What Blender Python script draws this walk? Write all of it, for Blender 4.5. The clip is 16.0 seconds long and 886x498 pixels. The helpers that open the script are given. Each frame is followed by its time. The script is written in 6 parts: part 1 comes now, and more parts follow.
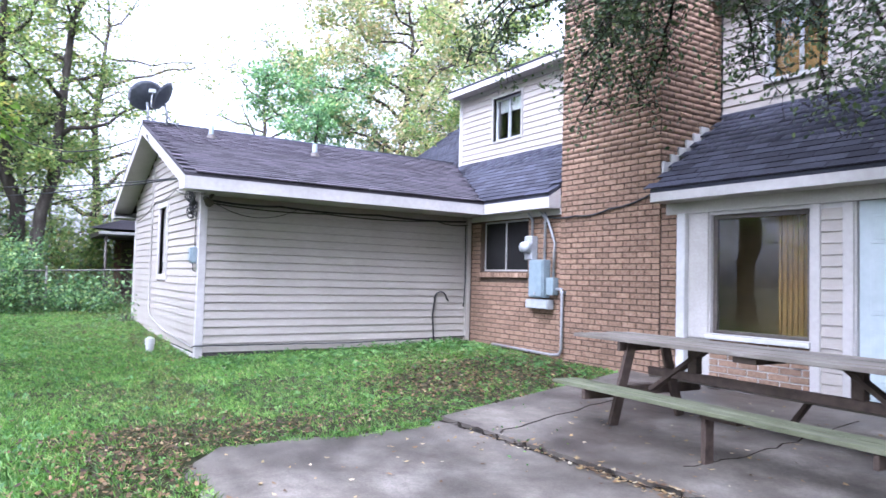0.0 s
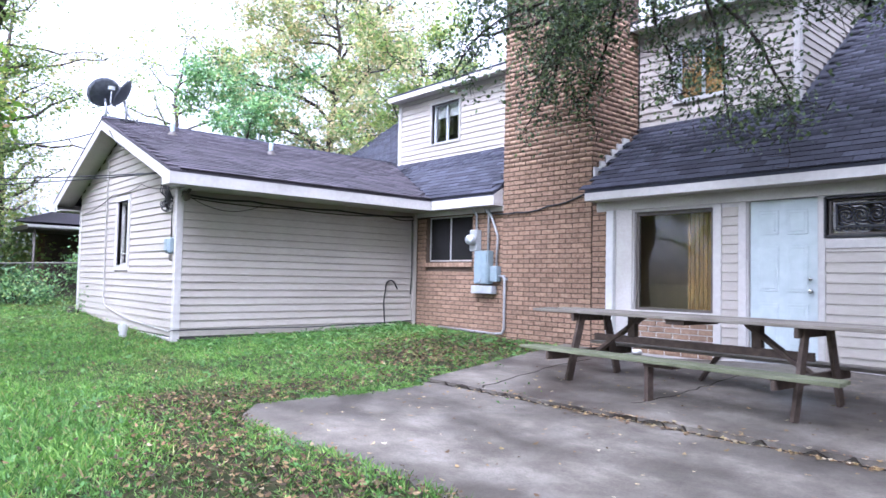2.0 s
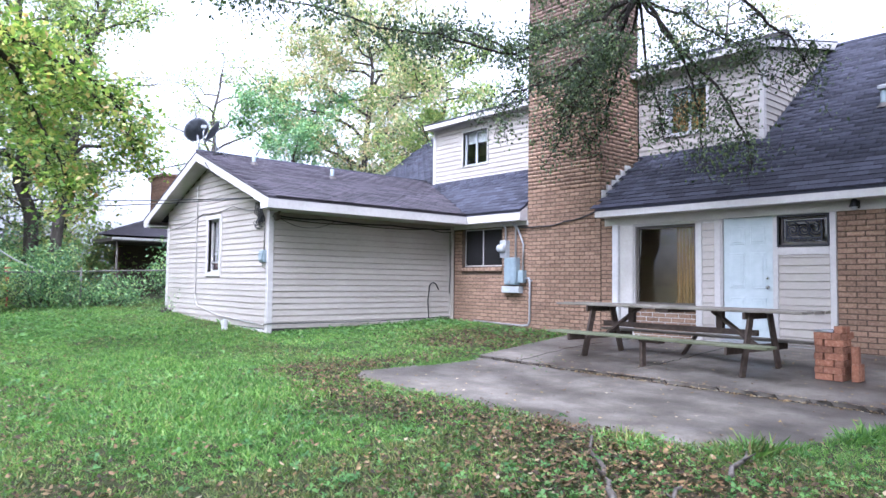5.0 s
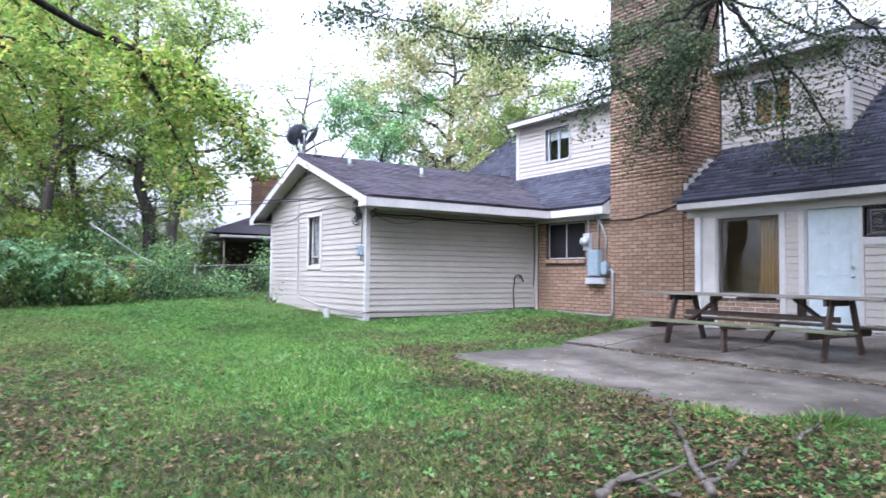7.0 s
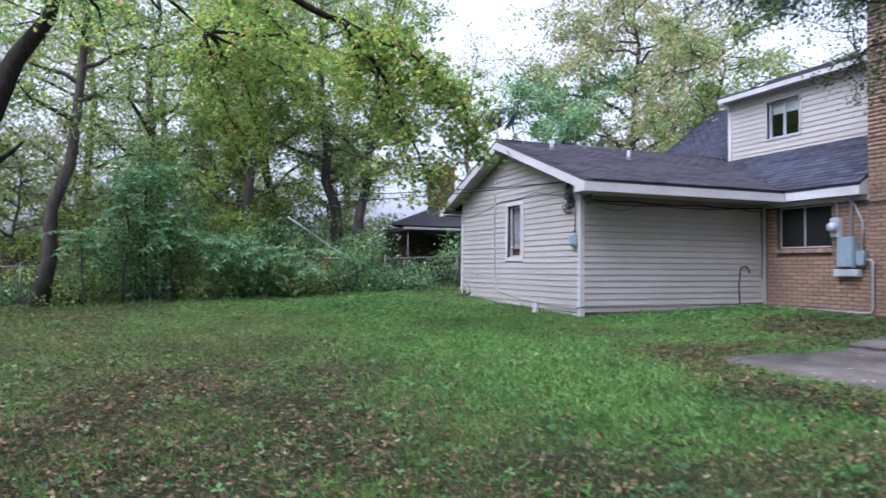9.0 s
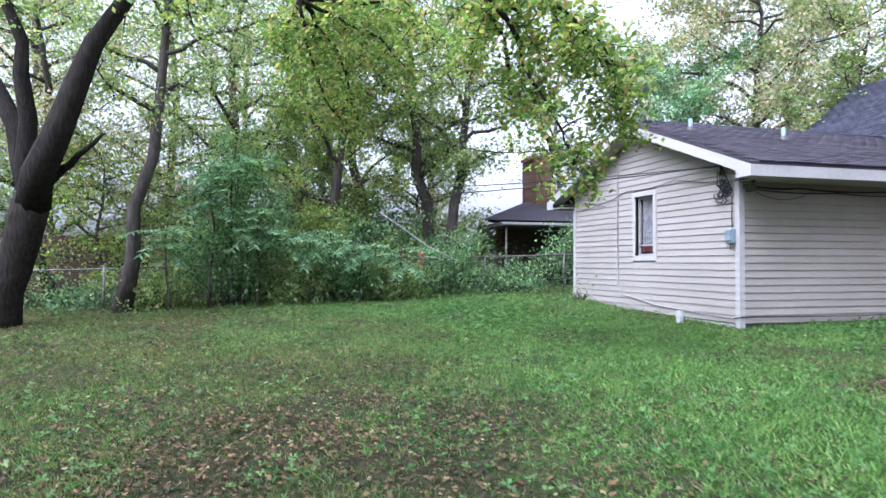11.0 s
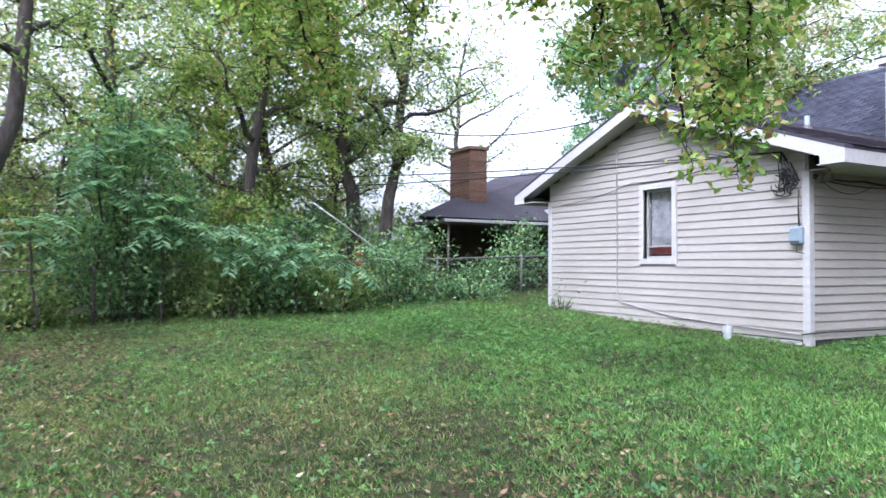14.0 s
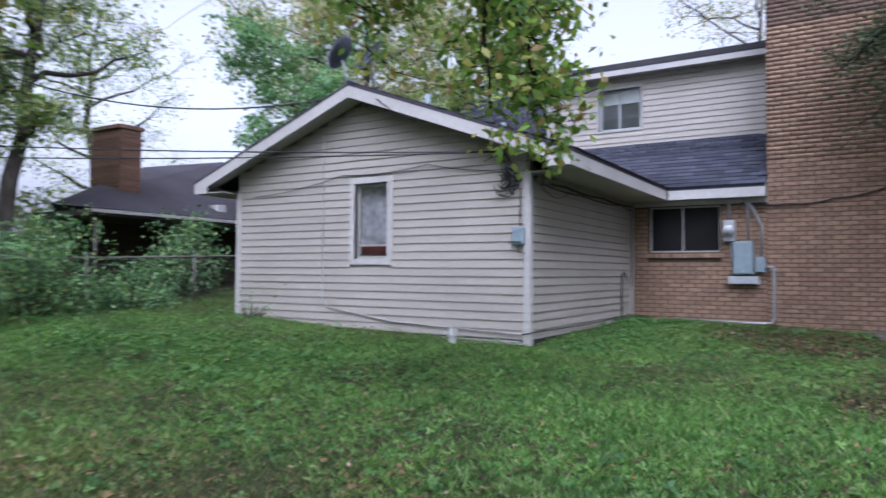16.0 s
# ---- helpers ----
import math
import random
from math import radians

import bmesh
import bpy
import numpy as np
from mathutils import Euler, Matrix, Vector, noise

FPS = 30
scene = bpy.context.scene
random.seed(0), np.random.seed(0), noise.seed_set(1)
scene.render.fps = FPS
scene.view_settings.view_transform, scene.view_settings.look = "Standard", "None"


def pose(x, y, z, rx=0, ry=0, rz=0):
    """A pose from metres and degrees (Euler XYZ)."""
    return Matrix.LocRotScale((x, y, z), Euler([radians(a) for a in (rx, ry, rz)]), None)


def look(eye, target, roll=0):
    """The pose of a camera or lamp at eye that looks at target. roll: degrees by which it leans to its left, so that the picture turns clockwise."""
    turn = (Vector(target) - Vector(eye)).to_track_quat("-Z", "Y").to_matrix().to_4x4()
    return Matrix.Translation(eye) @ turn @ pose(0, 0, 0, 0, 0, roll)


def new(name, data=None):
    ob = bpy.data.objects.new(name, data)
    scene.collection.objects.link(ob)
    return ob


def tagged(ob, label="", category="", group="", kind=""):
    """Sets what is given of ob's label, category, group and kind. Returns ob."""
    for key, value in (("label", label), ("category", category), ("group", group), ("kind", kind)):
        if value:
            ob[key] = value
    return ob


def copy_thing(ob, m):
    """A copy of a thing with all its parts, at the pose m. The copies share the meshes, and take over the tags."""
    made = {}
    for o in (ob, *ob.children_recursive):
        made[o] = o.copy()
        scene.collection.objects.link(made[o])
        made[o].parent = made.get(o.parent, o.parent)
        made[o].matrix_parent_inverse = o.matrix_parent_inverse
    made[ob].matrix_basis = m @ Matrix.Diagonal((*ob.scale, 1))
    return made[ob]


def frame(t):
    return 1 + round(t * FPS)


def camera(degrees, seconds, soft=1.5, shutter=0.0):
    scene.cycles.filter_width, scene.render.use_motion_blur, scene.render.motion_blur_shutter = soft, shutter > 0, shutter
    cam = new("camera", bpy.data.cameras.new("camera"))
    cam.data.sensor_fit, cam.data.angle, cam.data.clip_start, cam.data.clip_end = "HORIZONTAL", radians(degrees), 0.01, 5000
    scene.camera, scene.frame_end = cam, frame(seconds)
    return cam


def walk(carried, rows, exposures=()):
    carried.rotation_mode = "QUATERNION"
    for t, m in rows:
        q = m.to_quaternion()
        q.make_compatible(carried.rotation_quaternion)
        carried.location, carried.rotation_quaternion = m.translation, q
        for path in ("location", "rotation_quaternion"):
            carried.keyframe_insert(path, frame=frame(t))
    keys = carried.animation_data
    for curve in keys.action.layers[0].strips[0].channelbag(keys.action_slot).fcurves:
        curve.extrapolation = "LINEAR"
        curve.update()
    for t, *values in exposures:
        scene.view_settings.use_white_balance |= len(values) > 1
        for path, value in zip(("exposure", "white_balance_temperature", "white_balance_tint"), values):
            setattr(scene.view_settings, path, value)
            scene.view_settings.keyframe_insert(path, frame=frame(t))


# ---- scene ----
EXPOSURES = [(0, 2.48, 5220, 25), (7.5, 2.15, 5300, 22), (9, 1.5, 5220, 24), (11.5, 2.1, 5230, 23), (13, 2.22, 5230, 23), (14.5, 1.82, 5350, 22), (16, 1.15, 5280, 23)]
cam = camera(66.0, 16.0, shutter=0.4)
PATH = [
    (0, (10.683, -2.517, 1.257), (9.005, -1.433, 1.346), 1.5),
    (0.5, (10.828, -2.877, 1.244), (9.225, -1.685, 1.333), 1.4),
    (1, (10.969, -3.28, 1.171), (9.396, -2.047, 1.261), 1.2),
    (1.5, (11.033, -3.665, 1.139), (9.472, -2.418, 1.227), 1.2),
    (2, (11.159, -4.08, 1.071), (9.661, -2.758, 1.16), 1.2),
    (2.5, (11.399, -4.445, 1.073), (9.963, -3.056, 1.163), 1.0),
    (3, (11.703, -4.85, 1.102), (10.291, -3.436, 1.19), 0.9),
    (3.5, (12.007, -5.308, 1.106), (10.601, -3.888, 1.196), 0.8),
    (4, (12.346, -5.693, 1.082), (10.905, -4.31, 1.169), 0.7),
    (4.5, (12.609, -6.064, 1.062), (11.122, -4.73, 1.154), 0.7),
    (7, (13.405, -6.993, 0.964), (11.747, -5.876, 1.045), 0.5),
    (7.5, (13.106, -7.164, 0.964), (11.383, -6.15, 1.031), 0.5),
    (8, (12.7, -7.316, 0.974), (10.952, -6.346, 1.035), 0.6),
    (8.5, (12.274, -7.529, 0.948), (10.477, -6.653, 1.001), 0.6),
    (9, (11.789, -7.803, 0.922), (9.937, -7.051, 0.98), 0.4),
    (11.5, (8.997, -8.127, 1.079), (7.076, -7.571, 1.118), 0.1),
    (12, (8.351, -8.38, 1.041), (6.438, -7.795, 1.081), 0.0),
    (12.5, (7.751, -8.573, 1.014), (5.851, -7.952, 1.057), 0.1),
    (13, (7.145, -8.762, 1.005), (5.285, -8.029, 1.049), 0.1),
    (13.5, (6.576, -8.919, 1.077), (4.772, -8.057, 1.119), 0.3),
    (14, (6.014, -9.076, 1.092), (4.252, -8.13, 1.138), 0.3),
    (14.5, (5.411, -9.126, 1.037), (3.757, -8.003, 1.093), 0.6),
    (15, (4.89, -9.029, 1.115), (3.359, -7.743, 1.161), 0.1),
    (15.5, (4.376, -9.047, 1.029), (3.036, -7.564, 1.09), 0.5),
    (16, (4.035, -8.882, 1.007), (2.986, -7.181, 1.075), 0.4),
]
walk(cam, [(t, look(eye, target, roll)) for t, eye, target, roll in PATH], EXPOSURES)

# ---- world and sun ----
SUN_EL, SUN_AZ = 52.0, 150.0
world = bpy.data.worlds.new("overcast_sky")
scene.world = world
world.use_nodes = True
wn, wl = world.node_tree.nodes, world.node_tree.links
sky = wn.new("ShaderNodeTexSky")
sky.sky_type, sky.sun_disc = "NISHITA", False
sky.sun_elevation, sky.sun_rotation = radians(SUN_EL), radians(SUN_AZ)
sky.air_density, sky.dust_density, sky.ozone_density = 1.0, 6.0, 1.0
haze = wn.new("ShaderNodeHueSaturation")
haze.inputs["Saturation"].default_value = 0.1
wl.new(sky.outputs["Color"], haze.inputs["Color"])
wl.new(haze.outputs["Color"], wn["Background"].inputs["Color"])
wn["Background"].inputs["Strength"].default_value = 0.15
sun = new("sun", bpy.data.lights.new("sun", "SUN"))
sun.data.energy, sun.data.angle, sun.data.color = 0.5, radians(60), (1.0, 0.98, 0.95)
sun.matrix_world = look((0, 0, 20), (
    -math.sin(radians(SUN_AZ)) * math.cos(radians(SUN_EL)),
    -math.cos(radians(SUN_AZ)) * math.cos(radians(SUN_EL)), 20 - math.sin(radians(SUN_EL))))


# ---- materials ----
def ramp(nt, fac, stops):
    node = nt.nodes.new("ShaderNodeValToRGB")
    els = node.color_ramp.elements
    els[0].position, els[0].color = stops[0][0], (*stops[0][1], 1)
    els[1].position, els[1].color = stops[-1][0], (*stops[-1][1], 1)
    for p, c in stops[1:-1]:
        els.new(p).color = (*c, 1)
    nt.links.new(fac, node.inputs["Fac"])
    return node.outputs["Color"]


def blend(nt, mode, fac, a, b):
    node = nt.nodes.new("ShaderNodeMix")
    node.data_type, node.blend_type = "RGBA", mode
    for key, v in ((0, fac), (6, a), (7, b)):
        if hasattr(v, "is_output"):
            nt.links.new(v, node.inputs[key])
        else:
            node.inputs[key].default_value = v if key == 0 else (*v, 1)
    return node.outputs[2]


def noise_tex(nt, scale, detail=4.0, stretch=(1, 1, 1), rough=0.6):
    geo = nt.nodes.new("ShaderNodeNewGeometry")
    mp = nt.nodes.new("ShaderNodeMapping")
    mp.inputs["Scale"].default_value = stretch
    nt.links.new(geo.outputs["Position"], mp.inputs["Vector"])
    tex = nt.nodes.new("ShaderNodeTexNoise")
    tex.inputs["Scale"].default_value, tex.inputs["Detail"].default_value = scale, detail
    tex.inputs["Roughness"].default_value = rough
    nt.links.new(mp.outputs["Vector"], tex.inputs["Vector"])
    return tex.outputs["Fac"]


def surface(name, stops, rough=0.7, metal=0.0, fine=40.0, coarse=1.5, bump=0.3, depth=0.004, random_mode="",
            vary=0.25, stretch=(1, 1, 1), stain=0.25, spec=0.4):
    """Grain in colour stops, broad stains on top, fine relief; random_mode: 'object' or 'island' for piecewise tone."""
    m = bpy.data.materials.new(name)
    m.use_nodes = True
    nt = m.node_tree
    p = nt.nodes["Principled BSDF"]
    grain = noise_tex(nt, fine, 5.0, stretch)
    broad = noise_tex(nt, coarse, 3.0)
    col = ramp(nt, grain, stops)
    if random_mode:
        if random_mode == "object":
            rnd = nt.nodes.new("ShaderNodeObjectInfo").outputs["Random"]
        else:
            rnd = nt.nodes.new("ShaderNodeNewGeometry").outputs["Random Per Island"]
        tone = ramp(nt, rnd, [(0, (1 - vary,) * 3), (1, (1 + vary * 0.3, 1 + vary * 0.25, 1 + vary * 0.2))])
        col = blend(nt, "MULTIPLY", 1.0, col, tone)
    shade = ramp(nt, broad, [(0.3, (1 - stain, 1 - stain, 1 - stain * 1.1)), (0.7, (1, 1, 1))])
    col = blend(nt, "MULTIPLY", 1.0, col, shade)
    nt.links.new(col, p.inputs["Base Color"])
    p.inputs["Roughness"].default_value, p.inputs["Metallic"].default_value = rough, metal
    p.inputs["Specular IOR Level"].default_value = spec
    if bump:
        b = nt.nodes.new("ShaderNodeBump")
        b.inputs["Strength"].default_value, b.inputs["Distance"].default_value = bump, depth
        nt.links.new(grain, b.inputs["Height"])
        nt.links.new(b.outputs["Normal"], p.inputs["Normal"])
    return m


def leafy(name, stops, gloss=0.45, through_light=0.35):
    """Leaves: tone by island, a share of the light shines through."""
    m = bpy.data.materials.new(name)
    m.use_nodes = True
    nt = m.node_tree
    p = nt.nodes["Principled BSDF"]
    rnd = nt.nodes.new("ShaderNodeNewGeometry").outputs["Random Per Island"]
    col = ramp(nt, rnd, stops)
    patch = ramp(nt, noise_tex(nt, 0.9, 2.0), [(0.3, (0.75, 0.8, 0.75)), (0.7, (1.15, 1.1, 1.0))])
    col = blend(nt, "MULTIPLY", 1.0, col, patch)
    tuft = ramp(nt, noise_tex(nt, 5.5, 3.0), [(0.32, (0.72, 0.76, 0.74)), (0.68, (1.2, 1.16, 1.1))])
    col = blend(nt, "MULTIPLY", 1.0, col, tuft)
    nt.links.new(col, p.inputs["Base Color"])
    p.inputs["Roughness"].default_value = gloss
    p.inputs["Specular IOR Level"].default_value = 0.3
    tr = nt.nodes.new("ShaderNodeBsdfTranslucent")
    nt.links.new(blend(nt, "MULTIPLY", 1.0, col, (1.35, 1.4, 0.85)), tr.inputs["Color"])
    mix = nt.nodes.new("ShaderNodeMixShader")
    mix.inputs["Fac"].default_value = through_light
    nt.links.new(p.outputs["BSDF"], mix.inputs[1])
    nt.links.new(tr.outputs["BSDF"], mix.inputs[2])
    nt.links.new(mix.outputs["Shader"], nt.nodes["Material Output"].inputs["Surface"])
    return m


def glass_pane(name, tint, rough=0.0):
    m = bpy.data.materials.new(name)
    m.use_nodes = True
    nt = m.node_tree
    p = nt.nodes["Principled BSDF"]
    p.inputs["Base Color"].default_value = (*tint, 1)
    p.inputs["Roughness"].default_value = rough
    p.inputs["IOR"].default_value = 1.52
    p.inputs["Transmission Weight"].default_value = 1.0
    return m


SIDING = surface("vinyl_siding_cream", [(0.3, (0.3, 0.272, 0.237)), (0.7, (0.348, 0.32, 0.282))], 0.5, fine=9, coarse=0.9,
                 bump=0.12, depth=0.002, random_mode="object", vary=0.06, stretch=(1, 1, 5), stain=0.13)
SIDING_DARK = surface("wall_sheathing", [(0.3, (0.2, 0.18, 0.16)), (0.7, (0.26, 0.24, 0.21))], 0.8)
WHITE = surface("white_trim_paint", [(0.3, (0.385, 0.366, 0.344)), (0.7, (0.446, 0.428, 0.406))], 0.45, fine=14, coarse=1.2, bump=0.15,
                depth=0.002, stain=0.14)
SOFFIT = surface("soffit_paint", [(0.3, (0.378, 0.36, 0.3285)), (0.7, (0.45, 0.432, 0.396))], 0.6, stain=0.2)
BRICK = surface("orange_brown_brick", [(0.2, (0.14, 0.085, 0.056)), (0.5, (0.246, 0.162, 0.108)), (0.8, (0.345, 0.248, 0.178))], 0.85,
                fine=26, coarse=0.8, bump=0.6, depth=0.006, random_mode="object", vary=0.22, stain=0.2, spec=0.2)
BRICK_JOIN = surface("orange_brown_brick_field", [(0.2, (0.14, 0.085, 0.056)), (0.5, (0.246, 0.162, 0.108)), (0.8, (0.345, 0.248, 0.178))], 0.85,
                     fine=26, coarse=0.8, bump=0.6, depth=0.006, random_mode="island", vary=0.26, stain=0.2, spec=0.2)
BRICK_UPPER = surface("dark_upper_brick", [(0.2, (0.09, 0.058, 0.044)), (0.5, (0.15, 0.102, 0.078)), (0.8, (0.22, 0.16, 0.122))], 0.9,
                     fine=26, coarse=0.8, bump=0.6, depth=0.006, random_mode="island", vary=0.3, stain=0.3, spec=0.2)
BRICK_RED = surface("red_brick", [(0.2, (0.14, 0.06, 0.036)), (0.5, (0.23, 0.105, 0.062)), (0.8, (0.33, 0.19, 0.13))], 0.85,
                    fine=30, coarse=3, bump=0.6, depth=0.005, random_mode="object", vary=0.35, stain=0.2, spec=0.2)
BRICK_FAR = surface("neighbour_brick", [(0.2, (0.13, 0.075, 0.052)), (0.5, (0.21, 0.125, 0.088)), (0.8, (0.28, 0.18, 0.13))], 0.9,
                    fine=18, coarse=1, random_mode="island", vary=0.3, spec=0.2)
MORTAR = surface("mortar", [(0.3, (0.06, 0.042, 0.031)), (0.7, (0.11, 0.08, 0.06))], 0.95, fine=60, bump=0.5, depth=0.004, spec=0.1)
SHINGLE = surface("asphalt_shingle", [(0.25, (0.028, 0.03, 0.043)), (0.55, (0.055, 0.058, 0.08)), (0.8, (0.11, 0.113, 0.138))], 0.92,
                  fine=70, coarse=0.7, bump=0.6, depth=0.004, random_mode="object", vary=0.5, stain=0.25, spec=0.25)
SHINGLE_ALL = surface("asphalt_shingle_field", [(0.25, (0.028, 0.03, 0.043)), (0.55, (0.055, 0.058, 0.08)), (0.8, (0.11, 0.113, 0.138))],
                      0.92, fine=70, coarse=0.7, bump=0.6, depth=0.004, random_mode="island", vary=0.5, stain=0.25, spec=0.25)
SHINGLE_WING = surface("asphalt_shingle_weathered", [(0.25, (0.038, 0.035, 0.045)), (0.55, (0.082, 0.074, 0.09)), (0.8, (0.19, 0.172, 0.188))],
                       0.92, fine=70, coarse=0.8, bump=0.6, depth=0.004, random_mode="island", vary=0.5, stain=0.3, spec=0.25)
SHINGLE_ONE = surface("asphalt_shingle_weathered_tab", [(0.25, (0.038, 0.035, 0.045)), (0.55, (0.082, 0.074, 0.09)), (0.8, (0.19, 0.172, 0.188))],
                      0.92, fine=70, coarse=0.8, bump=0.6, depth=0.004, random_mode="object", vary=0.5, stain=0.3, spec=0.25)


def concrete(name):
    """Weathered slab: broad damp stains, mottling, fine speckle."""
    m = bpy.data.materials.new(name)
    m.use_nodes = True
    nt = m.node_tree
    p = nt.nodes["Principled BSDF"]
    mottle = noise_tex(nt, 2.6, 8.0, rough=0.68)
    speck = noise_tex(nt, 55.0, 3.0, rough=0.7)
    damp = noise_tex(nt, 0.55, 5.0, (0.8, 1.5, 1), 0.62)
    col = ramp(nt, mottle, [(0.28, (0.064, 0.055, 0.044)), (0.5, (0.115, 0.102, 0.084)), (0.72, (0.185, 0.17, 0.146))])
    col = blend(nt, "MULTIPLY", 1.0, col, ramp(nt, damp, [(0.36, (0.4, 0.385, 0.39)), (0.5, (0.8, 0.79, 0.78)), (0.64, (1.3, 1.3, 1.29))]))
    col = blend(nt, "MULTIPLY", 1.0, col, ramp(nt, speck, [(0.3, (0.78, 0.77, 0.75)), (0.55, (1, 1, 1)), (0.75, (1.2, 1.2, 1.19))]))
    nt.links.new(col, p.inputs["Base Color"])
    gloss = ramp(nt, damp, [(0.38, (0.42,) * 3), (0.55, (0.75,) * 3)])
    nt.links.new(gloss, p.inputs["Roughness"])
    p.inputs["Specular IOR Level"].default_value = 0.35
    b = nt.nodes.new("ShaderNodeBump")
    b.inputs["Strength"].default_value, b.inputs["Distance"].default_value = 0.35, 0.006
    nt.links.new(speck, b.inputs["Height"])
    nt.links.new(b.outputs["Normal"], p.inputs["Normal"])
    return m


CONCRETE = concrete("stained_concrete")
DIRT = surface("dark_joint_dirt", [(0.2, (0.012, 0.01, 0.008)), (0.5, (0.026, 0.021, 0.016)), (0.8, (0.05, 0.04, 0.03))], 0.95, fine=30, coarse=2,
               bump=0.8, depth=0.01, stain=0.3, spec=0.1)
PALELEAF = leafy("pale_fallen_leaves", [(0, (0.07, 0.042, 0.026)), (0.4, (0.2, 0.13, 0.07)), (0.8, (0.33, 0.25, 0.13)), (1, (0.46, 0.42, 0.35))], 0.6, 0.1)
SOIL = surface("lawn_soil", [(0.2, (0.018, 0.022, 0.01)), (0.5, (0.036, 0.042, 0.017)), (0.8, (0.066, 0.056, 0.032))], 0.95, fine=9,
               coarse=0.5, bump=0.8, depth=0.03, stain=0.4, spec=0.1)
GRASS = leafy("grass_blades", [(0, (0.045, 0.11, 0.028)), (0.35, (0.092, 0.205, 0.05)), (0.7, (0.15, 0.295, 0.075)), (0.93, (0.24, 0.37, 0.12)), (1, (0.34, 0.32, 0.19))], 0.55, 0.38)
DULL = leafy("dull_trodden_grass", [(0, (0.045, 0.07, 0.026)), (0.4, (0.098, 0.15, 0.047)), (0.75, (0.16, 0.218, 0.073)), (1, (0.25, 0.195, 0.11))], 0.6, 0.3)
WEED = leafy("clover_weeds", [(0, (0.04, 0.11, 0.035)), (0.5, (0.083, 0.195, 0.06)), (1, (0.165, 0.295, 0.095))], 0.5, 0.35)
DEAD = leafy("fallen_leaf_litter", [(0, (0.024, 0.016, 0.01)), (0.3, (0.058, 0.036, 0.019)), (0.6, (0.11, 0.064, 0.031)), (0.85, (0.17, 0.108, 0.055)), (0.96, (0.24, 0.165, 0.085)), (1, (0.3, 0.26, 0.2))], 0.6, 0.1)
OAK = leafy("dark_oak_leaves", [(0, (0.025, 0.042, 0.026)), (0.6, (0.058, 0.09, 0.05)), (1, (0.14, 0.19, 0.09))], 0.45, 0.36)
YELLOWING = leafy("yellowing_leaves", [(0, (0.1, 0.19, 0.05)), (0.45, (0.19, 0.31, 0.075)), (0.8, (0.37, 0.42, 0.13)), (0.93, (0.42, 0.36, 0.16)), (1, (0.34, 0.2, 0.11))], 0.55, 0.5)
AUTUMN = leafy("autumn_tree_leaves", [(0, (0.17, 0.24, 0.14)), (0.35, (0.28, 0.34, 0.2)), (0.7, (0.46, 0.42, 0.3)), (1, (0.54, 0.4, 0.33))], 0.55, 0.52)
TEALGREEN = leafy("cool_green_leaves", [(0, (0.09, 0.19, 0.11)), (0.5, (0.18, 0.33, 0.19)), (1, (0.32, 0.46, 0.28))], 0.45, 0.48)
SHRUB = leafy("shrub_leaves", [(0, (0.05, 0.11, 0.06)), (0.5, (0.135, 0.255, 0.13)), (0.9, (0.25, 0.39, 0.19)), (1, (0.38, 0.44, 0.21))], 0.45, 0.45)
WOODS = leafy("woodland_leaves", [(0, (0.12, 0.195, 0.09)), (0.5, (0.24, 0.34, 0.15)), (0.9, (0.4, 0.45, 0.21)), (1, (0.48, 0.38, 0.22))], 0.55, 0.58)
BARK = surface("tree_bark", [(0.25, (0.04, 0.033, 0.028)), (0.55, (0.085, 0.073, 0.063)), (0.8, (0.15, 0.133, 0.118))], 0.95, fine=12,
               coarse=2, bump=1.0, depth=0.03, stretch=(1, 1, 0.25), stain=0.3, spec=0.15)
BARKDARK = surface("dark_tree_bark", [(0.25, (0.0136, 0.0109, 0.0088)), (0.55, (0.0326, 0.0272, 0.0224)), (0.8, (0.0646, 0.0544, 0.0456))], 0.95, fine=22,
                   coarse=3, bump=1.0, depth=0.05, stretch=(1, 1, 0.2), stain=0.4, spec=0.15)
STICK = surface("bare_stick", [(0.3, (0.06, 0.052, 0.045)), (0.7, (0.15, 0.13, 0.11))], 0.9, fine=25, bump=0.6)
OLDWOOD = surface("weathered_mossy_wood", [(0.2, (0.1, 0.085, 0.07)), (0.5, (0.19, 0.17, 0.14)), (0.8, (0.27, 0.26, 0.22))], 0.85,
                  fine=16, coarse=1.8, bump=0.5, depth=0.004, stretch=(0.15, 1, 1), stain=0.35, random_mode="object", vary=0.25)
MOSSWOOD = surface("green_mossy_wood", [(0.2, (0.055, 0.06, 0.035)), (0.5, (0.115, 0.125, 0.07)), (0.8, (0.21, 0.21, 0.15))], 0.85,
                   fine=14, coarse=2.2, bump=0.5, depth=0.004, stretch=(0.15, 1, 1), stain=0.35)
DARKWOOD = surface("dark_stained_wood", [(0.2, (0.035, 0.024, 0.018)), (0.7, (0.085, 0.06, 0.045))], 0.8, fine=16, coarse=2,
                   bump=0.5, stain=0.3)
FENCEWOOD = surface("brown_fence_wood", [(0.2, (0.06, 0.035, 0.022)), (0.7, (0.13, 0.08, 0.055))], 0.85, fine=10, coarse=1, bump=0.5,
                    stretch=(4, 4, 0.4), stain=0.3)
GALV = surface("galvanised_steel", [(0.3, (0.28, 0.29, 0.3)), (0.7, (0.4, 0.41, 0.42))], 0.45, 0.6, fine=20, stain=0.2, bump=0.1)
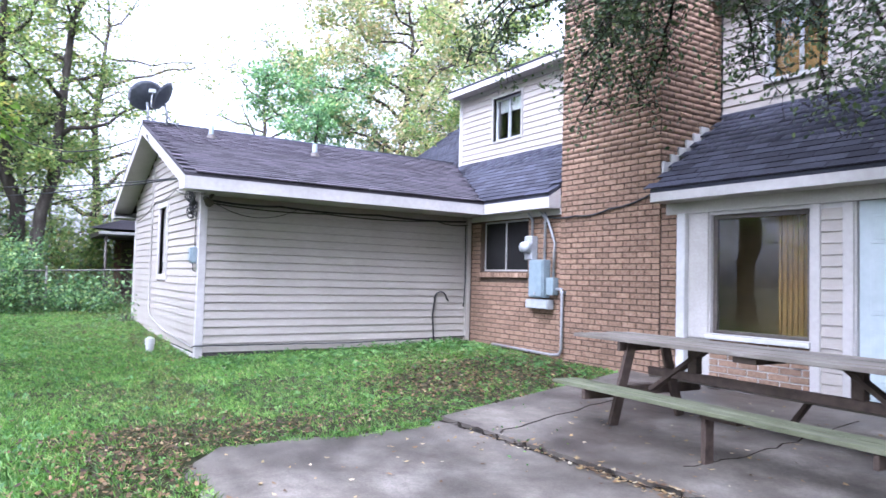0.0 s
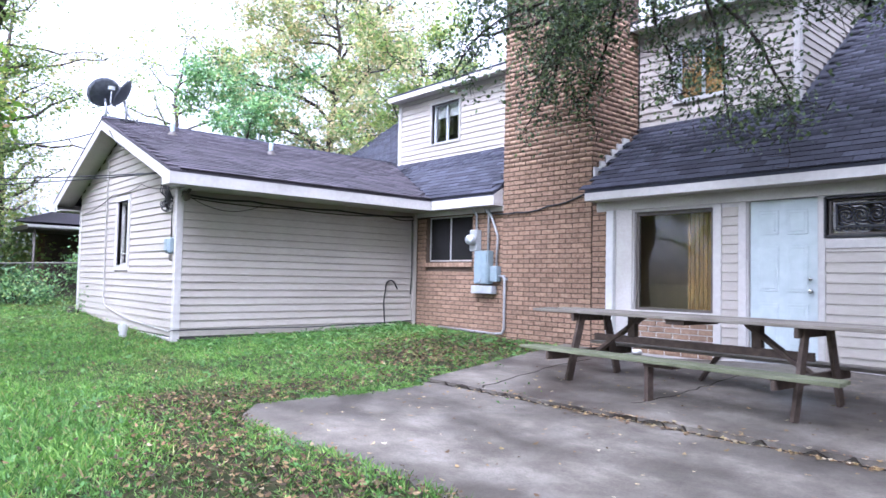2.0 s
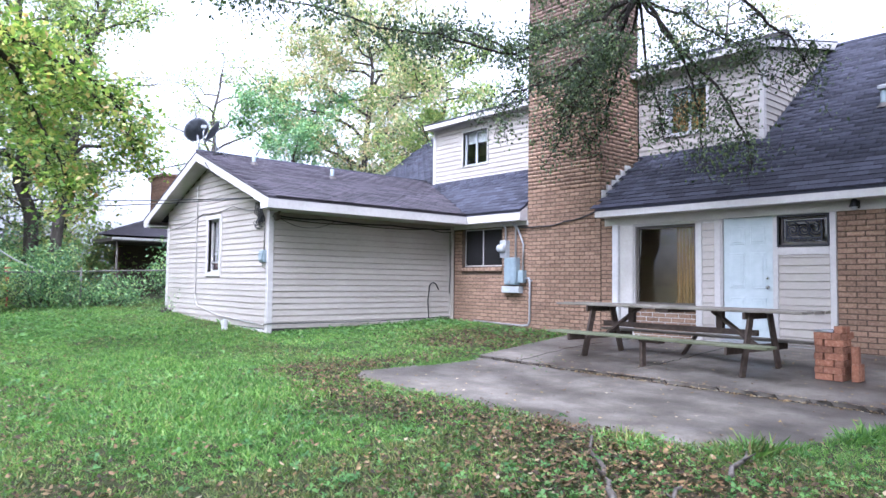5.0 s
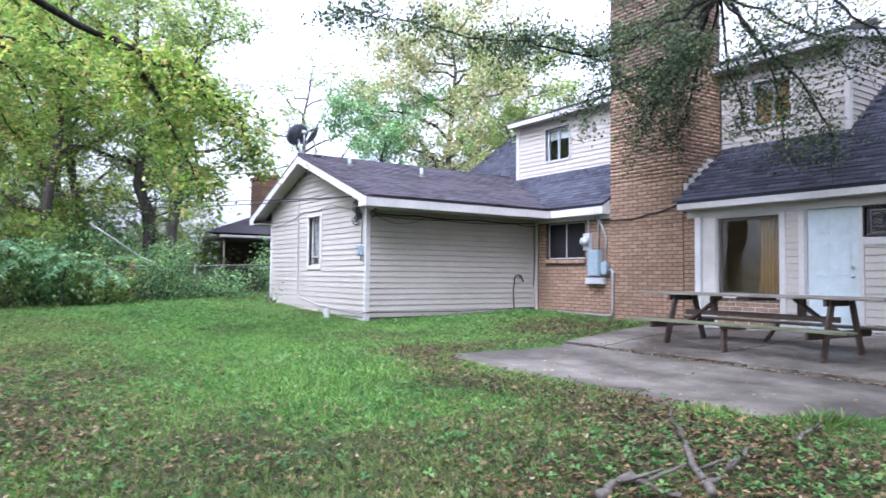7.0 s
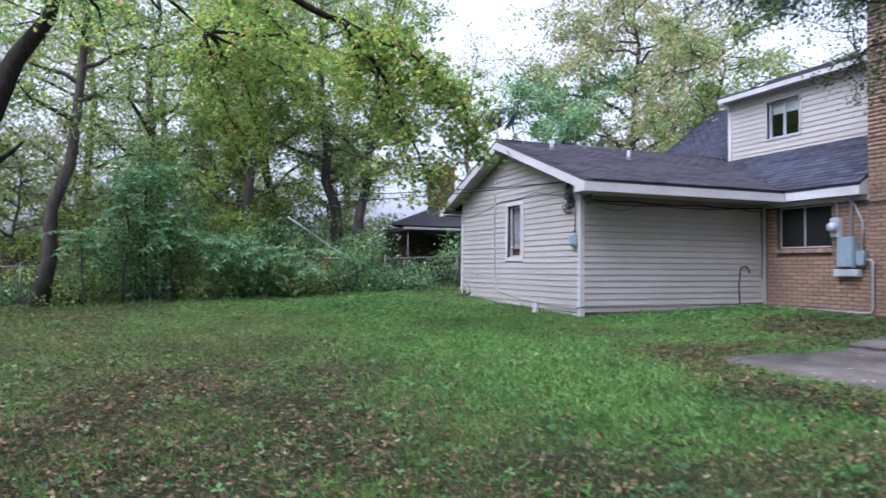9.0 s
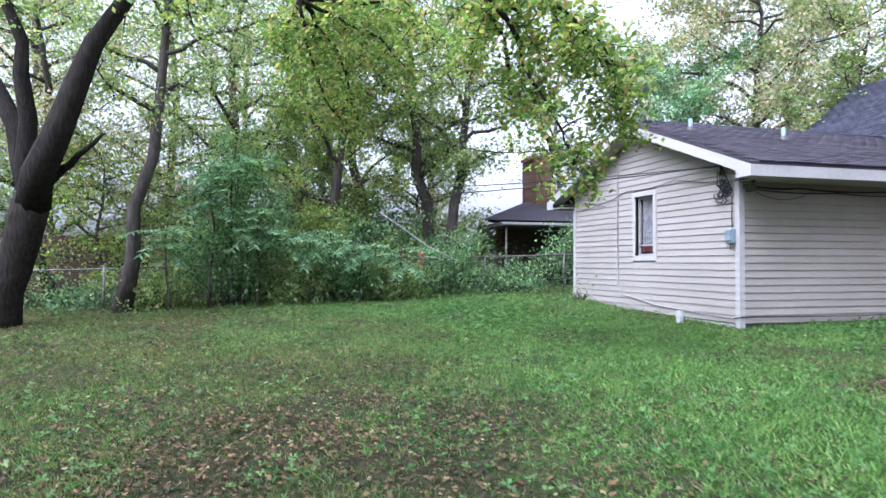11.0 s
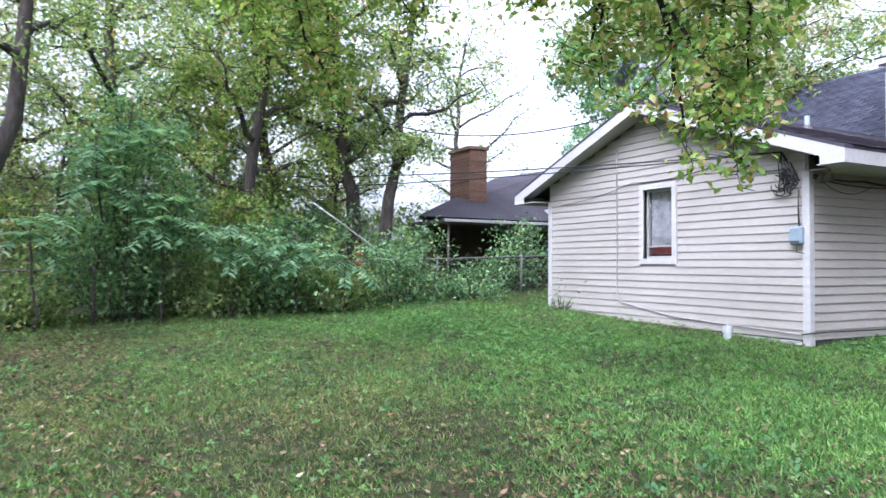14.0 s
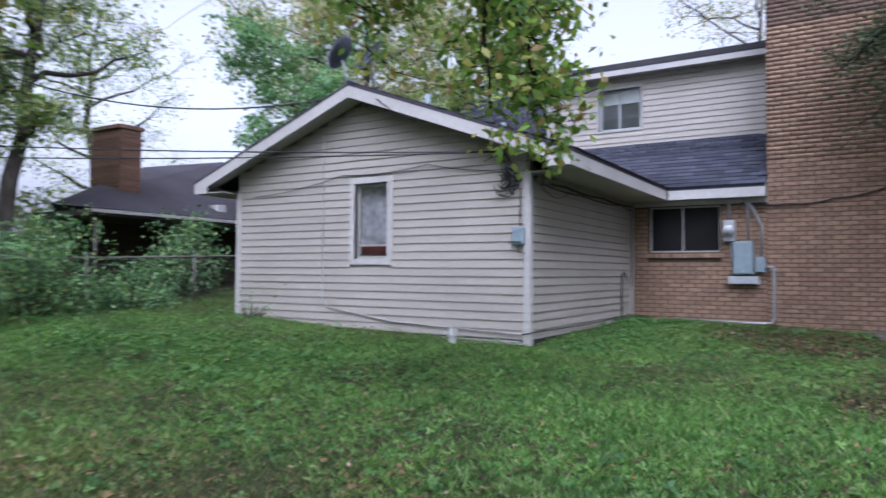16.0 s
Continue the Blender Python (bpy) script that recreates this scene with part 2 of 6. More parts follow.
RUSTWIRE = surface("dull_rusty_steel", [(0.3, (0.11, 0.1, 0.09)), (0.7, (0.2, 0.185, 0.17))], 0.6, 0.4, fine=20, stain=0.3, bump=0.1)
BOXGREY = surface("grey_blue_enamel", [(0.3, (0.17, 0.22, 0.245)), (0.7, (0.215, 0.265, 0.285))], 0.4, fine=12, stain=0.15, bump=0.1)
PALEGREY = surface("pale_grey_enamel", [(0.3, (0.29, 0.305, 0.31)), (0.7, (0.36, 0.375, 0.38))], 0.4, fine=12, stain=0.15, bump=0.1)
DISHGREY = surface("dark_grey_dish", [(0.3, (0.09, 0.1, 0.115)), (0.7, (0.13, 0.14, 0.155))], 0.4, fine=12, stain=0.15, bump=0.1)
DOORBLUE = surface("pale_blue_door_paint", [(0.3, (0.37, 0.425, 0.43)), (0.7, (0.42, 0.475, 0.48))], 0.4, fine=8, coarse=2, stain=0.1, bump=0.08)
ALU = surface("grey_aluminium_frame", [(0.3, (0.3, 0.29, 0.27)), (0.7, (0.4, 0.39, 0.36))], 0.45, 0.3, fine=15, stain=0.15, bump=0.1)
DARKFRAME = surface("dark_bronze_frame", [(0.3, (0.06, 0.05, 0.042)), (0.7, (0.1, 0.085, 0.07))], 0.5, fine=15, bump=0.1)
PVC = surface("white_pvc", [(0.3, (0.4624, 0.4624, 0.4488)), (0.7, (0.5304, 0.5304, 0.5168))], 0.4, fine=15, stain=0.2, bump=0.1)
CABLE = surface("black_cable", [(0.3, (0.012, 0.012, 0.013)), (0.7, (0.03, 0.03, 0.032))], 0.6, fine=15, bump=0.0)
ROOM = surface("dim_room_wall", [(0.3, (0.3, 0.23, 0.115)), (0.7, (0.4, 0.31, 0.16))], 0.8, fine=4)
# Near-black tone: unlit depth of rooms and gaps put into the colour.
DEEPSHADE = surface("painted_deep_shade", [(0.3, (0.03, 0.028, 0.025)), (0.7, (0.045, 0.042, 0.038))], 0.8, fine=4)
SCREEN = surface("dark_insect_screen", [(0.3, (0.011, 0.011, 0.011)), (0.7, (0.018, 0.017, 0.016))], 0.9, fine=60, spec=0.05)
AMBER = surface("amber_curtain", [(0.3, (0.2, 0.115, 0.022)), (0.7, (0.29, 0.175, 0.045))], 0.8, fine=6, stretch=(6, 6, 0.3), stain=0.3)
BLIND = surface("pale_blind", [(0.3, (0.5, 0.52, 0.52)), (0.7, (0.62, 0.64, 0.64))], 0.6, fine=6, stain=0.15)
LACE = surface("grey_lace_curtain", [(0.3, (0.12, 0.12, 0.13)), (0.5, (0.25, 0.24, 0.26)), (0.7, (0.42, 0.41, 0.43))], 0.8, fine=9, coarse=3)
MAROON = surface("maroon_cloth", [(0.3, (0.12, 0.012, 0.02)), (0.7, (0.2, 0.025, 0.035))], 0.8, fine=10)
FLASH = surface("pale_step_flashing", [(0.3, (0.45, 0.44, 0.42)), (0.7, (0.62, 0.61, 0.59))], 0.5, 0.2, fine=12, bump=0.1)
ORANGE = surface("faded_red_plastic", [(0.3, (0.35, 0.06, 0.04)), (0.7, (0.5, 0.1, 0.07))], 0.6, fine=12)
GLASS = glass_pane("window_glass", (0.9, 0.92, 0.9))
CHROME = surface("satin_chrome", [(0.3, (0.6, 0.6, 0.58)), (0.7, (0.7, 0.7, 0.68))], 0.25, 1.0, fine=15, bump=0.0)
IRON = surface("black_iron", [(0.3, (0.018, 0.018, 0.02)), (0.7, (0.035, 0.035, 0.038))], 0.5, 0.5, fine=20, bump=0.2)


# ---- building helpers ----
def thing(name, label, category, at=(0, 0, 0), group="", kind=""):
    ob = new(name)
    ob.location = at
    ob.empty_display_size = 0.1
    return tagged(ob, label, category, group, kind)


def hang(ob, parent):
    if parent is not None:
        ob.parent = parent
        if parent.data is None:
            ob.matrix_parent_inverse = Matrix.Translation(-parent.location)
    return ob


def part(name, bm, material, parent=None, label="", smooth=False):
    me = bpy.data.meshes.new(name)
    bm.normal_update()
    bm.to_mesh(me)
    bm.free()
    me.materials.append(material)
    if smooth:
        me.shade_smooth()
    ob = hang(new(name, me), parent)
    return tagged(ob, label)


def piece(name, me, parent, at, rot=None):
    ob = new(name, me)
    ob.parent = parent
    if parent.data is None:
        ob.matrix_parent_inverse = Matrix.Translation(-parent.location)
    ob.location = at
    if rot:
        ob.rotation_euler = rot
    return ob


def box(bm, x0, x1, y0, y1, z0, z1, bevel=0.0, m=None):
    made = bmesh.ops.create_cube(bm, size=1.0)["verts"]
    bmesh.ops.scale(bm, vec=(abs(x1 - x0), abs(y1 - y0), abs(z1 - z0)), verts=made)
    bmesh.ops.translate(bm, vec=((x0 + x1) / 2, (y0 + y1) / 2, (z0 + z1) / 2), verts=made)
    if bevel:
        edges = list({e for v in made for e in v.link_edges})
        res = bmesh.ops.bevel(bm, geom=edges, offset=bevel, segments=1, affect="EDGES", profile=0.5)
        made = list({v for f in res["faces"] for v in f.verts} | {v for v in made if v.is_valid})
    if m is not None:
        bmesh.ops.transform(bm, matrix=m, verts=made)
    return made


def boxed(name, dims, material, parent=None, label="", bevel=0.0, m=None):
    bm = bmesh.new()
    box(bm, *dims, bevel=bevel, m=m)
    return part(name, bm, material, parent, label)


def tube_into(bm, pts, radii, sides=8):
    """A tapered tube along pts, closed at both ends."""
    pts = [Vector(p) for p in pts]
    rings = []
    side = None
    for i, p in enumerate(pts):
        d = (pts[min(i + 1, len(pts) - 1)] - pts[max(i - 1, 0)]).normalized()
        if side is None:
            side = d.orthogonal().normalized()
        side = (side - d * side.dot(d)).normalized()
        other = d.cross(side)
        r = radii[i] if hasattr(radii, "__len__") else radii
        rings.append([bm.verts.new(p + r * (math.cos(a) * side + math.sin(a) * other))
                      for a in (2 * math.pi * k / sides for k in range(sides))])
    for a, b in zip(rings, rings[1:]):
        for k in range(sides):
            bm.faces.new((a[k], a[(k + 1) % sides], b[(k + 1) % sides], b[k]))
    bm.faces.new(rings[0][::-1])
    bm.faces.new(rings[-1])


def tube(name, pts, radii, material, parent=None, sides=8, label=""):
    bm = bmesh.new()
    tube_into(bm, pts, radii, sides)
    return part(name, bm, material, parent, label, smooth=True)


def prism_into(bm, outline, y0, y1, axis="y"):
    """A solid from an outline of (u, z), from y0 to y1 along the axis."""
    def at(u, v, z):
        return (u, v, z) if axis == "y" else (v, u, z)
    a = [bm.verts.new(at(u, y0, z)) for u, z in outline]
    b = [bm.verts.new(at(u, y1, z)) for u, z in outline]
    n = len(outline)
    bm.faces.new(a)
    bm.faces.new(b[::-1])
    for i in range(n):
        bm.faces.new((a[i], b[i], b[(i + 1) % n], a[(i + 1) % n]))
    bmesh.ops.recalc_face_normals(bm, faces=bm.faces)


def prism(name, outline, y0, y1, material, parent=None, label="", axis="y"):
    bm = bmesh.new()
    prism_into(bm, outline, y0, y1, axis)
    return part(name, bm, material, parent, label)


def wall_x(bm, x0, x1, y0, y1, z0, z1, openings=()):
    """A wall along x with openings (x0, x1, z0, z1) cut through it."""
    xs = sorted({x0, x1, *(v for o in openings for v in o[:2])})
    for a, b in zip(xs, xs[1:]):
        holes = sorted((o[2], o[3]) for o in openings if o[0] < (a + b) / 2 < o[1])
        low = z0
        for h0, h1 in holes:
            if h0 > low:
                box(bm, a, b, y0, y1, low, h0)
            low = h1
        if low < z1:
            box(bm, a, b, y0, y1, low, z1)


def mesh_np(name, verts, faces, material, parent=None, label="", smooth=False):
    """A mesh of equal-sided faces from arrays."""
    me = bpy.data.meshes.new(name)
    verts = np.asarray(verts, np.float32)
    faces = np.asarray(faces, np.int32)
    me.vertices.add(len(verts))
    me.vertices.foreach_set("co", verts.ravel())
    k = faces.shape[1]
    me.loops.add(faces.size)
    me.loops.foreach_set("vertex_index", faces.ravel())
    me.polygons.add(len(faces))
    me.polygons.foreach_set("loop_start", np.arange(0, faces.size, k, dtype=np.int32))
    me.update(calc_edges=True)
    me.materials.append(material)
    if smooth:
        me.shade_smooth()
    ob = hang(new(name, me), parent)
    return tagged(ob, label)


def scatter(template, faces, places, frames):
    """Copies of a template at places, turned by 3 x 3 frames, as one vertex and face array."""
    t = np.asarray(template, float)
    v = np.einsum("nij,kj->nki", frames, t) + places[:, None, :]
    f = np.asarray(faces)[None] + (np.arange(len(places)) * len(t))[:, None, None]
    return v.reshape(-1, 3), f.reshape(-1, f.shape[-1])


def turns(n, rng, tilt, size_lo, size_hi):
    """Random frames: spin about the upright, tilt up to an angle, size in a range."""
    a, b = rng.uniform(0, 2 * np.pi, n), rng.uniform(-tilt, tilt, n)
    c = rng.uniform(-tilt, tilt, n)
    s = rng.uniform(size_lo, size_hi, n)
    ca, sa, cb, sb, cc, sc = np.cos(a), np.sin(a), np.cos(b), np.sin(b), np.cos(c), np.sin(c)
    z = np.zeros(n)
    o = np.ones(n)
    rz = np.stack([np.stack([ca, -sa, z], -1), np.stack([sa, ca, z], -1), np.stack([z, z, o], -1)], 1)
    rx = np.stack([np.stack([o, z, z], -1), np.stack([z, cb, -sb], -1), np.stack([z, sb, cb], -1)], 1)
    ry = np.stack([np.stack([cc, z, sc], -1), np.stack([z, o, z], -1), np.stack([-sc, z, cc], -1)], 1)
    return rz @ rx @ ry * s[:, None, None]


# ---- ground ----
def ground_z(x, y):
    x = np.clip(x, -14, 15)
    y = np.clip(y, -13, 5)
    return -0.04 - 0.035 * x + 0.0335 * y + 0.0006 * x * x


EDGE_X = (4.9, 9.0, 9.5, 10.0, 10.25, 10.5, 10.75, 11.3, 12.1)
EDGE_Y = (-1.2, -1.2, -1.0, -0.72, -0.35, 0.4, 1.2, 2.8, 5.0)


def patio_z(x, y):
    """Top of the patio: it rises towards the house behind the joint."""
    back = y > 1.26 + 0.1 * (x - 5.0)
    lift = 0.045 * np.clip(y - 1.35, 0, 4) * np.clip((x - 5.6) / 2.0, 0.1, 1)
    return ground_z(x, y) + np.where(back, 0.035 + lift, 0.008)


def on_patio(x, y, grow=0.0):
    front = np.interp(x, EDGE_X, EDGE_Y) + 0.1 * np.sin(x * 0.9) - grow
    front_part = (x > 4.9 + 0.12 * np.sin(y * 2.3) - grow) & (y > front) & (y < 1.6)
    back_left = 4.85 - (y - 1.3) * 0.24 - grow
    back_part = (y >= 1.3) & (x > back_left) & (y < 5.0)
    back_part = back_part & (y > front)
    return (front_part | back_part) & (x < 12.1)


def ground_sheet():
    xs = np.concatenate([[-1500, -400, -120, -50, -30], np.arange(-20, 20.01, 0.25), [30, 50, 120, 400, 1500]])
    ys = np.concatenate([[-1500, -400, -120, -50, -30], np.arange(-18, 8.01, 0.25), [14, 30, 60, 150, 400, 1500]])
    gx, gy = np.meshgrid(xs, ys, indexing="ij")
    gz = ground_z(gx, gy) + 0.018 * np.sin(gx * 2.1 + gy) * np.sin(gy * 1.7 - gx * 0.6)
    gz = np.where(on_patio(gx, gy, 0.12), ground_z(gx, gy) - 0.06, gz)
    inside = (gy > 5.15) & (gx > -5.6) | (gy > 0.2) & (gx > -5.6) & (gx < -0.2)
    gz = np.where(inside, ground_z(gx, gy) - 0.06, gz)
    nx, ny = len(xs), len(ys)
    i = np.arange(nx * ny).reshape(nx, ny)
    f = np.stack([i[:-1, :-1], i[1:, :-1], i[1:, 1:], i[:-1, 1:]], -1).reshape(-1, 4)
    ob = mesh_np("ground", np.stack([gx, gy, gz], -1).reshape(-1, 3), f, SOIL, smooth=True)
    tagged(ob, "lawn soil under patchy grass and leaf litter", "ground", kind="structure")


ground_sheet()


def slab(name, edge_fn, xs, y_lo, y_hi, label, rise):
    """A concrete slab with its own uneven outline and thickness."""
    rows = []
    bm = bmesh.new()
    for x in xs:
        a, b = y_lo(x), y_hi(x)
        n = 10
        rows.append([(x + edge_fn(x, a + (b - a) * k / n), a + (b - a) * k / n) for k in range(n + 1)])
    top = [[bm.verts.new((x, y, float(patio_z(x, y + rise)))) for x, y in r] for r in rows]
    low = [[bm.verts.new((x, y, float(ground_z(x, y)) - 0.12)) for x, y in r] for r in rows]
    for a, b, c, d in zip(top, top[1:], low, low[1:]):
        for k in range(len(a) - 1):
            bm.faces.new((a[k], b[k], b[k + 1], a[k + 1]))
        bm.faces.new((a[0], c[0], d[0], b[0]))
        bm.faces.new((a[-1], b[-1], d[-1], c[-1]))
    for t, l in ((top[0], low[0]), (top[-1], low[-1])):
        for k in range(len(t) - 1):
            bm.faces.new((t[k], t[k + 1], l[k + 1], l[k]))
    bmesh.ops.recalc_face_normals(bm, faces=bm.faces)
    return tagged(part(name, bm, CONCRETE), label, "patio", kind="structure")


def front_edge(x):
    return float(np.interp(x, EDGE_X, EDGE_Y)) + 0.1 * math.sin(x * 0.9) + 0.03 * math.sin(x * 7) + 0.025 * math.sin(x * 17)


FRONT_XS = [4.9 + 0.1 * k for k in range(59)]
slab("pavement", lambda x, y: 0.12 * math.sin(y * 2.3) * max(0, 1 - (x - 4.9) * 2) + 0.05 * math.sin(y * 9) * (x < 5.0), FRONT_XS,
     lambda x: front_edge(x) + max(0, 5.3 - x) * 0.9, lambda x: 1.24 + 0.1 * (x - 5.0),
     "stained grey concrete patio slab with a ragged edge", -0.03)
slab("pavement", lambda x, y: -(y - 1.3) * 0.24 * max(0, 1 - (x - 4.86) / 3.0), [4.86 + 0.2 * k for k in range(36)],
     lambda x: max(1.285 + 0.1 * (x - 5.0), front_edge(x)), lambda x: 4.97, "grey concrete patio slab against the house, with cracks", 0.03)

# ---- the wing ----
WX0, WX1 = -5.97, 0.0
EAVE_Z, EAVE_LOW = 2.67, 2.44
RIDGE_X, RIDGE_Z = -3.0, 4.05
COURSE = 0.127
SLOPE = (RIDGE_Z - EAVE_Z) / 3.77


def lap_board(length):
    """One lapped siding board along x, 12 triangles or so, its foot standing proud; the face looks to -y."""
    me = bpy.data.meshes.new("siding_board")
    h, n = COURSE, length / 2
    prof = [(0.0, h + 0.01), (-0.003, h + 0.01), (-0.022, 0.015), (-0.022, 0.0105), (-0.004, 0.008), (0.0, 0.0)]
    v = [(-n, y, z) for y, z in prof] + [(n, y, z) for y, z in prof]
    k = len(prof)
    f = [tuple(range(k)), tuple(range(2 * k - 1, k - 1, -1))] + [(i, i + k, (i + 1) % k + k, (i + 1) % k) for i in range(k)]
    me.from_pydata(v, [], f)
    me.materials.append(SIDING)
    me.update()
    return me


def clad_x(parent, x0, x1, y, z0, z1, openings=(), limit=None):
    """Boards on a wall that faces -y. limit(z): the (x0, x1) kept at a height, for gables."""
    z = z0
    while z < z1 - 0.03:
        a, b = (x0, x1) if limit is None else limit(z + COURSE)
        a, b = max(a, x0), min(b, x1)
        spans = [(a, b)]
        for o in openings:
            if z + COURSE * 0.6 > o[2] and z + COURSE * 0.4 < o[3]:
                nxt = []
                for s0, s1 in spans:
                    if o[0] > s0:
                        nxt.append((s0, min(s1, o[0])))
                    if o[1] < s1:
                        nxt.append((max(s0, o[1]), s1))
                spans = nxt
        for s0, s1 in spans:
            if s1 - s0 > 0.04:
                piece("siding_board", lap_board(s1 - s0), parent, ((s0 + s1) / 2, y, z))
        z += COURSE


def clad_y(parent, y0, y1, x, z0, z1, limit=None, face=1):
    """Boards on a wall that faces +x (face 1) or -x (face -1)."""
    z = z0
    while z < z1 - 0.03:
        a, b = (y0, y1) if limit is None else limit(z + COURSE)
        if b - a > 0.05:
            piece("siding_board", lap_board(b - a), parent, (x, (a + b) / 2, z), (0, 0, radians(90 * face)))
        z += COURSE


GW = (-3.17, -2.49, 1.22, 2.46)
bm = bmesh.new()
wall_x(bm, WX0, WX1, 0.0, 0.14, 0.0, 2.5, [GW])
prism_into(bm, [(WX0, 2.5), (WX1, 2.5), (WX1, 2.81), (RIDGE_X, 3.83), (WX0, 2.8)], 0.0, 0.14)
wall_gable = tagged(part("wall_gable", bm, SIDING_DARK), "gable wall of the wing clad in cream vinyl siding", "wall", kind="structure")


def gable_limit(z):
    reach = max(0.0, (3.86 - z) / 0.343) + 0.02
    return RIDGE_X - reach, RIDGE_X + reach


clad_x(wall_gable, WX0 + 0.02, WX1 - 0.04, -0.001, 0.05, 3.8, [(GW[0] - 0.08, GW[1] + 0.08, GW[2] - 0.08, GW[3] + 0.08)], gable_limit)
wall_side = boxed("wall_side", (-0.14, 0.0, 0.142, 5.1, 0.0, 2.55), SIDING_DARK)
tagged(wall_side, "side wall of the wing clad in cream vinyl siding", "wall", kind="structure")
clad_y(wall_side, 0.05, 4.97, 0.001, 0.05, 2.42)
wall_far = boxed("wall_far", (WX0, WX0 + 0.14, 0.142, 9.0, 0.0, 2.55), SIDING_DARK)
tagged(wall_far, "far side wall of the wing clad in cream siding", "wall", kind="structure")
clad_y(wall_far, 0.05, 5.0, WX0 - 0.001, 0.05, 2.42, face=-1)
trim = boxed("trim", (-0.085, 0.026, -0.026, 0.085, -0.03, 2.44), WHITE, bevel=0.004)
tagged(trim, "white vinyl corner post of the wing", "trim", kind="structure")
tagged(boxed("trim", (WX0 - 0.026, WX0 + 0.085, -0.026, 0.085, 0.1, 2.44), WHITE, bevel=0.004), "white vinyl corner post of the wing", "trim", kind="structure")
tagged(boxed("trim", (0.002, 0.06, 4.9, 4.985, 0.03, 2.42), SIDING, bevel=0.004), "inside corner post between siding and brick", "trim", kind="structure")
# Dark strips fill the open gap under the siding with painted shade.
tagged(boxed("baseboard", (WX0 + 0.1, -0.1, -0.012, -0.001, -0.15, 0.05), DEEPSHADE), "dark strip below the siding, the gap's shade put into its colour", "baseboard", kind="structure")
tagged(boxed("baseboard", (0.001, 0.01, 0.1, 4.9, -0.1, 0.05), DEEPSHADE), "dark strip below the siding, the gap's shade put into its colour", "baseboard", kind="structure")
tagged(boxed("baseboard", (-3.6, -0.1, -0.035, -0.016, -0.02, 0.035), WHITE), "loose pale starter strip at the foot of the siding", "baseboard", kind="structure")


def framed_window(name, opening, y, depth, label, casing, frame_mat, casing_mat=WHITE, mullions=(), sash_z=None, behind=None,
                  sill=True, frame_w=0.045):
    """A window in a wall facing -y: casing, frame, panes, mullions, and what hangs behind."""
    x0, x1, z0, z1 = opening
    win = thing(name, label, "window", ((x0 + x1) / 2, y, z0), kind="structure")
    if casing:
        c = casing
        bm = bmesh.new()
        box(bm, x0 - c, x0, y - 0.035, y + depth * 0.6, z0 - c, z1 + c, 0.003)
        box(bm, x1, x1 + c, y - 0.035, y + depth * 0.6, z0 - c, z1 + c, 0.003)
        box(bm, x0, x1, y - 0.034, y + depth * 0.6, z1, z1 + c, 0.003)
        box(bm, x0, x1, y - 0.034, y + depth * 0.6, z0 - c, z0, 0.003)
        part("casing", bm, casing_mat, win)
    w = frame_w
    fy0, fy1 = y + depth * 0.45, y + depth * 0.85
    bm = bmesh.new()
    box(bm, x0, x0 + w, fy0, fy1, z0, z1, 0.003)
    box(bm, x1 - w, x1, fy0, fy1, z0, z1, 0.003)
    box(bm, x0 + w, x1 - w, fy0, fy1, z1 - w, z1, 0.003)
    box(bm, x0 + w, x1 - w, fy0, fy1, z0, z0 + w, 0.003)
    part("window_frame", bm, frame_mat, win)
    for mx in mullions:
        boxed("mullion", (mx - w * 0.45, mx + w * 0.45, fy0 - 0.004, fy1, z0 + w, z1 - w), frame_mat, win, bevel=0.003)
    if sash_z:
        boxed("sash_rail", (x0 + w, x1 - w, fy0 - 0.006, fy1, sash_z - 0.016, sash_z + 0.016), frame_mat, win, bevel=0.003)
    xs = [x0 + w * 0.5, *mullions, x1 - w * 0.5]
    for a, b in zip(xs, xs[1:]):
        pane = boxed("pane", (a, b, (fy0 + fy1) / 2 - 0.003, (fy0 + fy1) / 2 + 0.003, z0 + w * 0.5, z1 - w * 0.5), GLASS, win)
        pane.visible_shadow = False
    if sill:
        boxed("window_sill", (x0 - 0.03, x1 + 0.03, y - 0.06, y + depth * 0.4, z0 - 0.035, z0 + 0.012), casing_mat, win, bevel=0.004)
    return win


gw = framed_window("window_1", GW, 0.0, 0.14, "narrow single-hung window in cream casing with lace curtain", 0.1, ALU, sash_z=1.44, sill=False)
boxed("curtain", (GW[0] + 0.03, GW[1] - 0.03, 0.16, 0.17, 1.46, GW[3]), LACE, gw, "grey lace curtain")
boxed("cushion", (GW[0] + 0.03, GW[1] - 0.03, 0.16, 0.2, 1.3, 1.43), MAROON, gw, "maroon cloth")


# ---- roofs ----
def shingle_mesh(material):
    me = bpy.data.meshes.new("shingle")
    w, e, t = 0.145, 0.155, 0.014
    v = [(-w, 0, 0), (w, 0, 0), (w, e, 0), (-w, e, 0), (-w, 0, t), (w, 0, t), (w, e, 0.003), (-w, e, 0.003)]
    f = [(4, 5, 6, 7), (0, 1, 5, 4), (1, 2, 6, 5), (3, 0, 4, 7)]
    me.from_pydata(v, [], f)
    me.materials.append(material)
    me.update()
    return me, np.array(v), f


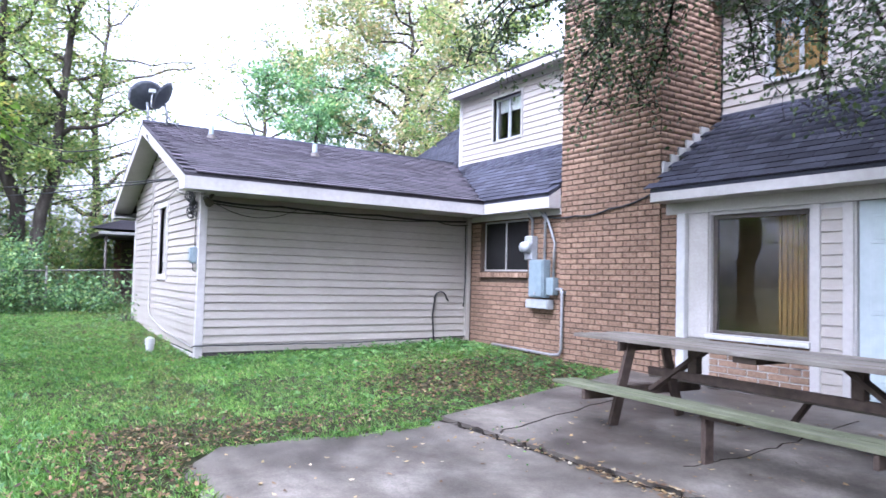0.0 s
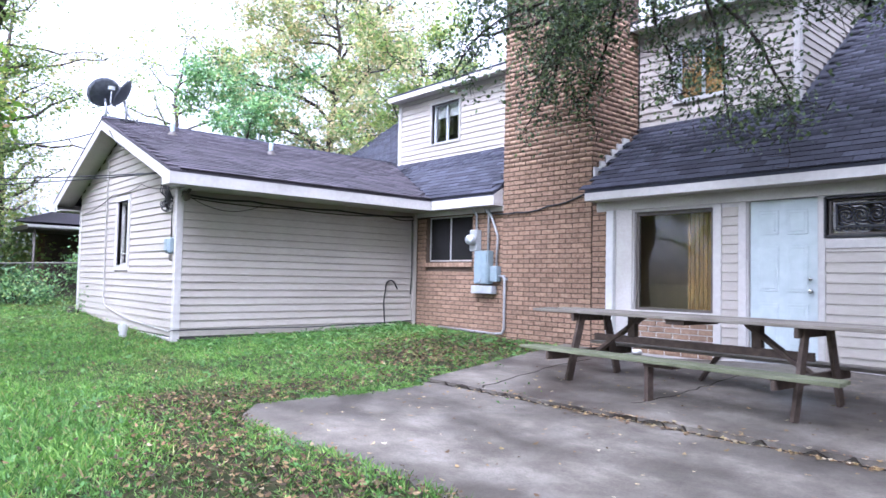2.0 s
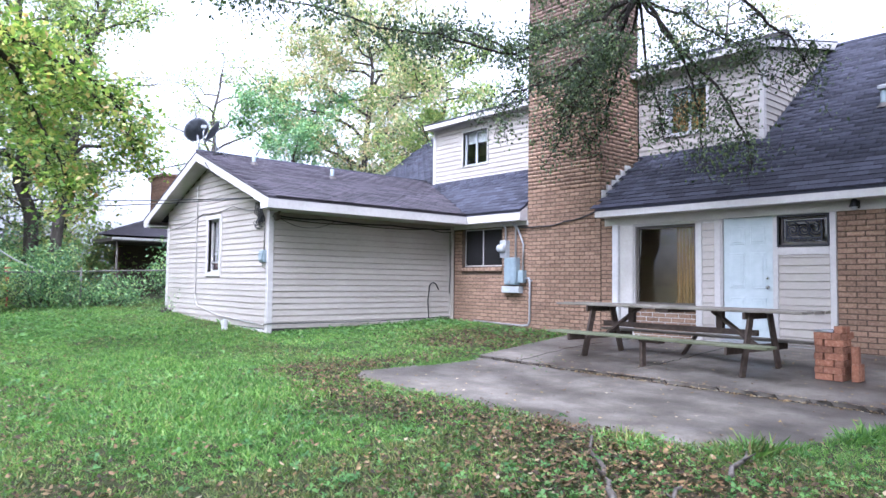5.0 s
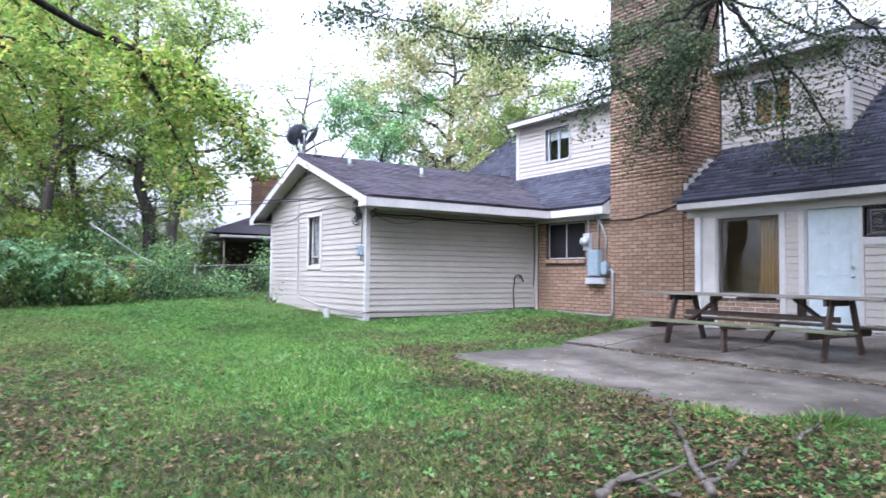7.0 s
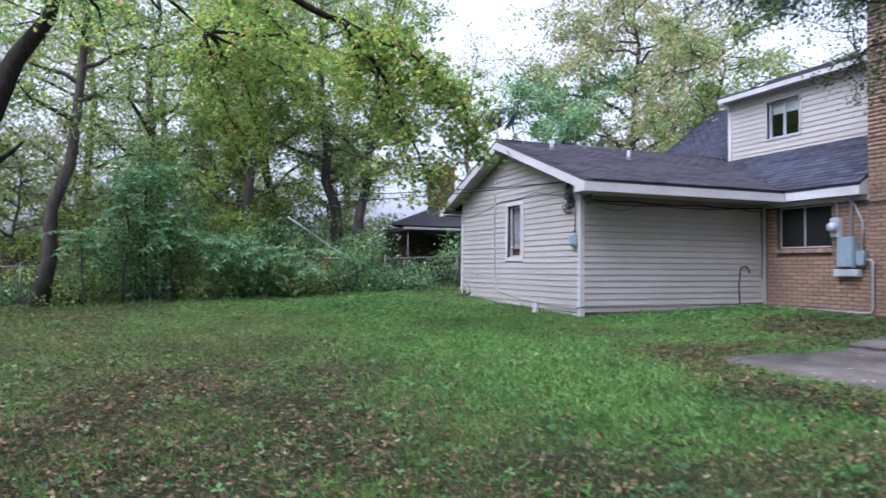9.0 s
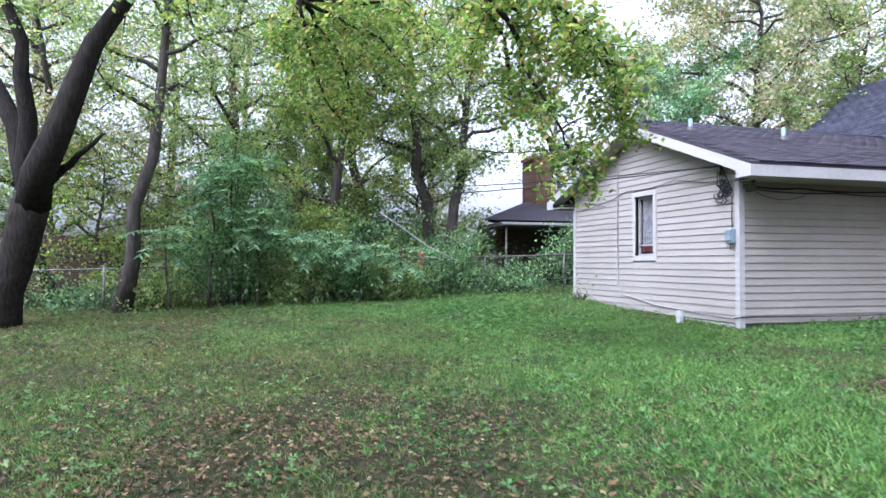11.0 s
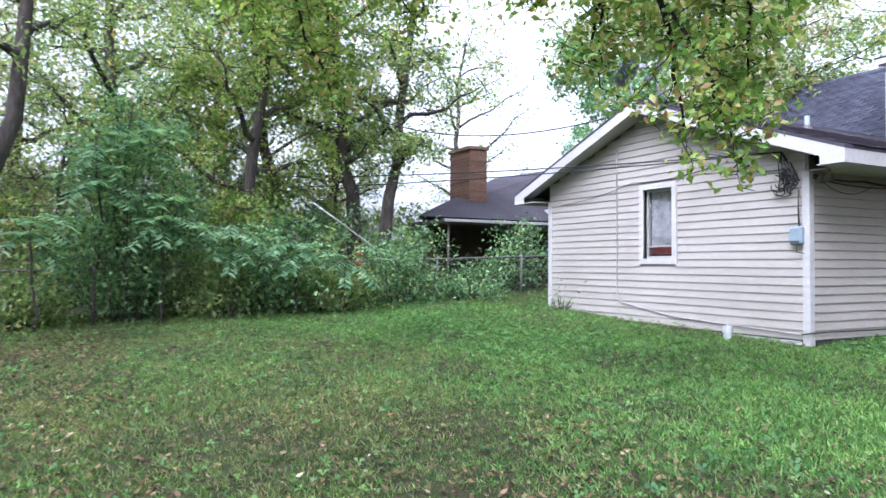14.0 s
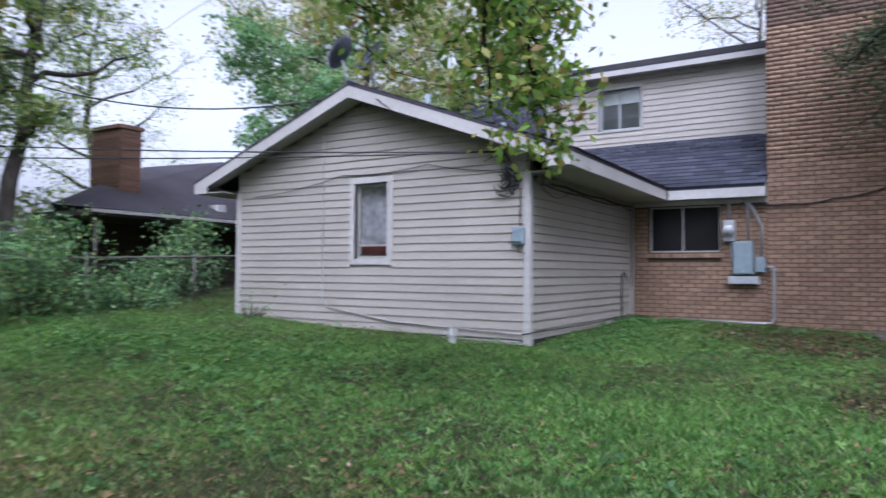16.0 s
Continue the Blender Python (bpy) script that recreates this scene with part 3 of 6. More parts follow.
def shingled(parent, origin, across, up, length, run, keep, material_one, material_all, singles=0, seed=0):
    """Rows of shingle tabs on a roof plane. across, up: unit directions; keep(a, b): whether a tab belongs."""
    rng = np.random.default_rng(seed)
    o, a, u = Vector(origin), Vector(across), Vector(up)
    n = a.cross(u)
    base = Matrix((a, u, n)).transposed()
    me, tv, tf = shingle_mesh(material_one)
    places, count = [], 0
    rows = int(run / 0.143)
    for r in range(rows):
        shift = (r % 2) * 0.15 + rng.uniform(-0.03, 0.03)
        for c in range(int(length / 0.3) + 1):
            s, t = c * 0.3 + shift, r * 0.143
            if not keep(s, t) or s > length:
                continue
            p = o + a * s + u * t + n * (0.004 + rng.uniform(0, 0.004))
            if count < singles:
                ob = piece("shingle", me, parent, p)
                ob.rotation_euler = base.to_euler()
                count += 1
            else:
                places.append(p)
    if places:
        pl = np.array(places)
        fr = np.repeat(np.array(base)[None], len(pl), 0)
        v, f = scatter(tv, tf, pl, fr)
        ob = mesh_np("shingles", v, f, material_all, parent)
        ob["kind"] = "stuff"


def roof_slab(name, corners, material, label, thick=0.05):
    """A sloping roof deck from its upper corners, thick downwards."""
    bm = bmesh.new()
    a = [bm.verts.new(c) for c in corners]
    b = [bm.verts.new((c[0], c[1], c[2] - thick)) for c in corners]
    k = len(a)
    bm.faces.new(a)
    bm.faces.new(b[::-1])
    for i in range(k):
        bm.faces.new((a[i], b[i], b[(i + 1) % k], a[(i + 1) % k]))
    bmesh.ops.recalc_face_normals(bm, faces=bm.faces)
    return tagged(part(name, bm, material), label, "roof", kind="structure")


M_SLOPE = 0.745
L_Y, L_Z = 4.73, 2.67            # eave of the left main roof
R_Y, R_Z = 4.66, 2.52            # eave of the right main roof
RIDGE_Y = 9.75
RIDGE_H = L_Z + M_SLOPE * (RIDGE_Y - L_Y)
MEET_Y = L_Y + (RIDGE_Z - L_Z) / M_SLOPE     # where the wing's ridge runs into the main roof
EAVE_X1, EAVE_X0 = 0.775, -6.7
GABLE_Y = -0.43

roof_e = roof_slab("roof_wing_east", [(EAVE_X1, GABLE_Y, EAVE_Z), (EAVE_X1, L_Y, EAVE_Z), (RIDGE_X, MEET_Y, RIDGE_Z), (RIDGE_X, GABLE_Y, RIDGE_Z)],
                   SHINGLE_WING, "weathered grey shingle roof slope of the wing")
cs, sn = math.cos(math.atan(SLOPE)), math.sin(math.atan(SLOPE))
run_e = (EAVE_X1 - RIDGE_X) / cs
shingled(roof_e, (EAVE_X1 + 0.02, GABLE_Y, EAVE_Z), (0, 1, 0), (-cs, 0, sn), MEET_Y - GABLE_Y, run_e,
         lambda s, t: 0.1 < s < (L_Y - GABLE_Y) + (MEET_Y - L_Y) * t / run_e, SHINGLE_ONE, SHINGLE_WING, 290, 1)
roof_w = roof_slab("roof_wing_west", [(RIDGE_X, GABLE_Y, RIDGE_Z), (RIDGE_X, MEET_Y, RIDGE_Z), (EAVE_X0, L_Y, EAVE_Z), (EAVE_X0, GABLE_Y, EAVE_Z)],
                   SHINGLE_WING, "weathered grey shingle roof slope of the wing")
tagged(tube("trim", [(RIDGE_X, GABLE_Y, RIDGE_Z + 0.01), (RIDGE_X, MEET_Y, RIDGE_Z + 0.01)], 0.035, SHINGLE_ALL), "dark ridge cap of the wing roof", "trim", kind="structure")


def trim_prism(outline, y0, y1, label, axis="y", material=None):
    return tagged(prism("trim", outline, y0, y1, material or WHITE, axis=axis), label, "trim", kind="structure")


# rake boards, fascias, soffits of the wing
for sgn, ex in ((1, EAVE_X1), (-1, EAVE_X0)):
    trim_prism([(ex, EAVE_Z - 0.045), (RIDGE_X, RIDGE_Z - 0.045), (RIDGE_X, RIDGE_Z - 0.235), (ex - sgn * 0.34, EAVE_LOW + 0.12), (ex - sgn * 0.34, EAVE_LOW), (ex, EAVE_LOW)],
               GABLE_Y + 0.002, GABLE_Y + 0.03, "white rake board along the gable")
    trim_prism([(ex - sgn * 0.04, EAVE_LOW + 0.14), (RIDGE_X, RIDGE_Z - 0.2), (RIDGE_X, RIDGE_Z - 0.215), (ex - sgn * 0.04, EAVE_LOW + 0.125)],
               GABLE_Y + 0.032, -0.02, "cream soffit under the gable overhang", material=SOFFIT)
tagged(boxed("trim", (EAVE_X1 - 0.026, EAVE_X1 - 0.002, GABLE_Y + 0.032, L_Y + 0.02, EAVE_LOW, EAVE_Z - 0.05), WHITE), "white fascia board of the wing", "trim", kind="structure")
tagged(boxed("trim", (0.002, EAVE_X1 - 0.028, GABLE_Y + 0.45, L_Y + 0.3, EAVE_LOW + 0.005, EAVE_LOW + 0.02), SOFFIT), "cream soffit of the wing", "trim", kind="structure")
tagged(boxed("trim", (EAVE_X1 - 0.4, EAVE_X1 - 0.028, GABLE_Y + 0.032, GABLE_Y + 0.45, EAVE_LOW + 0.002, EAVE_LOW + 0.018), WHITE), "white boxed eave return", "trim", kind="structure")
tagged(boxed("trim", (EAVE_X0 + 0.002, EAVE_X0 + 0.026, GABLE_Y + 0.032, 5.0, EAVE_LOW, EAVE_Z - 0.05), WHITE), "white fascia board of the wing", "trim", kind="structure")
tagged(boxed("trim", (EAVE_X0 + 0.028, WX0 - 0.002, GABLE_Y + 0.032, 5.0, EAVE_LOW + 0.005, EAVE_LOW + 0.02), SOFFIT), "cream soffit of the wing", "trim", kind="structure")

# ---- the main house ----
HX0, HX1, HY1 = -6.3, 16.0, 14.5
CHX0, CHX1, CHY0, CHY1, CHZ = 2.52, 4.5, 4.985, 6.32, 8.6
KW = (0.36, 1.70, 1.43, 2.34)
PW = (5.27, 6.53, 0.66, 2.16)
DOOR = (7.03, 7.89, 0.08, 2.22)
DEC = (8.0, 8.73, 1.71, 2.16)
RW = (9.74, 11.1, 1.36, 2.14)
WALL_Y = 5.0

bm = bmesh.new()
wall_x(bm, 0.0, CHX0 + 0.05, WALL_Y + 0.012, WALL_Y + 0.2, -0.1, 2.5, [KW])
wall_x(bm, CHX1 - 0.05, 4.83, WALL_Y + 0.012, WALL_Y + 0.2, -0.1, 2.5)
wall_brick = tagged(part("wall_brick", bm, MORTAR), "orange-brown brick house wall with pale mortar", "wall", kind="structure")
bm = bmesh.new()
wall_x(bm, 4.83, 8.86, WALL_Y + 0.02, WALL_Y + 0.2, -0.1, 2.5, [PW, DOOR, DEC])
wall_porch = tagged(part("wall_porch", bm, WHITE), "white-trimmed infill wall with door and windows", "wall", kind="structure")
bm = bmesh.new()
wall_x(bm, 8.86, HX1, WALL_Y + 0.012, WALL_Y + 0.2, -0.2, 2.5, [RW])
wall_right = tagged(part("wall_right", bm, MORTAR), "brown brick house wall beside the door", "wall", kind="structure")
tagged(boxed("wall_west", (HX0 + 0.3, HX0 + 0.5, 5.2, HY1, -0.1, 2.6), SIDING_DARK), "end wall of the main house", "wall", kind="structure")
tagged(boxed("wall_east", (HX1 - 0.2, HX1, 5.2, HY1, -0.3, 2.6), SIDING_DARK), "end wall of the main house", "wall", kind="structure")
tagged(boxed("wall_back", (HX0 + 0.3, HX1, HY1, HY1 + 0.2, -0.3, 2.6), SIDING_DARK), "back wall of the main house", "wall", kind="structure")
tagged(boxed("floor", (HX0 + 0.5, HX1 - 0.2, 5.2, HY1, -0.05, 0.06), ROOM), "indoor floor behind the windows", "floor", kind="structure")
tagged(boxed("ceiling", (HX0 + 0.5, HX1 - 0.2, 5.2, HY1, 2.6, 2.7), ROOM), "indoor ceiling behind the windows", "ceiling", kind="structure")
tagged(boxed("wall_inner", (-0.1, HX1 - 0.3, 8.2, 8.3, 0.062, 2.6), ROOM), "indoor wall seen dimly through glass", "wall", kind="structure")
# Stands in for tree reflections: their amber is put into this wall's colour.
tagged(boxed("wall_inner", (3.12, 7.0, 6.5, 6.6, 0.062, 2.6), ROOM), "indoor wall added behind the picture window, amber glow put into its colour", "wall", kind="structure")
# The unlit room is put into this partition's near-black colour.
tagged(boxed("wall_inner", (3.0, 3.1, 5.25, 8.2, 0.062, 2.6), DEEPSHADE), "indoor partition wall, the room's dimness put into its colour", "wall", kind="structure")

# roofs of the main house
roof_l = roof_slab("roof_main_left", [(HX0 - 0.3, L_Y, L_Z), (2.53, L_Y, L_Z), (2.53, CHY0 + 0.02, L_Z + M_SLOPE * (CHY0 + 0.02 - L_Y)), (3.5, CHY0 + 0.02, L_Z + M_SLOPE * (CHY0 + 0.02 - L_Y)),
                   (3.5, RIDGE_Y, RIDGE_H), (HX0 - 0.3, RIDGE_Y, RIDGE_H)], SHINGLE_ALL, "dark shingle slope of the main roof")
mc, ms = math.cos(math.atan(M_SLOPE)), math.sin(math.atan(M_SLOPE))


def keep_left(s, t):
    if s < 0.15:
        return False
    x, z = HX0 - 0.3 + s, L_Z + t * ms
    y = L_Y + t * mc
    if x > CHX0 - 0.1 or (y > 6.38 and x > -2.45):
        return False
    if z < RIDGE_Z:
        edge = RIDGE_X + (RIDGE_Z - z) / SLOPE
        west = RIDGE_X - (RIDGE_Z - z) / SLOPE
        if west - 0.1 < x < edge - 0.12:
            return False
    return True


shingled(roof_l, (HX0 - 0.3, L_Y - 0.02, L_Z), (1, 0, 0), (0, mc, ms), 9.4, (RIDGE_Y - L_Y) / mc, keep_left, SHINGLE, SHINGLE_ALL, 120, 2)
roof_r = roof_slab("roof_main_right", [(CHX1 + 0.1, R_Y, R_Z), (HX1 + 0.4, R_Y, R_Z), (HX1 + 0.4, RIDGE_Y, R_Z + M_SLOPE * (RIDGE_Y - R_Y)), (CHX1 + 0.02, RIDGE_Y, R_Z + M_SLOPE * (RIDGE_Y - R_Y))],
                   SHINGLE_ALL, "dark blue-grey shingle slope of the main roof")


def keep_right(s, t):
    x, y = CHX1 + 0.1 + s, R_Y + t * mc
    return not (y > 6.4 and x < 7.25) and x < 13.5


shingled(roof_r, (CHX1 + 0.17, R_Y - 0.02, R_Z), (1, 0, 0), (0, mc, ms), HX1 - CHX1, (RIDGE_Y - R_Y) / mc, keep_right, SHINGLE, SHINGLE_ALL, 180, 3)
RH2 = R_Z + M_SLOPE * (RIDGE_Y - R_Y)
tagged(tube("trim", [(6.0, RIDGE_Y, RH2 + 0.005), (HX1 + 0.4, RIDGE_Y, RH2 + 0.005)], 0.05, SHINGLE_ALL), "dark ridge cap of the main roof", "trim", kind="structure")
roof_slab("roof_main_back", [(HX0 - 0.3, RIDGE_Y, RIDGE_H), (3.5, RIDGE_Y, RIDGE_H), (HX1 + 0.4, RIDGE_Y, RH2), (HX1 + 0.4, HY1 + 0.4, 2.6), (HX0 - 0.3, HY1 + 0.4, 2.6)],
          SHINGLE_ALL, "dark shingle back slope of the main roof")
trim_prism([(HY1, 2.55), (5.2, 2.55), (5.2, 2.7), (RIDGE_Y, RIDGE_H - 0.08)], HX0 + 0.3, HX0 + 0.45, "gable end of the main house", axis="x", material=SIDING)
for (a, b, y, z) in ((0.8, 2.5, L_Y, L_Z), (CHX1 + 0.12, HX1, R_Y, R_Z)):
    low = z - 0.23 if y == L_Y else z - 0.17
    tagged(boxed("trim", (a, b, y + 0.002, y + 0.028, low, z - 0.045), WHITE, bevel=0.003), "white fascia board of the main roof", "trim", kind="structure")
    tagged(boxed("trim", (a, b, y + 0.03, WALL_Y + 0.01, low + 0.004, low + 0.018), SOFFIT), "cream soffit of the main roof", "trim", kind="structure")
trim_prism([(L_Y + 0.002, L_Z - 0.23), (CHY0 - 0.004, L_Z - 0.23), (CHY0 - 0.004, L_Z + 0.1), (L_Y + 0.002, L_Z - 0.05)], 2.502, 2.528, "white eave end beside the chimney", axis="x")
trim_prism([(R_Y + 0.002, R_Z - 0.17), (WALL_Y, R_Z - 0.17), (WALL_Y, R_Z + 0.15), (R_Y + 0.002, R_Z - 0.05)], CHX1 + 0.098, CHX1 + 0.118, "white eave end beside the chimney", axis="x")
tagged(boxed("trim", (4.6, HX1, WALL_Y - 0.02, WALL_Y + 0.018, 2.2, 2.36), SOFFIT, bevel=0.003), "cream frieze board under the eave", "trim", kind="structure")
tagged(boxed("trim", (0.06, CHX0 + 0.02, WALL_Y - 0.025, WALL_Y + 0.01, 2.35, 2.45), SOFFIT, bevel=0.003), "cream frieze board under the eave", "trim", kind="structure")

# ---- chimney ----
bm = bmesh.new()
box(bm, CHX0 + 0.012, CHX1 - 0.012, CHY0 + 0.012, CHY1, -0.15, CHZ)
chimney = tagged(part("chimney", bm, MORTAR), "wide orange-brown brick chimney rising past the roof", "chimney", kind="structure")
boxed("chimney_cap", (CHX0 - 0.05, CHX1 + 0.05, CHY0 - 0.05, CHY1 + 0.05, CHZ, CHZ + 0.1), CONCRETE, chimney, "concrete cap", 0.01)

# ---- dormers ----
DY = 6.33
D_EAVE = 5.46


def dormer(x0, x1, opening, end, label):
    bm = bmesh.new()
    wall_x(bm, x0, x1, DY + 0.02, DY + 0.16, 3.5, D_EAVE, [opening])
    w = tagged(part("wall_dormer", bm, SIDING_DARK), label, "wall", kind="structure")
    clad_x(w, x0 + 0.01, x1 - 0.01, DY + 0.018, (3.84 if end < 0 else 3.76), D_EAVE - 0.06, [(opening[0] - 0.06, opening[1] + 0.06, opening[2] - 0.06, opening[3] + 0.06)])
    tagged(boxed("trim", (x0, x1, DY - 0.012, DY + 0.016, (3.77 if end < 0 else 3.69), (3.86 if end < 0 else 3.78)), WHITE), "white flashing board at the foot of the dormer", "trim", kind="structure")
    tagged(boxed("trim", (x0, x1, DY - 0.014, DY + 0.016, D_EAVE - 0.1, D_EAVE - 0.005), SOFFIT), "cream frieze board of the dormer", "trim", kind="structure")
    ex = x0 if end < 0 else x1
    tagged(boxed("trim", (ex - 0.05, ex + 0.05, DY - 0.02, DY + 0.08, (3.77 if end < 0 else 3.66), D_EAVE - 0.002), WHITE, bevel=0.004), "white corner post of the dormer", "trim", kind="structure")
    slope = (RIDGE_H + 0.02 - D_EAVE - 0.14) / (RIDGE_Y - DY + 0.3)
    fx = ex + 0.12 * end
    other = x1 if end < 0 else x0
    a, b = min(fx, other), max(fx, other)
    y0 = DY - 0.3
    roof_slab("roof_dormer", [(a, y0, D_EAVE + 0.14), (b, y0, D_EAVE + 0.14), (b, RIDGE_Y + 0.05, RIDGE_H + 0.03), (a, RIDGE_Y + 0.05, RIDGE_H + 0.03)],
              SHINGLE_ALL, "dark shingle roof of the dormer", 0.04)
    tagged(boxed("trim", (a, b, y0 + 0.004, y0 + 0.03, D_EAVE - 0.02, D_EAVE + 0.098), WHITE), "white fascia of the dormer roof", "trim", kind="structure")
    tagged(boxed("trim", (a, b, y0 + 0.032, DY + 0.02, D_EAVE - 0.006, D_EAVE + 0.01), SOFFIT), "cream soffit of the dormer", "trim", kind="structure")
    base = L_Z - L_Y * M_SLOPE if end < 0 else R_Z - R_Y * M_SLOPE
    trim_prism([(y0 + 0.004, D_EAVE - 0.02), (RIDGE_Y - 0.2, RIDGE_H - 0.22), (RIDGE_Y, RIDGE_H - 0.02), (y0 + 0.004, D_EAVE + 0.1)], fx - 0.013, fx + 0.013,
               "white rake board of the dormer roof", axis="x")
    sx = ex - 0.02 * end
    side = prism("wall_dormer", [(DY + 0.17, base + M_SLOPE * DY), (RIDGE_Y - 0.3, base + M_SLOPE * (RIDGE_Y - 0.3)), (RIDGE_Y - 0.3, RIDGE_H - 0.25), (DY + 0.17, D_EAVE)], sx - 0.06, sx + 0.01, SIDING_DARK, axis="x")
    tagged(side, "triangular side wall of the dormer in cream siding", "wall", kind="structure")
    z = base + M_SLOPE * DY + 0.05
    while z < RIDGE_H - 0.4:
        ya = max(DY + 0.1, DY + (z - D_EAVE) / slope) if z + COURSE > D_EAVE else DY + 0.1
        yb = (z + COURSE * 0.4 - base) / M_SLOPE
        if yb - ya > 0.1:
            piece("siding_board", lap_board(yb - ya), side, (sx + 0.012 * end, (ya + yb) / 2, z), (0, 0, radians(90 * end)))
        z += COURSE


D1W = (-1.13, -0.18, 4.27, 5.2)
D2W = (5.2, 6.05, 4.15, 5.08)
dormer(-2.36, CHX0, D1W, -1, "dormer wall in cream siding left of the chimney")
dormer(CHX1, 7.15, D2W, 1, "dormer wall in cream siding beside the chimney")
w = framed_window("window_2", D1W, DY + 0.02, 0.14, "white sliding window of the dormer with a pale blind", 0.05, PALEGREY, casing_mat=ALU, mullions=(-0.68,), sill=False)
boxed("blind", (D1W[0] + 0.03, D1W[1] - 0.03, DY + 0.18, DY + 0.19, 4.9, D1W[3]), BLIND, w, "pale blind half drawn")
w = framed_window("window_3", D2W, DY + 0.02, 0.14, "dormer window with amber curtains behind the glass", 0.05, PALEGREY, mullions=(5.64,), sill=False)
boxed("curtain", (D2W[0] - 0.1, D2W[1] + 0.1, DY + 0.24, DY + 0.26, D2W[2] - 0.1, D2W[3] + 0.1), AMBER, w, "amber curtain")
# Attic gloom put into the wall colour behind the dormer glass.
tagged(boxed("wall_attic", (-2.3, 7.1, 7.6, 7.7, 3.6, 6.2), DEEPSHADE), "attic room wall behind the dormer windows, darkness put into its colour", "wall", kind="structure")

# ---- windows and door of the ground floor ----
w = framed_window("window_4", KW, WALL_Y + 0.01, 0.18, "dark sliding kitchen window in aluminium frame", 0.0, ALU, mullions=(1.0,), sill=False, frame_w=0.032)
boxed("screen", (KW[0] + 0.03, KW[1] - 0.03, WALL_Y + 0.1, WALL_Y + 0.104, KW[2] + 0.03, KW[3] - 0.03), SCREEN, w, "dark insect screen")
w = framed_window("window_5", PW, WALL_Y + 0.02, 0.12, "large picture window with bronze frame and white sill", 0.0, DARKFRAME, frame_w=0.055)
for x0, x1 in ((PW[1] - 0.5, PW[1] - 0.03),):
    bm = bmesh.new()
    folds = 14
    for k in range(folds):
        a, b = x0 + (x1 - x0) * k / folds, x0 + (x1 - x0) * (k + 1) / folds
        box(bm, a, b, WALL_Y + 0.26 + 0.03 * (k % 2), WALL_Y + 0.275 + 0.03 * (k % 2), PW[2] - 0.2, PW[3])
    part("curtain", bm, AMBER, w, "amber curtain")
w = framed_window("window_6", DEC, WALL_Y + 0.02, 0.12, "small high window with black iron scrollwork", 0.03, DARKFRAME, casing_mat=IRON, sill=False, frame_w=0.03)
bm = bmesh.new()
for cx in np.linspace(DEC[0] + 0.2, DEC[1] - 0.2, 3):
    for sg in (1, -1):
        pts = [(cx + sg * (0.02 + 0.011 * a) * math.cos(a * 0.9), WALL_Y + 0.05, 1.95 + (0.02 + 0.012 * a) * math.sin(a * 0.9) * sg) for a in np.linspace(0, 8.5, 22)]
        tube_into(bm, pts, 0.011, 5)
part("scrollwork", bm, IRON, w, "black iron scrollwork")
bm = bmesh.new()
for a, b, c, d in ((DEC[0] + 0.09, DEC[1] - 0.09, 2.08, 2.1), (DEC[0] + 0.09, DEC[1] - 0.09, 1.8, 1.83)):
    box(bm, a, b, WALL_Y + 0.04, WALL_Y + 0.06, c, d)
for x in (DEC[0] + 0.09, DEC[1] - 0.11):
    box(bm, x, x + 0.02, WALL_Y + 0.041, WALL_Y + 0.059, 1.83, 2.08)
for k in range(7):
    tube_into(bm, [(DEC[0] + 0.12 + k * 0.085 + 0.03 * math.cos(a), WALL_Y + 0.05, 1.8 + 0.03 * math.sin(a)) for a in np.linspace(3.14, 6.28, 6)], 0.009, 4)
part("iron_border", bm, IRON, w, "black iron border")
w = framed_window("window_7", RW, WALL_Y + 0.01, 0.16, "bedroom window in grey-green aluminium frame", 0.0, ALU, mullions=(10.4,), sill=False)
boxed("curtain", (RW[0], RW[1], WALL_Y + 0.2, WALL_Y + 0.21, RW[2], RW[3]), LACE, w, "grey curtain")

tagged(boxed("trim", (4.83, 4.96, WALL_Y - 0.09, WALL_Y + 0.018, 0.02, 2.2), PVC, bevel=0.006), "white corner post between brick and window", "trim", kind="structure")
for x0, x1 in ((4.962, 5.25), (6.55, 6.66), (6.9, 7.01), (7.91, 7.985), (8.765, 8.855)):
    tagged(boxed("trim", (x0, x1, WALL_Y - 0.012, WALL_Y + 0.018, (0.6 if x0 < 5 else 0.06), 2.198), SOFFIT if x0 < 6 else WHITE, bevel=0.004),
           "cream casing board of the porch wall", "trim", kind="structure")
tagged(boxed("trim", (7.985, 8.765, WALL_Y - 0.014, WALL_Y + 0.018, 1.55, 1.665), WHITE, bevel=0.004), "white rail below the scrollwork window", "trim", kind="structure")
clad_x(wall_porch, 6.662, 6.898, WALL_Y + 0.018, 0.1, 2.15)
clad_x(wall_porch, 7.987, 8.763, WALL_Y + 0.018, 0.1, 1.53)
tagged(boxed("trim", (5.24, 6.56, WALL_Y - 0.05, WALL_Y + 0.018, 0.6, 0.655), PVC, bevel=0.005), "white sill of the picture window", "trim", kind="structure")

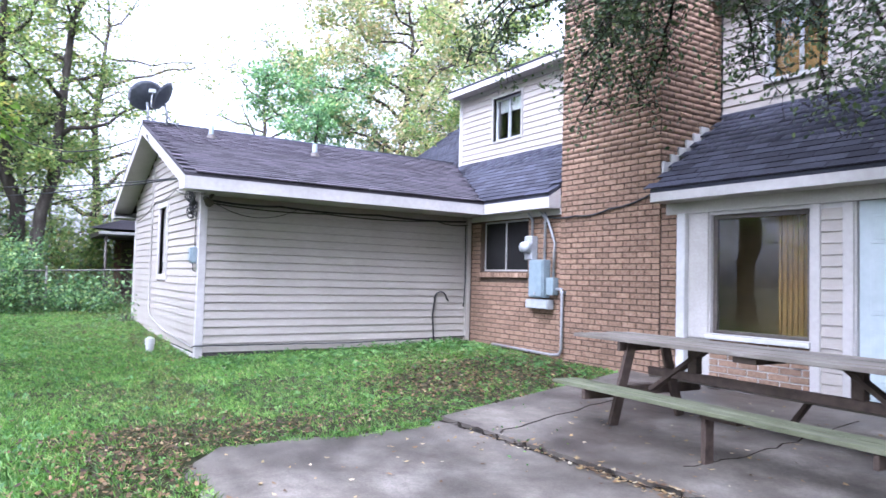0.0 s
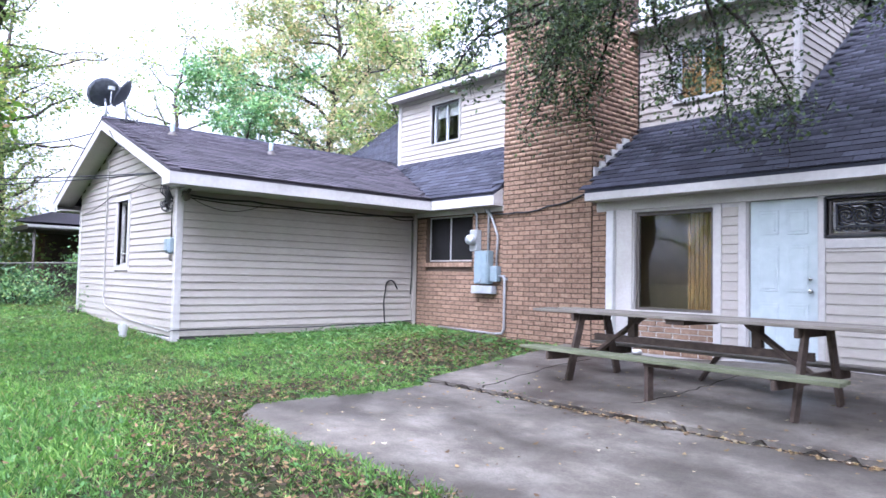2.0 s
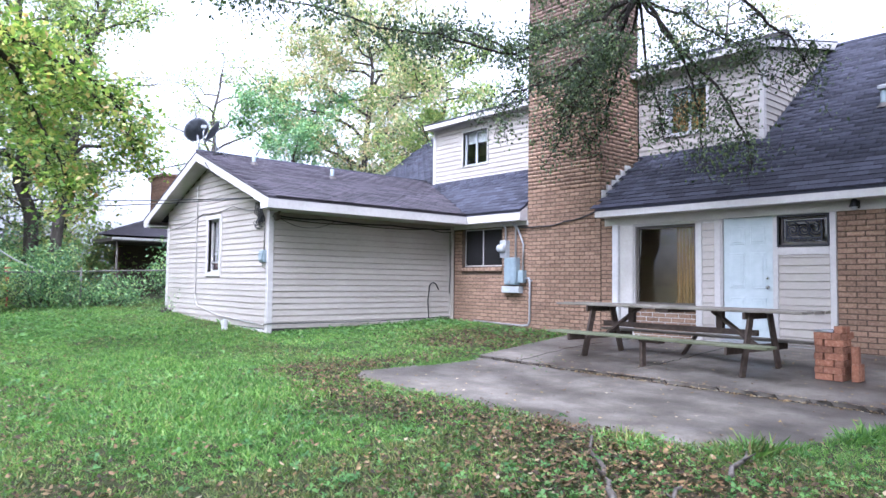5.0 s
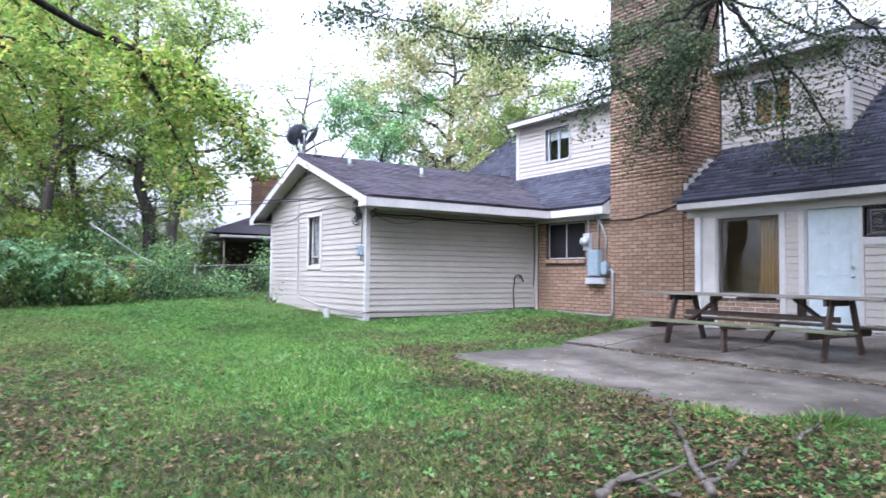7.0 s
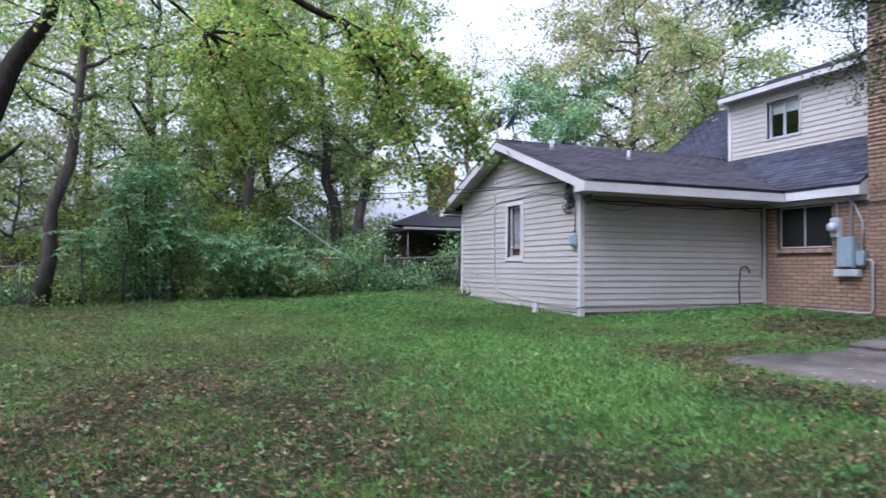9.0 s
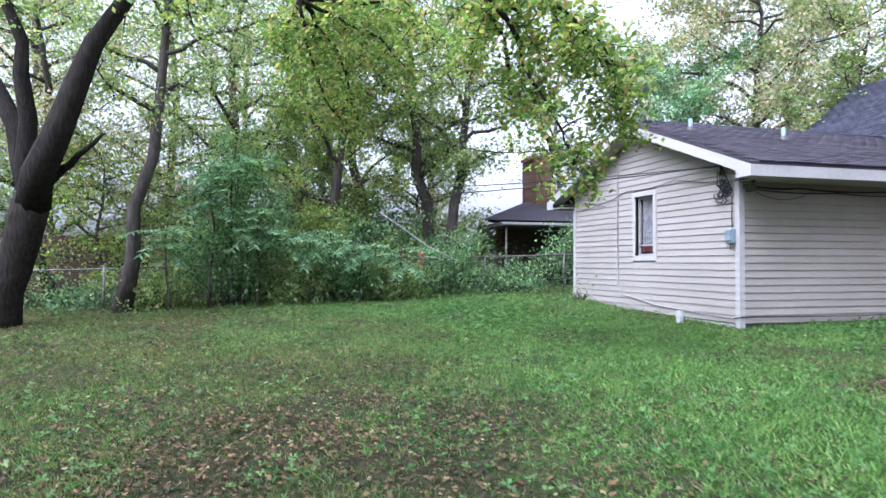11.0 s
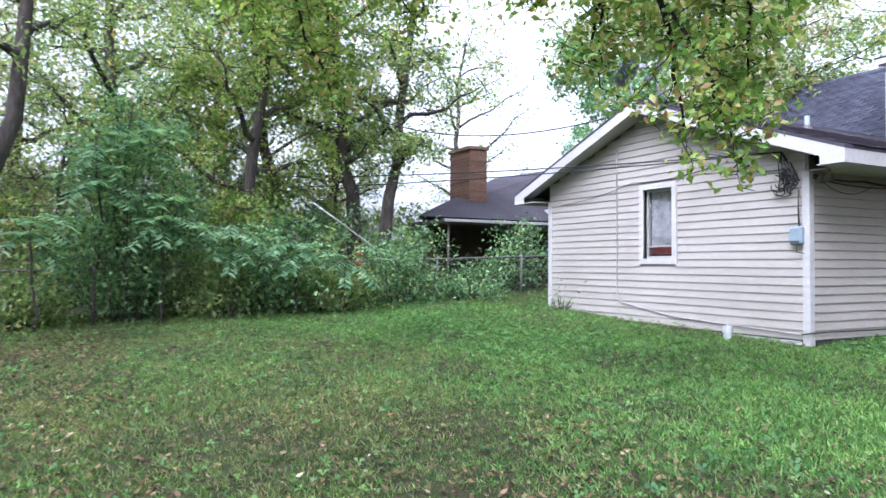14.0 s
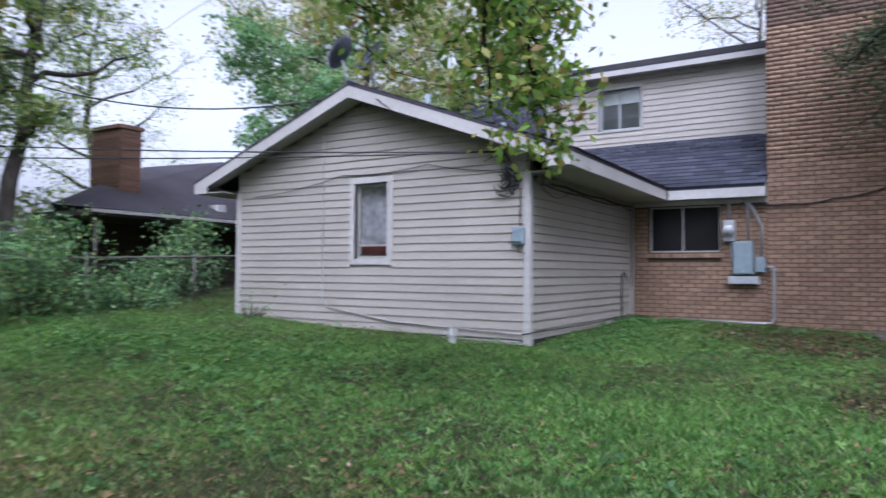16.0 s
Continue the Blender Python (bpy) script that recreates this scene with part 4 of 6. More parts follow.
door = thing("door_1", "closed pale blue six-panel back door", "door", (7.46, WALL_Y, 0.08), kind="structure")
slab_d = boxed("door_leaf", (DOOR[0] + 0.01, DOOR[1] - 0.01, WALL_Y + 0.05, WALL_Y + 0.09, 0.12, 2.2), DOORBLUE, door, bevel=0.003)
for c in range(2):
    for z0, z1 in ((0.28, 0.85), (1.0, 1.6), (1.74, 2.06)):
        x0 = DOOR[0] + 0.12 + c * 0.36
        bm = bmesh.new()
        box(bm, x0, x0 + 0.26, WALL_Y + 0.042, WALL_Y + 0.052, z0, z1, 0.006)
        box(bm, x0 + 0.04, x0 + 0.22, WALL_Y + 0.036, WALL_Y + 0.046, z0 + 0.04, z1 - 0.04, 0.005)
        part("panel", bm, DOORBLUE, slab_d)
for z, r in ((1.02, 0.032), (1.17, 0.025)):
    bm = bmesh.new()
    bmesh.ops.create_uvsphere(bm, u_segments=14, v_segments=8, radius=r, matrix=Matrix.Translation((DOOR[1] - 0.08, WALL_Y + 0.0, z)))
    tube_into(bm, [(DOOR[1] - 0.08, WALL_Y + 0.05, z), (DOOR[1] - 0.08, WALL_Y, z)], r * 0.5, 8)
    part("door_handle" if z < 1.1 else "deadbolt", bm, CHROME, slab_d, "satin metal knob", smooth=True)
boxed("threshold", (DOOR[0] - 0.02, DOOR[1] + 0.02, WALL_Y - 0.05, WALL_Y + 0.1, 0.05, 0.115), GALV, door, "metal threshold", 0.005)
# Dark backing sheet: shade in the gaps round the leaf, put into its colour.
boxed("door_gap_backing", (DOOR[0] - 0.0, DOOR[1] + 0.0, WALL_Y + 0.095, WALL_Y + 0.14, 0.12, 2.22), DEEPSHADE, door)

# wall lamp under the eave
lamp = thing("wall_lamp", "small black outdoor wall lamp under the eave", "lamp", (9.15, WALL_Y, 2.2))
boxed("backplate", (9.1, 9.2, WALL_Y - 0.05, WALL_Y - 0.021, 2.22, 2.34), IRON, lamp, bevel=0.006)
bm = bmesh.new()
bmesh.ops.create_cone(bm, cap_ends=True, segments=14, radius1=0.075, radius2=0.03, depth=0.12, matrix=Matrix.Translation((9.15, WALL_Y - 0.12, 2.3)))
part("shade", bm, IRON, lamp)
tube("arm", [(9.15, WALL_Y - 0.05, 2.3), (9.15, WALL_Y - 0.09, 2.34), (9.15, WALL_Y - 0.12, 2.34)], 0.01, IRON, lamp)
bm = bmesh.new()
bmesh.ops.create_uvsphere(bm, u_segments=12, v_segments=8, radius=0.045, matrix=Matrix.Translation((9.15, WALL_Y - 0.12, 2.23)))
part("bulb", bm, PALEGREY, lamp, "unlit bulb", True)


# ---- utility boxes ----
def utility():
    m = thing("electric_meter", "round glass electric meter on grey socket box", "meter", (1.86, 4.99, 1.6))
    boxed("socket_box", (1.78, 1.98, 4.86, 4.992, 1.62, 2.02), PALEGREY, m, bevel=0.012)
    bm = bmesh.new()
    bmesh.ops.create_cone(bm, cap_ends=True, segments=24, radius1=0.1, radius2=0.085, depth=0.13, matrix=pose(1.88, 4.8, 1.83, 90, 0, 0))
    part("meter_dome", bm, PALEGREY, m, "pale glass dome", True)
    bm = bmesh.new()
    bmesh.ops.create_cone(bm, cap_ends=True, segments=24, radius1=0.115, radius2=0.115, depth=0.03, matrix=pose(1.88, 4.85, 1.83, 90, 0, 0))
    part("collar", bm, GALV, m)
    b = thing("breaker_box", "blue-grey outdoor breaker box with closed door", "breaker box", (2.12, 4.99, 1.0))
    boxed("body", (1.95, 2.3, 4.84, 4.992, 1.0, 1.62), BOXGREY, b, bevel=0.008)
    d = boxed("door", (1.965, 2.285, 4.815, 4.838, 1.02, 1.6), BOXGREY, b, bevel=0.006)
    boxed("latch", (2.11, 2.15, 4.8, 4.815, 1.04, 1.09), GALV, d)
    boxed("side_box", (2.33, 2.5, 4.87, 4.992, 1.05, 1.33), BOXGREY, b, "small side box", 0.008)
    t = thing("wire_trough", "pale grey metal wiring trough below the breaker box", "wire trough", (2.13, 4.99, 0.8))
    boxed("body", (1.86, 2.4, 4.85, 4.992, 0.82, 0.97), PALEGREY, t, bevel=0.008)
    boxed("cover", (1.87, 2.39, 4.838, 4.848, 0.83, 0.96), PALEGREY, t, bevel=0.004)
    c = thing("conduit", "grey metal conduits up the brick wall", "conduit", (2.2, 4.97, 1.6))
    for pts in ([(1.88, 4.95, 2.02), (1.88, 4.95, 2.3), (1.8, 4.9, 2.42)], [(2.2, 4.95, 1.62), (2.2, 4.95, 2.3), (2.12, 4.9, 2.42)],
                [(2.42, 4.95, 1.33), (2.44, 4.95, 1.9), (2.3, 4.95, 2.2), (2.2, 4.93, 2.4)], [(1.9, 4.95, 1.62), (1.93, 4.95, 1.3), (1.98, 4.95, 1.0)]):
        tube("pipe", pts, 0.021, GALV, c)
    p = thing("drain_pipe", "grey pipe running down the brick to the ground", "pipe", (2.6, 4.95, 0.1))
    tube("pipe", [(2.5, 4.94, 1.15), (2.62, 4.94, 1.15), (2.64, 4.94, 1.1), (2.64, 4.94, 0.2), (2.6, 4.93, 0.12), (2.45, 4.9, 0.1), (0.9, 4.9, 0.13)], 0.024, GALV, p)
    boxed("clamp", (2.6, 2.68, 4.93, 4.99, 1.08, 1.12), GALV, p)


utility()


def cable(name, pts, r, label, material=None, sag=0.0, n=14):
    """A cable through points, sagging between each two."""
    out = []
    for a, b in zip(pts, pts[1:]):
        for k in range(n):
            t = k / n
            p = Vector(a).lerp(Vector(b), t)
            p.z -= sag * 4 * t * (1 - t)
            out.append(p)
    out.append(Vector(pts[-1]))
    ob = tube(name, out, r, material or CABLE, sides=5)
    return tagged(ob, label, "cable")


cable("eave_cable", [(0.05, 0.05, 2.38), (0.06, 1.2, 2.36), (0.07, 3.0, 2.35), (0.06, 4.85, 2.36)], 0.018, "black cable strung under the wing eave", sag=0.03)
cable("eave_cable", [(0.05, 0.03, 2.34), (0.05, 2.0, 2.3), (0.05, 4.2, 2.33), (0.05, 4.9, 2.3)], 0.011, "thin black cable strung under the wing eave", sag=0.04)
cable("eave_cable", [(0.05, 0.2, 2.32), (0.05, 1.5, 2.33)], 0.006, "drooping thin cable on the siding", sag=0.17)
cable("drop_cable", [(0.04, 4.86, 2.3), (0.04, 4.88, 1.2), (0.04, 4.85, 0.75)], 0.012, "dark cable down the inside corner")
cable("hose_loop", [(0.05, 4.2, 0.1), (0.05, 4.16, 0.6), (0.05, 4.2, 0.85)] + [(0.05, 4.33 + 0.13 * math.cos(a), 0.9 + 0.13 * math.sin(a)) for a in np.linspace(2.9, 0.2, 7)] + [(0.05, 4.5, 0.86)],
      0.014, "dark cable loop hanging on the siding", n=3)
cable("chimney_cable", [(2.1, 4.95, 2.36), (2.9, 4.96, 2.3), (3.6, 4.96, 2.36), (4.4, 4.96, 2.52)], 0.016, "dark cable across the chimney brick", sag=0.04)
cable("gable_cable", [(-3.84, -0.045, 3.35), (-3.84, -0.035, 0.55), (-3.7, -0.035, 0.4), (-2.4, -0.035, 0.22), (-1.2, -0.035, 0.17), (-0.1, -0.04, 0.13)], 0.013, "pale cable down the gable siding", material=ALU, n=6)
cable("gable_cable", [(-0.1, -0.04, 0.13), (0.04, -0.04, 0.16), (0.045, 2.5, 0.14), (0.045, 4.9, 0.2)], 0.01, "thin cable along the foot of the siding", n=6)
cable("gable_wire", [(-5.5, -0.05, 2.36), (-3.4, -0.05, 2.62), (-1.7, -0.05, 2.68), (-0.25, -0.05, 2.5)], 0.008, "thin black wire across the gable", sag=0.05)
for dz, x1 in ((0, -24), (0.55, -24)):
    cable("overhead_wire", [(-0.35, -0.1, 2.75), (x1, -6.5, 4.4 + dz)], 0.012, "overhead utility wire running off to the trees", sag=0.35)
cable("overhead_wire", [(-3.6, GABLE_Y - 0.01, 3.83), (-10, -2.6, 4.8), (-24, -7.0, 7.4)], 0.014, "overhead utility wire running off to the trees", sag=0.4)


def cable_knot():
    rng = random.Random(4)
    knot = thing("cable_bundle", "tangled coils of black cable at the eave corner", "cable", (-0.25, -0.08, 2.2))
    for k in range(11):
        cx, cz, r = -0.2 - rng.uniform(0, 0.2), 2.27 + rng.uniform(-0.09, 0.07), rng.uniform(0.05, 0.12)
        sx, ph, far = rng.uniform(0.5, 1.2), rng.uniform(0, 6.28), rng.uniform(3.6, 6.6)
        pts = [(cx + r * sx * math.cos(a) + 0.02 * math.sin(2.3 * a + ph), -0.05 - 0.006 * k + 0.025 * math.sin(3 * a), cz + r * 1.3 * math.sin(a) + 0.025 * math.cos(1.7 * a + ph) + 0.012 * a)
               for a in np.linspace(ph, ph + far, 18)]
        tube("coil", pts, 0.009, CABLE, knot, sides=5)
    for k in range(5):
        x = -0.1 - 0.05 * k
        tube("lead", [(x, -0.06, 2.3), (x - 0.03, -0.1 - 0.02 * k, 2.42), (x - 0.1, -0.12, 2.58 + 0.02 * k)], 0.009, CABLE, knot, sides=5)
    tube("lead", [(-0.12, -0.05, 2.2), (-0.13, -0.05, 1.9), (-0.12, -0.05, 1.66)], 0.009, CABLE, knot, sides=5)
    tube("lead", [(-0.4, -0.06, 2.6), (-0.36, -0.08, 2.75), (-0.3, -0.06, 2.62)], 0.02, CABLE, knot, sides=6)


cable_knot()
pb = thing("phone_box", "grey telephone junction box on the gable siding", "junction box", (-0.13, -0.02, 1.38))
boxed("body", (-0.235, -0.05, -0.11, -0.018, 1.4, 1.66), BOXGREY, pb, bevel=0.02)
boxed("lid", (-0.225, -0.06, -0.13, -0.108, 1.44, 1.645), BOXGREY, pb, bevel=0.012)
tube("cable_tail", [(-0.14, -0.07, 1.4), (-0.15, -0.06, 1.3), (-0.05, -0.05, 1.28)], 0.008, CABLE, pb, 5)

def flood():
    f = thing("flood_light", "twin dusty flood lamps under the eave corner", "flood light", (0.25, 0.1, 2.44))
    for x, y in ((0.3, 0.0), (0.16, 0.05)):
        bm = bmesh.new()
        bmesh.ops.create_cone(bm, cap_ends=True, segments=16, radius1=0.065, radius2=0.03, depth=0.13, matrix=pose(x, y, 2.34, 60, 0, 40))
        part("lamp_head", bm, DARKFRAME, f, smooth=False)
    tube("mount", [(0.23, 0.1, 2.45), (0.23, 0.06, 2.38)], 0.03, DARKFRAME, f)


flood()
cap = thing("cleanout_pipe", "white plastic sewer cleanout cap standing in grass", "pipe", (-0.98, -0.48, -0.05))
bm = bmesh.new()
for r, z0, z1 in ((0.062, -0.12, 0.16), (0.075, 0.1, 0.2)):
    bmesh.ops.create_cone(bm, cap_ends=True, segments=20, radius1=r, radius2=r * 0.97, depth=z1 - z0, matrix=Matrix.Translation((-0.98, -0.48, (z0 + z1) / 2)))
part("pipe", bm, PVC, cap)
boxed("cap_nut", (-1.01, -0.95, -0.51, -0.45, 0.2, 0.225), PVC, cap, bevel=0.004)


# ---- roof fittings ----
def vent_pipe(x, y, z, h, r, label):
    v = thing("vent_pipe", label, "vent pipe", (x, y, z))
    tube("pipe", [(x, y, z - 0.15), (x, y, z + h)], r, BOXGREY, v, 12)
    bm = bmesh.new()
    bmesh.ops.create_cone(bm, cap_ends=True, segments=14, radius1=r * 2.4, radius2=r * 1.1, depth=0.09, matrix=Matrix.Translation((x, y, z + 0.03)))
    part("boot", bm, DARKFRAME, v)
    return v


def wing_z(x):
    return EAVE_Z + SLOPE * (EAVE_X1 - x)


vent_pipe(-2.15, 0.62, wing_z(-2.15), 0.24, 0.045, "short grey vent pipe through the wing roof")
vent_pipe(-1.65, 2.45, wing_z(-1.65), 0.24, 0.045, "short grey vent pipe through the wing roof")
v = vent_pipe(9.0, 6.8, R_Z + M_SLOPE * (6.8 - R_Y), 0.3, 0.05, "grey capped vent on the main roof")
boxed("rain_cap", (8.92, 9.08, 6.72, 6.88, R_Z + M_SLOPE * (6.8 - R_Y) + 0.29, R_Z + M_SLOPE * (6.8 - R_Y) + 0.38), GALV, v, bevel=0.02)


def dish(x, y, z, aim, size, label):
    d = thing("satellite_dish", label, "satellite dish", (x, y, z))
    tube("mast", [(x, y, z - 0.1), (x, y, z + 0.25), (x + 0.05 * math.cos(aim), y + 0.05 * math.sin(aim), z + 0.42)], 0.024, GALV, d, 8)
    bm = bmesh.new()
    rings = []
    for i in range(7):
        r = size * i / 6
        rings.append([bm.verts.new((r * 0.92 * math.cos(a), r * 1.05 * math.sin(a), 0.32 * r * r / size)) for a in (2 * math.pi * k / 28 for k in range(28))] if i else [bm.verts.new((0, 0, 0))])
    for k in range(28):
        bm.faces.new((rings[0][0], rings[1][k], rings[1][(k + 1) % 28]))
    for a, b in zip(rings[1:], rings[2:]):
        for k in range(28):
            bm.faces.new((a[k], b[k], b[(k + 1) % 28], a[(k + 1) % 28]))
    bmesh.ops.solidify(bm, geom=list(bm.faces), thickness=0.012)
    m = Matrix.Translation((x, y, z + 0.5)) @ Matrix.Rotation(aim, 4, "Z") @ Matrix.Rotation(radians(58), 4, "Y")
    bmesh.ops.transform(bm, matrix=m, verts=bm.verts)
    part("reflector", bm, DISHGREY, d, "dark grey dish", True)
    tip = m @ Vector((size * 0.1, 0, size * 0.95))
    tube("feed_arm", [m @ Vector((size * 0.9, 0, 0.05)), m @ Vector((size * 0.9, 0, size * 0.5)), tip], 0.012, GALV, d, 6)
    box_bm = bmesh.new()
    box(box_bm, -0.03, 0.03, -0.06, 0.06, -0.04, 0.04, 0.01, Matrix.Translation(tip))
    part("feed_horn", box_bm, PALEGREY, d)
    for sgn in (1, -1):
        tube("strut", [(x + 0.12 * sgn, y + 0.2, z - 0.03), (x, y, z + 0.2)], 0.012, GALV, d, 6)
    return d


dish(-3.15, -0.32, RIDGE_Z, radians(200), 0.33, "dark grey satellite dish on the wing ridge")
dish(-2.78, -0.05, RIDGE_Z - 0.06, radians(245), 0.32, "second dark grey satellite dish on the wing ridge")
cable("dish_cable", [(-2.85, 0.2, 4.1), (-2.6, -0.2, 3.98), (-2.4, GABLE_Y - 0.01, 3.7), (-1.7, GABLE_Y + 0.05, 3.3)], 0.012, "black cable drooping from the satellite dish", sag=0.05)

# step flashing beside the chimney
fl = thing("step_flashing", "pale metal step flashing beside the chimney", "flashing", (CHX1, 5.4, 3.1))
for k in range(6):
    y = CHY0 + 0.02 + k * 0.16
    z = R_Z + M_SLOPE * (y - R_Y)
    boxed("flashing_step", (CHX1 + 0.001, CHX1 + 0.035, y, y + 0.19, z - 0.02, z + 0.17), FLASH, fl, bevel=0.004)


# ---- picnic table ----
def picnic_table():
    cx, cy = 7.4, 2.84
    g = float(patio_z(6.1, 2.4))
    t = thing("picnic_table", "long weathered picnic table with attached benches", "picnic table", (cx, cy, g))
    m = Matrix.Translation((cx, cy, g)) @ Matrix.Rotation(radians(-3.0), 4, "Z")
    H, B = 0.735 - g, 0.305 - g
    for k in range(5):
        y = -0.38 + k * 0.155
        boxed("tabletop_board", (-2.0 + 0.025 * (k % 3), 2.02 - 0.03 * (k % 2), y, y + 0.146, H - 0.036, H + 0.003 * (k % 2)), OLDWOOD, t, bevel=0.005, m=m)
    for y in (-0.66, 0.66):
        for k in range(2):
            boxed("bench_board", (-1.8 + 0.02 * k, 1.8 - 0.03 * k, y - 0.15 + k * 0.155, y - 0.005 + k * 0.155, B - 0.036, B), MOSSWOOD if y < 0 else OLDWOOD, t, "green mossy bench board" if y < 0 else "", 0.005, m)

    def foot(x, y):
        p = m @ Vector((x, y, 0))
        return float(patio_z(p.x, p.y)) - g

    for x in (-1.32, 1.3):
        for sg in (1, -1):
            bm = bmesh.new()
            top, low = Vector((x + 0.021 * sg, 0.2 * sg, H - 0.04)), Vector((x + 0.021 * sg, 0.44 * sg, foot(x, 0.44 * sg)))
            d = top - low
            box(bm, -0.02, 0.02, -0.055, 0.055, 0, d.length, 0.004, m @ Matrix.Translation(low) @ d.to_track_quat("Z", "Y").to_matrix().to_4x4())
            part("leg", bm, DARKWOOD, t, "dark slanted leg")
        boxed("crossbeam", (x - 0.062, x - 0.022, -0.8, 0.8, B - 0.136, B - 0.038), DARKWOOD, t, bevel=0.006, m=m)
        boxed("cleat", (x - 0.06, x - 0.022, -0.36, 0.36, H - 0.13, H - 0.038), DARKWOOD, t, bevel=0.006, m=m)
    boxed("cleat", (-0.1, 0.12, -0.34, 0.34, H - 0.09, H - 0.038), DARKWOOD, t, bevel=0.006, m=m)
    for x in (-0.75, 0.73):
        boxed("hanger", (x - 0.05, x + 0.05, -0.04, 0.04, B + 0.15, H - 0.038), DARKWOOD, t, bevel=0.005, m=m)
    for sg in (1, -1):
        bm = bmesh.new()
        p0, p1 = Vector((sg * 1.26, 0, 0.34)), Vector((sg * 0.62, 0, H - 0.05))
        d = p1 - p0
        box(bm, -0.05, 0.05, -0.02, 0.02, 0, d.length, 0.004, m @ Matrix.Translation(p0) @ d.to_track_quat("Z", "Y").to_matrix().to_4x4())
        part("brace", bm, DARKWOOD, t, "diagonal brace")
    boxed("stretcher", (-1.3, 1.27, -0.022, 0.022, B + 0.07, B + 0.15), DARKWOOD, t, bevel=0.004, m=m)
    boxed("post", (-0.09, -0.045, -0.72, -0.62, foot(0, -0.67), B - 0.038), DARKWOOD, t, "short post under the bench", 0.004, m)
    boxed("bearer", (-0.1, 0.24, -0.73, -0.58, B - 0.078, B - 0.037), DARKWOOD, t, "", 0.004, m)
    bm = bmesh.new()
    low, top = Vector((-0.25, 0.6, foot(-0.25, 0.6))), Vector((-0.05, 0.64, B - 0.038))
    d = top - low
    box(bm, -0.05, 0.05, -0.02, 0.02, 0, d.length, 0.004, m @ Matrix.Translation(low) @ d.to_track_quat("Z", "Y").to_matrix().to_4x4())
    part("post", bm, DARKWOOD, t, "slanted post under the far bench")


picnic_table()


def brick_block():
    me = bpy.data.meshes.new("brick")
    bm = bmesh.new()
    box(bm, -0.105, 0.105, -0.05, 0.05, 0, 0.082, 0.005)
    bm.to_mesh(me)
    bm.free()
    me.materials.append(BRICK_RED)
    return me


def brick_stack():
    rng = random.Random(8)
    cx, cy = 9.52, 2.95
    g = float(patio_z(cx, cy)) + 0.002
    me = brick_block()
    st = thing("brick_stack", "loose stack of reddish bricks on the patio", "brick stack", (cx, cy, g))
    for layer in range(7):
        z = g + layer * 0.084
        side = 1 if layer % 2 else -1
        spots = [(side * 0.054, -0.108, 0), (side * 0.054, 0.0, 0), (side * 0.054, 0.108, 0), (-side * 0.108, -0.055, 90), (-side * 0.108, 0.155, 90)]
        for x, y, r in spots:
            piece("brick", me, st, (cx + x + rng.uniform(-0.01, 0.01), cy + y + rng.uniform(-0.01, 0.01), z), (0, 0, radians(r + rng.uniform(-4, 4))))
    piece("brick", me, st, (cx + 0.12, cy - 0.05, g + 0.588), (0, 0, radians(86)))
    for k in range(2):
        piece("brick", me, st, (cx + 0.225, cy - 0.02 + k * 0.105, g + 0.105), (0, radians(90), radians(rng.uniform(-4, 4))))
    piece("brick", me, st, (cx + 0.222, cy - 0.02, g + 0.318), (0, radians(88), radians(6)))
    top = g + 7 * 0.084
    tagged(boxed("cover_sheet", (cx - 0.16, cx + 0.05, cy - 0.15, cy + 0.16, top + 0.002, top + 0.03), GALV, bevel=0.004), "flat grey slab lying on the brick stack", "sheet")


brick_stack()


# ---- trees ----
def limb_points(p0, p1, rng, wob, n=7, droop=0.0):
    p0, p1 = Vector(p0), Vector(p1)
    ln = (p1 - p0).length
    out = []
    off = Vector((0, 0, 0))
    for k in range(n + 1):
        t = k / n
        p = p0.lerp(p1, t)
        if 0 < k < n:
            off = off * 0.6 + Vector([rng.uniform(-1, 1) for _ in range(3)]) * wob * ln * 0.07
            p = p + off
        p.z -= droop * ln * t * t * 0.25
        out.append(p)
    return out


LEAF = [(0, -0.5, 0), (0.28, 0.0, 0.06), (0, 0.5, 0), (-0.28, 0.0, 0.06)]
LEAF_F = [(0, 1, 2, 3)]
LONG = [(0, -0.5, 0), (0.13, 0.0, 0.05), (0, 0.5, -0.05), (-0.13, 0.0, 0.05)]


def leaves(name, centres, spread, count, size, material, parent, seed, shape=None, tilt=1.2, squash=0.8):
    """Leaves round twig tips: centres (k, 3), each with its own uneven clump."""
    rng = np.random.default_rng(seed)
    c = np.asarray(centres, float)
    w = rng.uniform(0.3, 1.7, len(c))
    pick = rng.choice(len(c), count, p=w / w.sum())
    sp = rng.uniform(0.6, 1.25, len(c))[pick]
    off = np.clip(rng.normal(0, 1, (count, 3)), -1.5, 1.5) * np.array([1, 1, squash]) * 0.5
    places = c[pick] + off * spread * sp[:, None]
    v, f = scatter(shape or LEAF, LEAF_F, places, turns(count, rng, tilt, size * 0.6, size * 1.3))
    return mesh_np(name, v, f, material, parent)


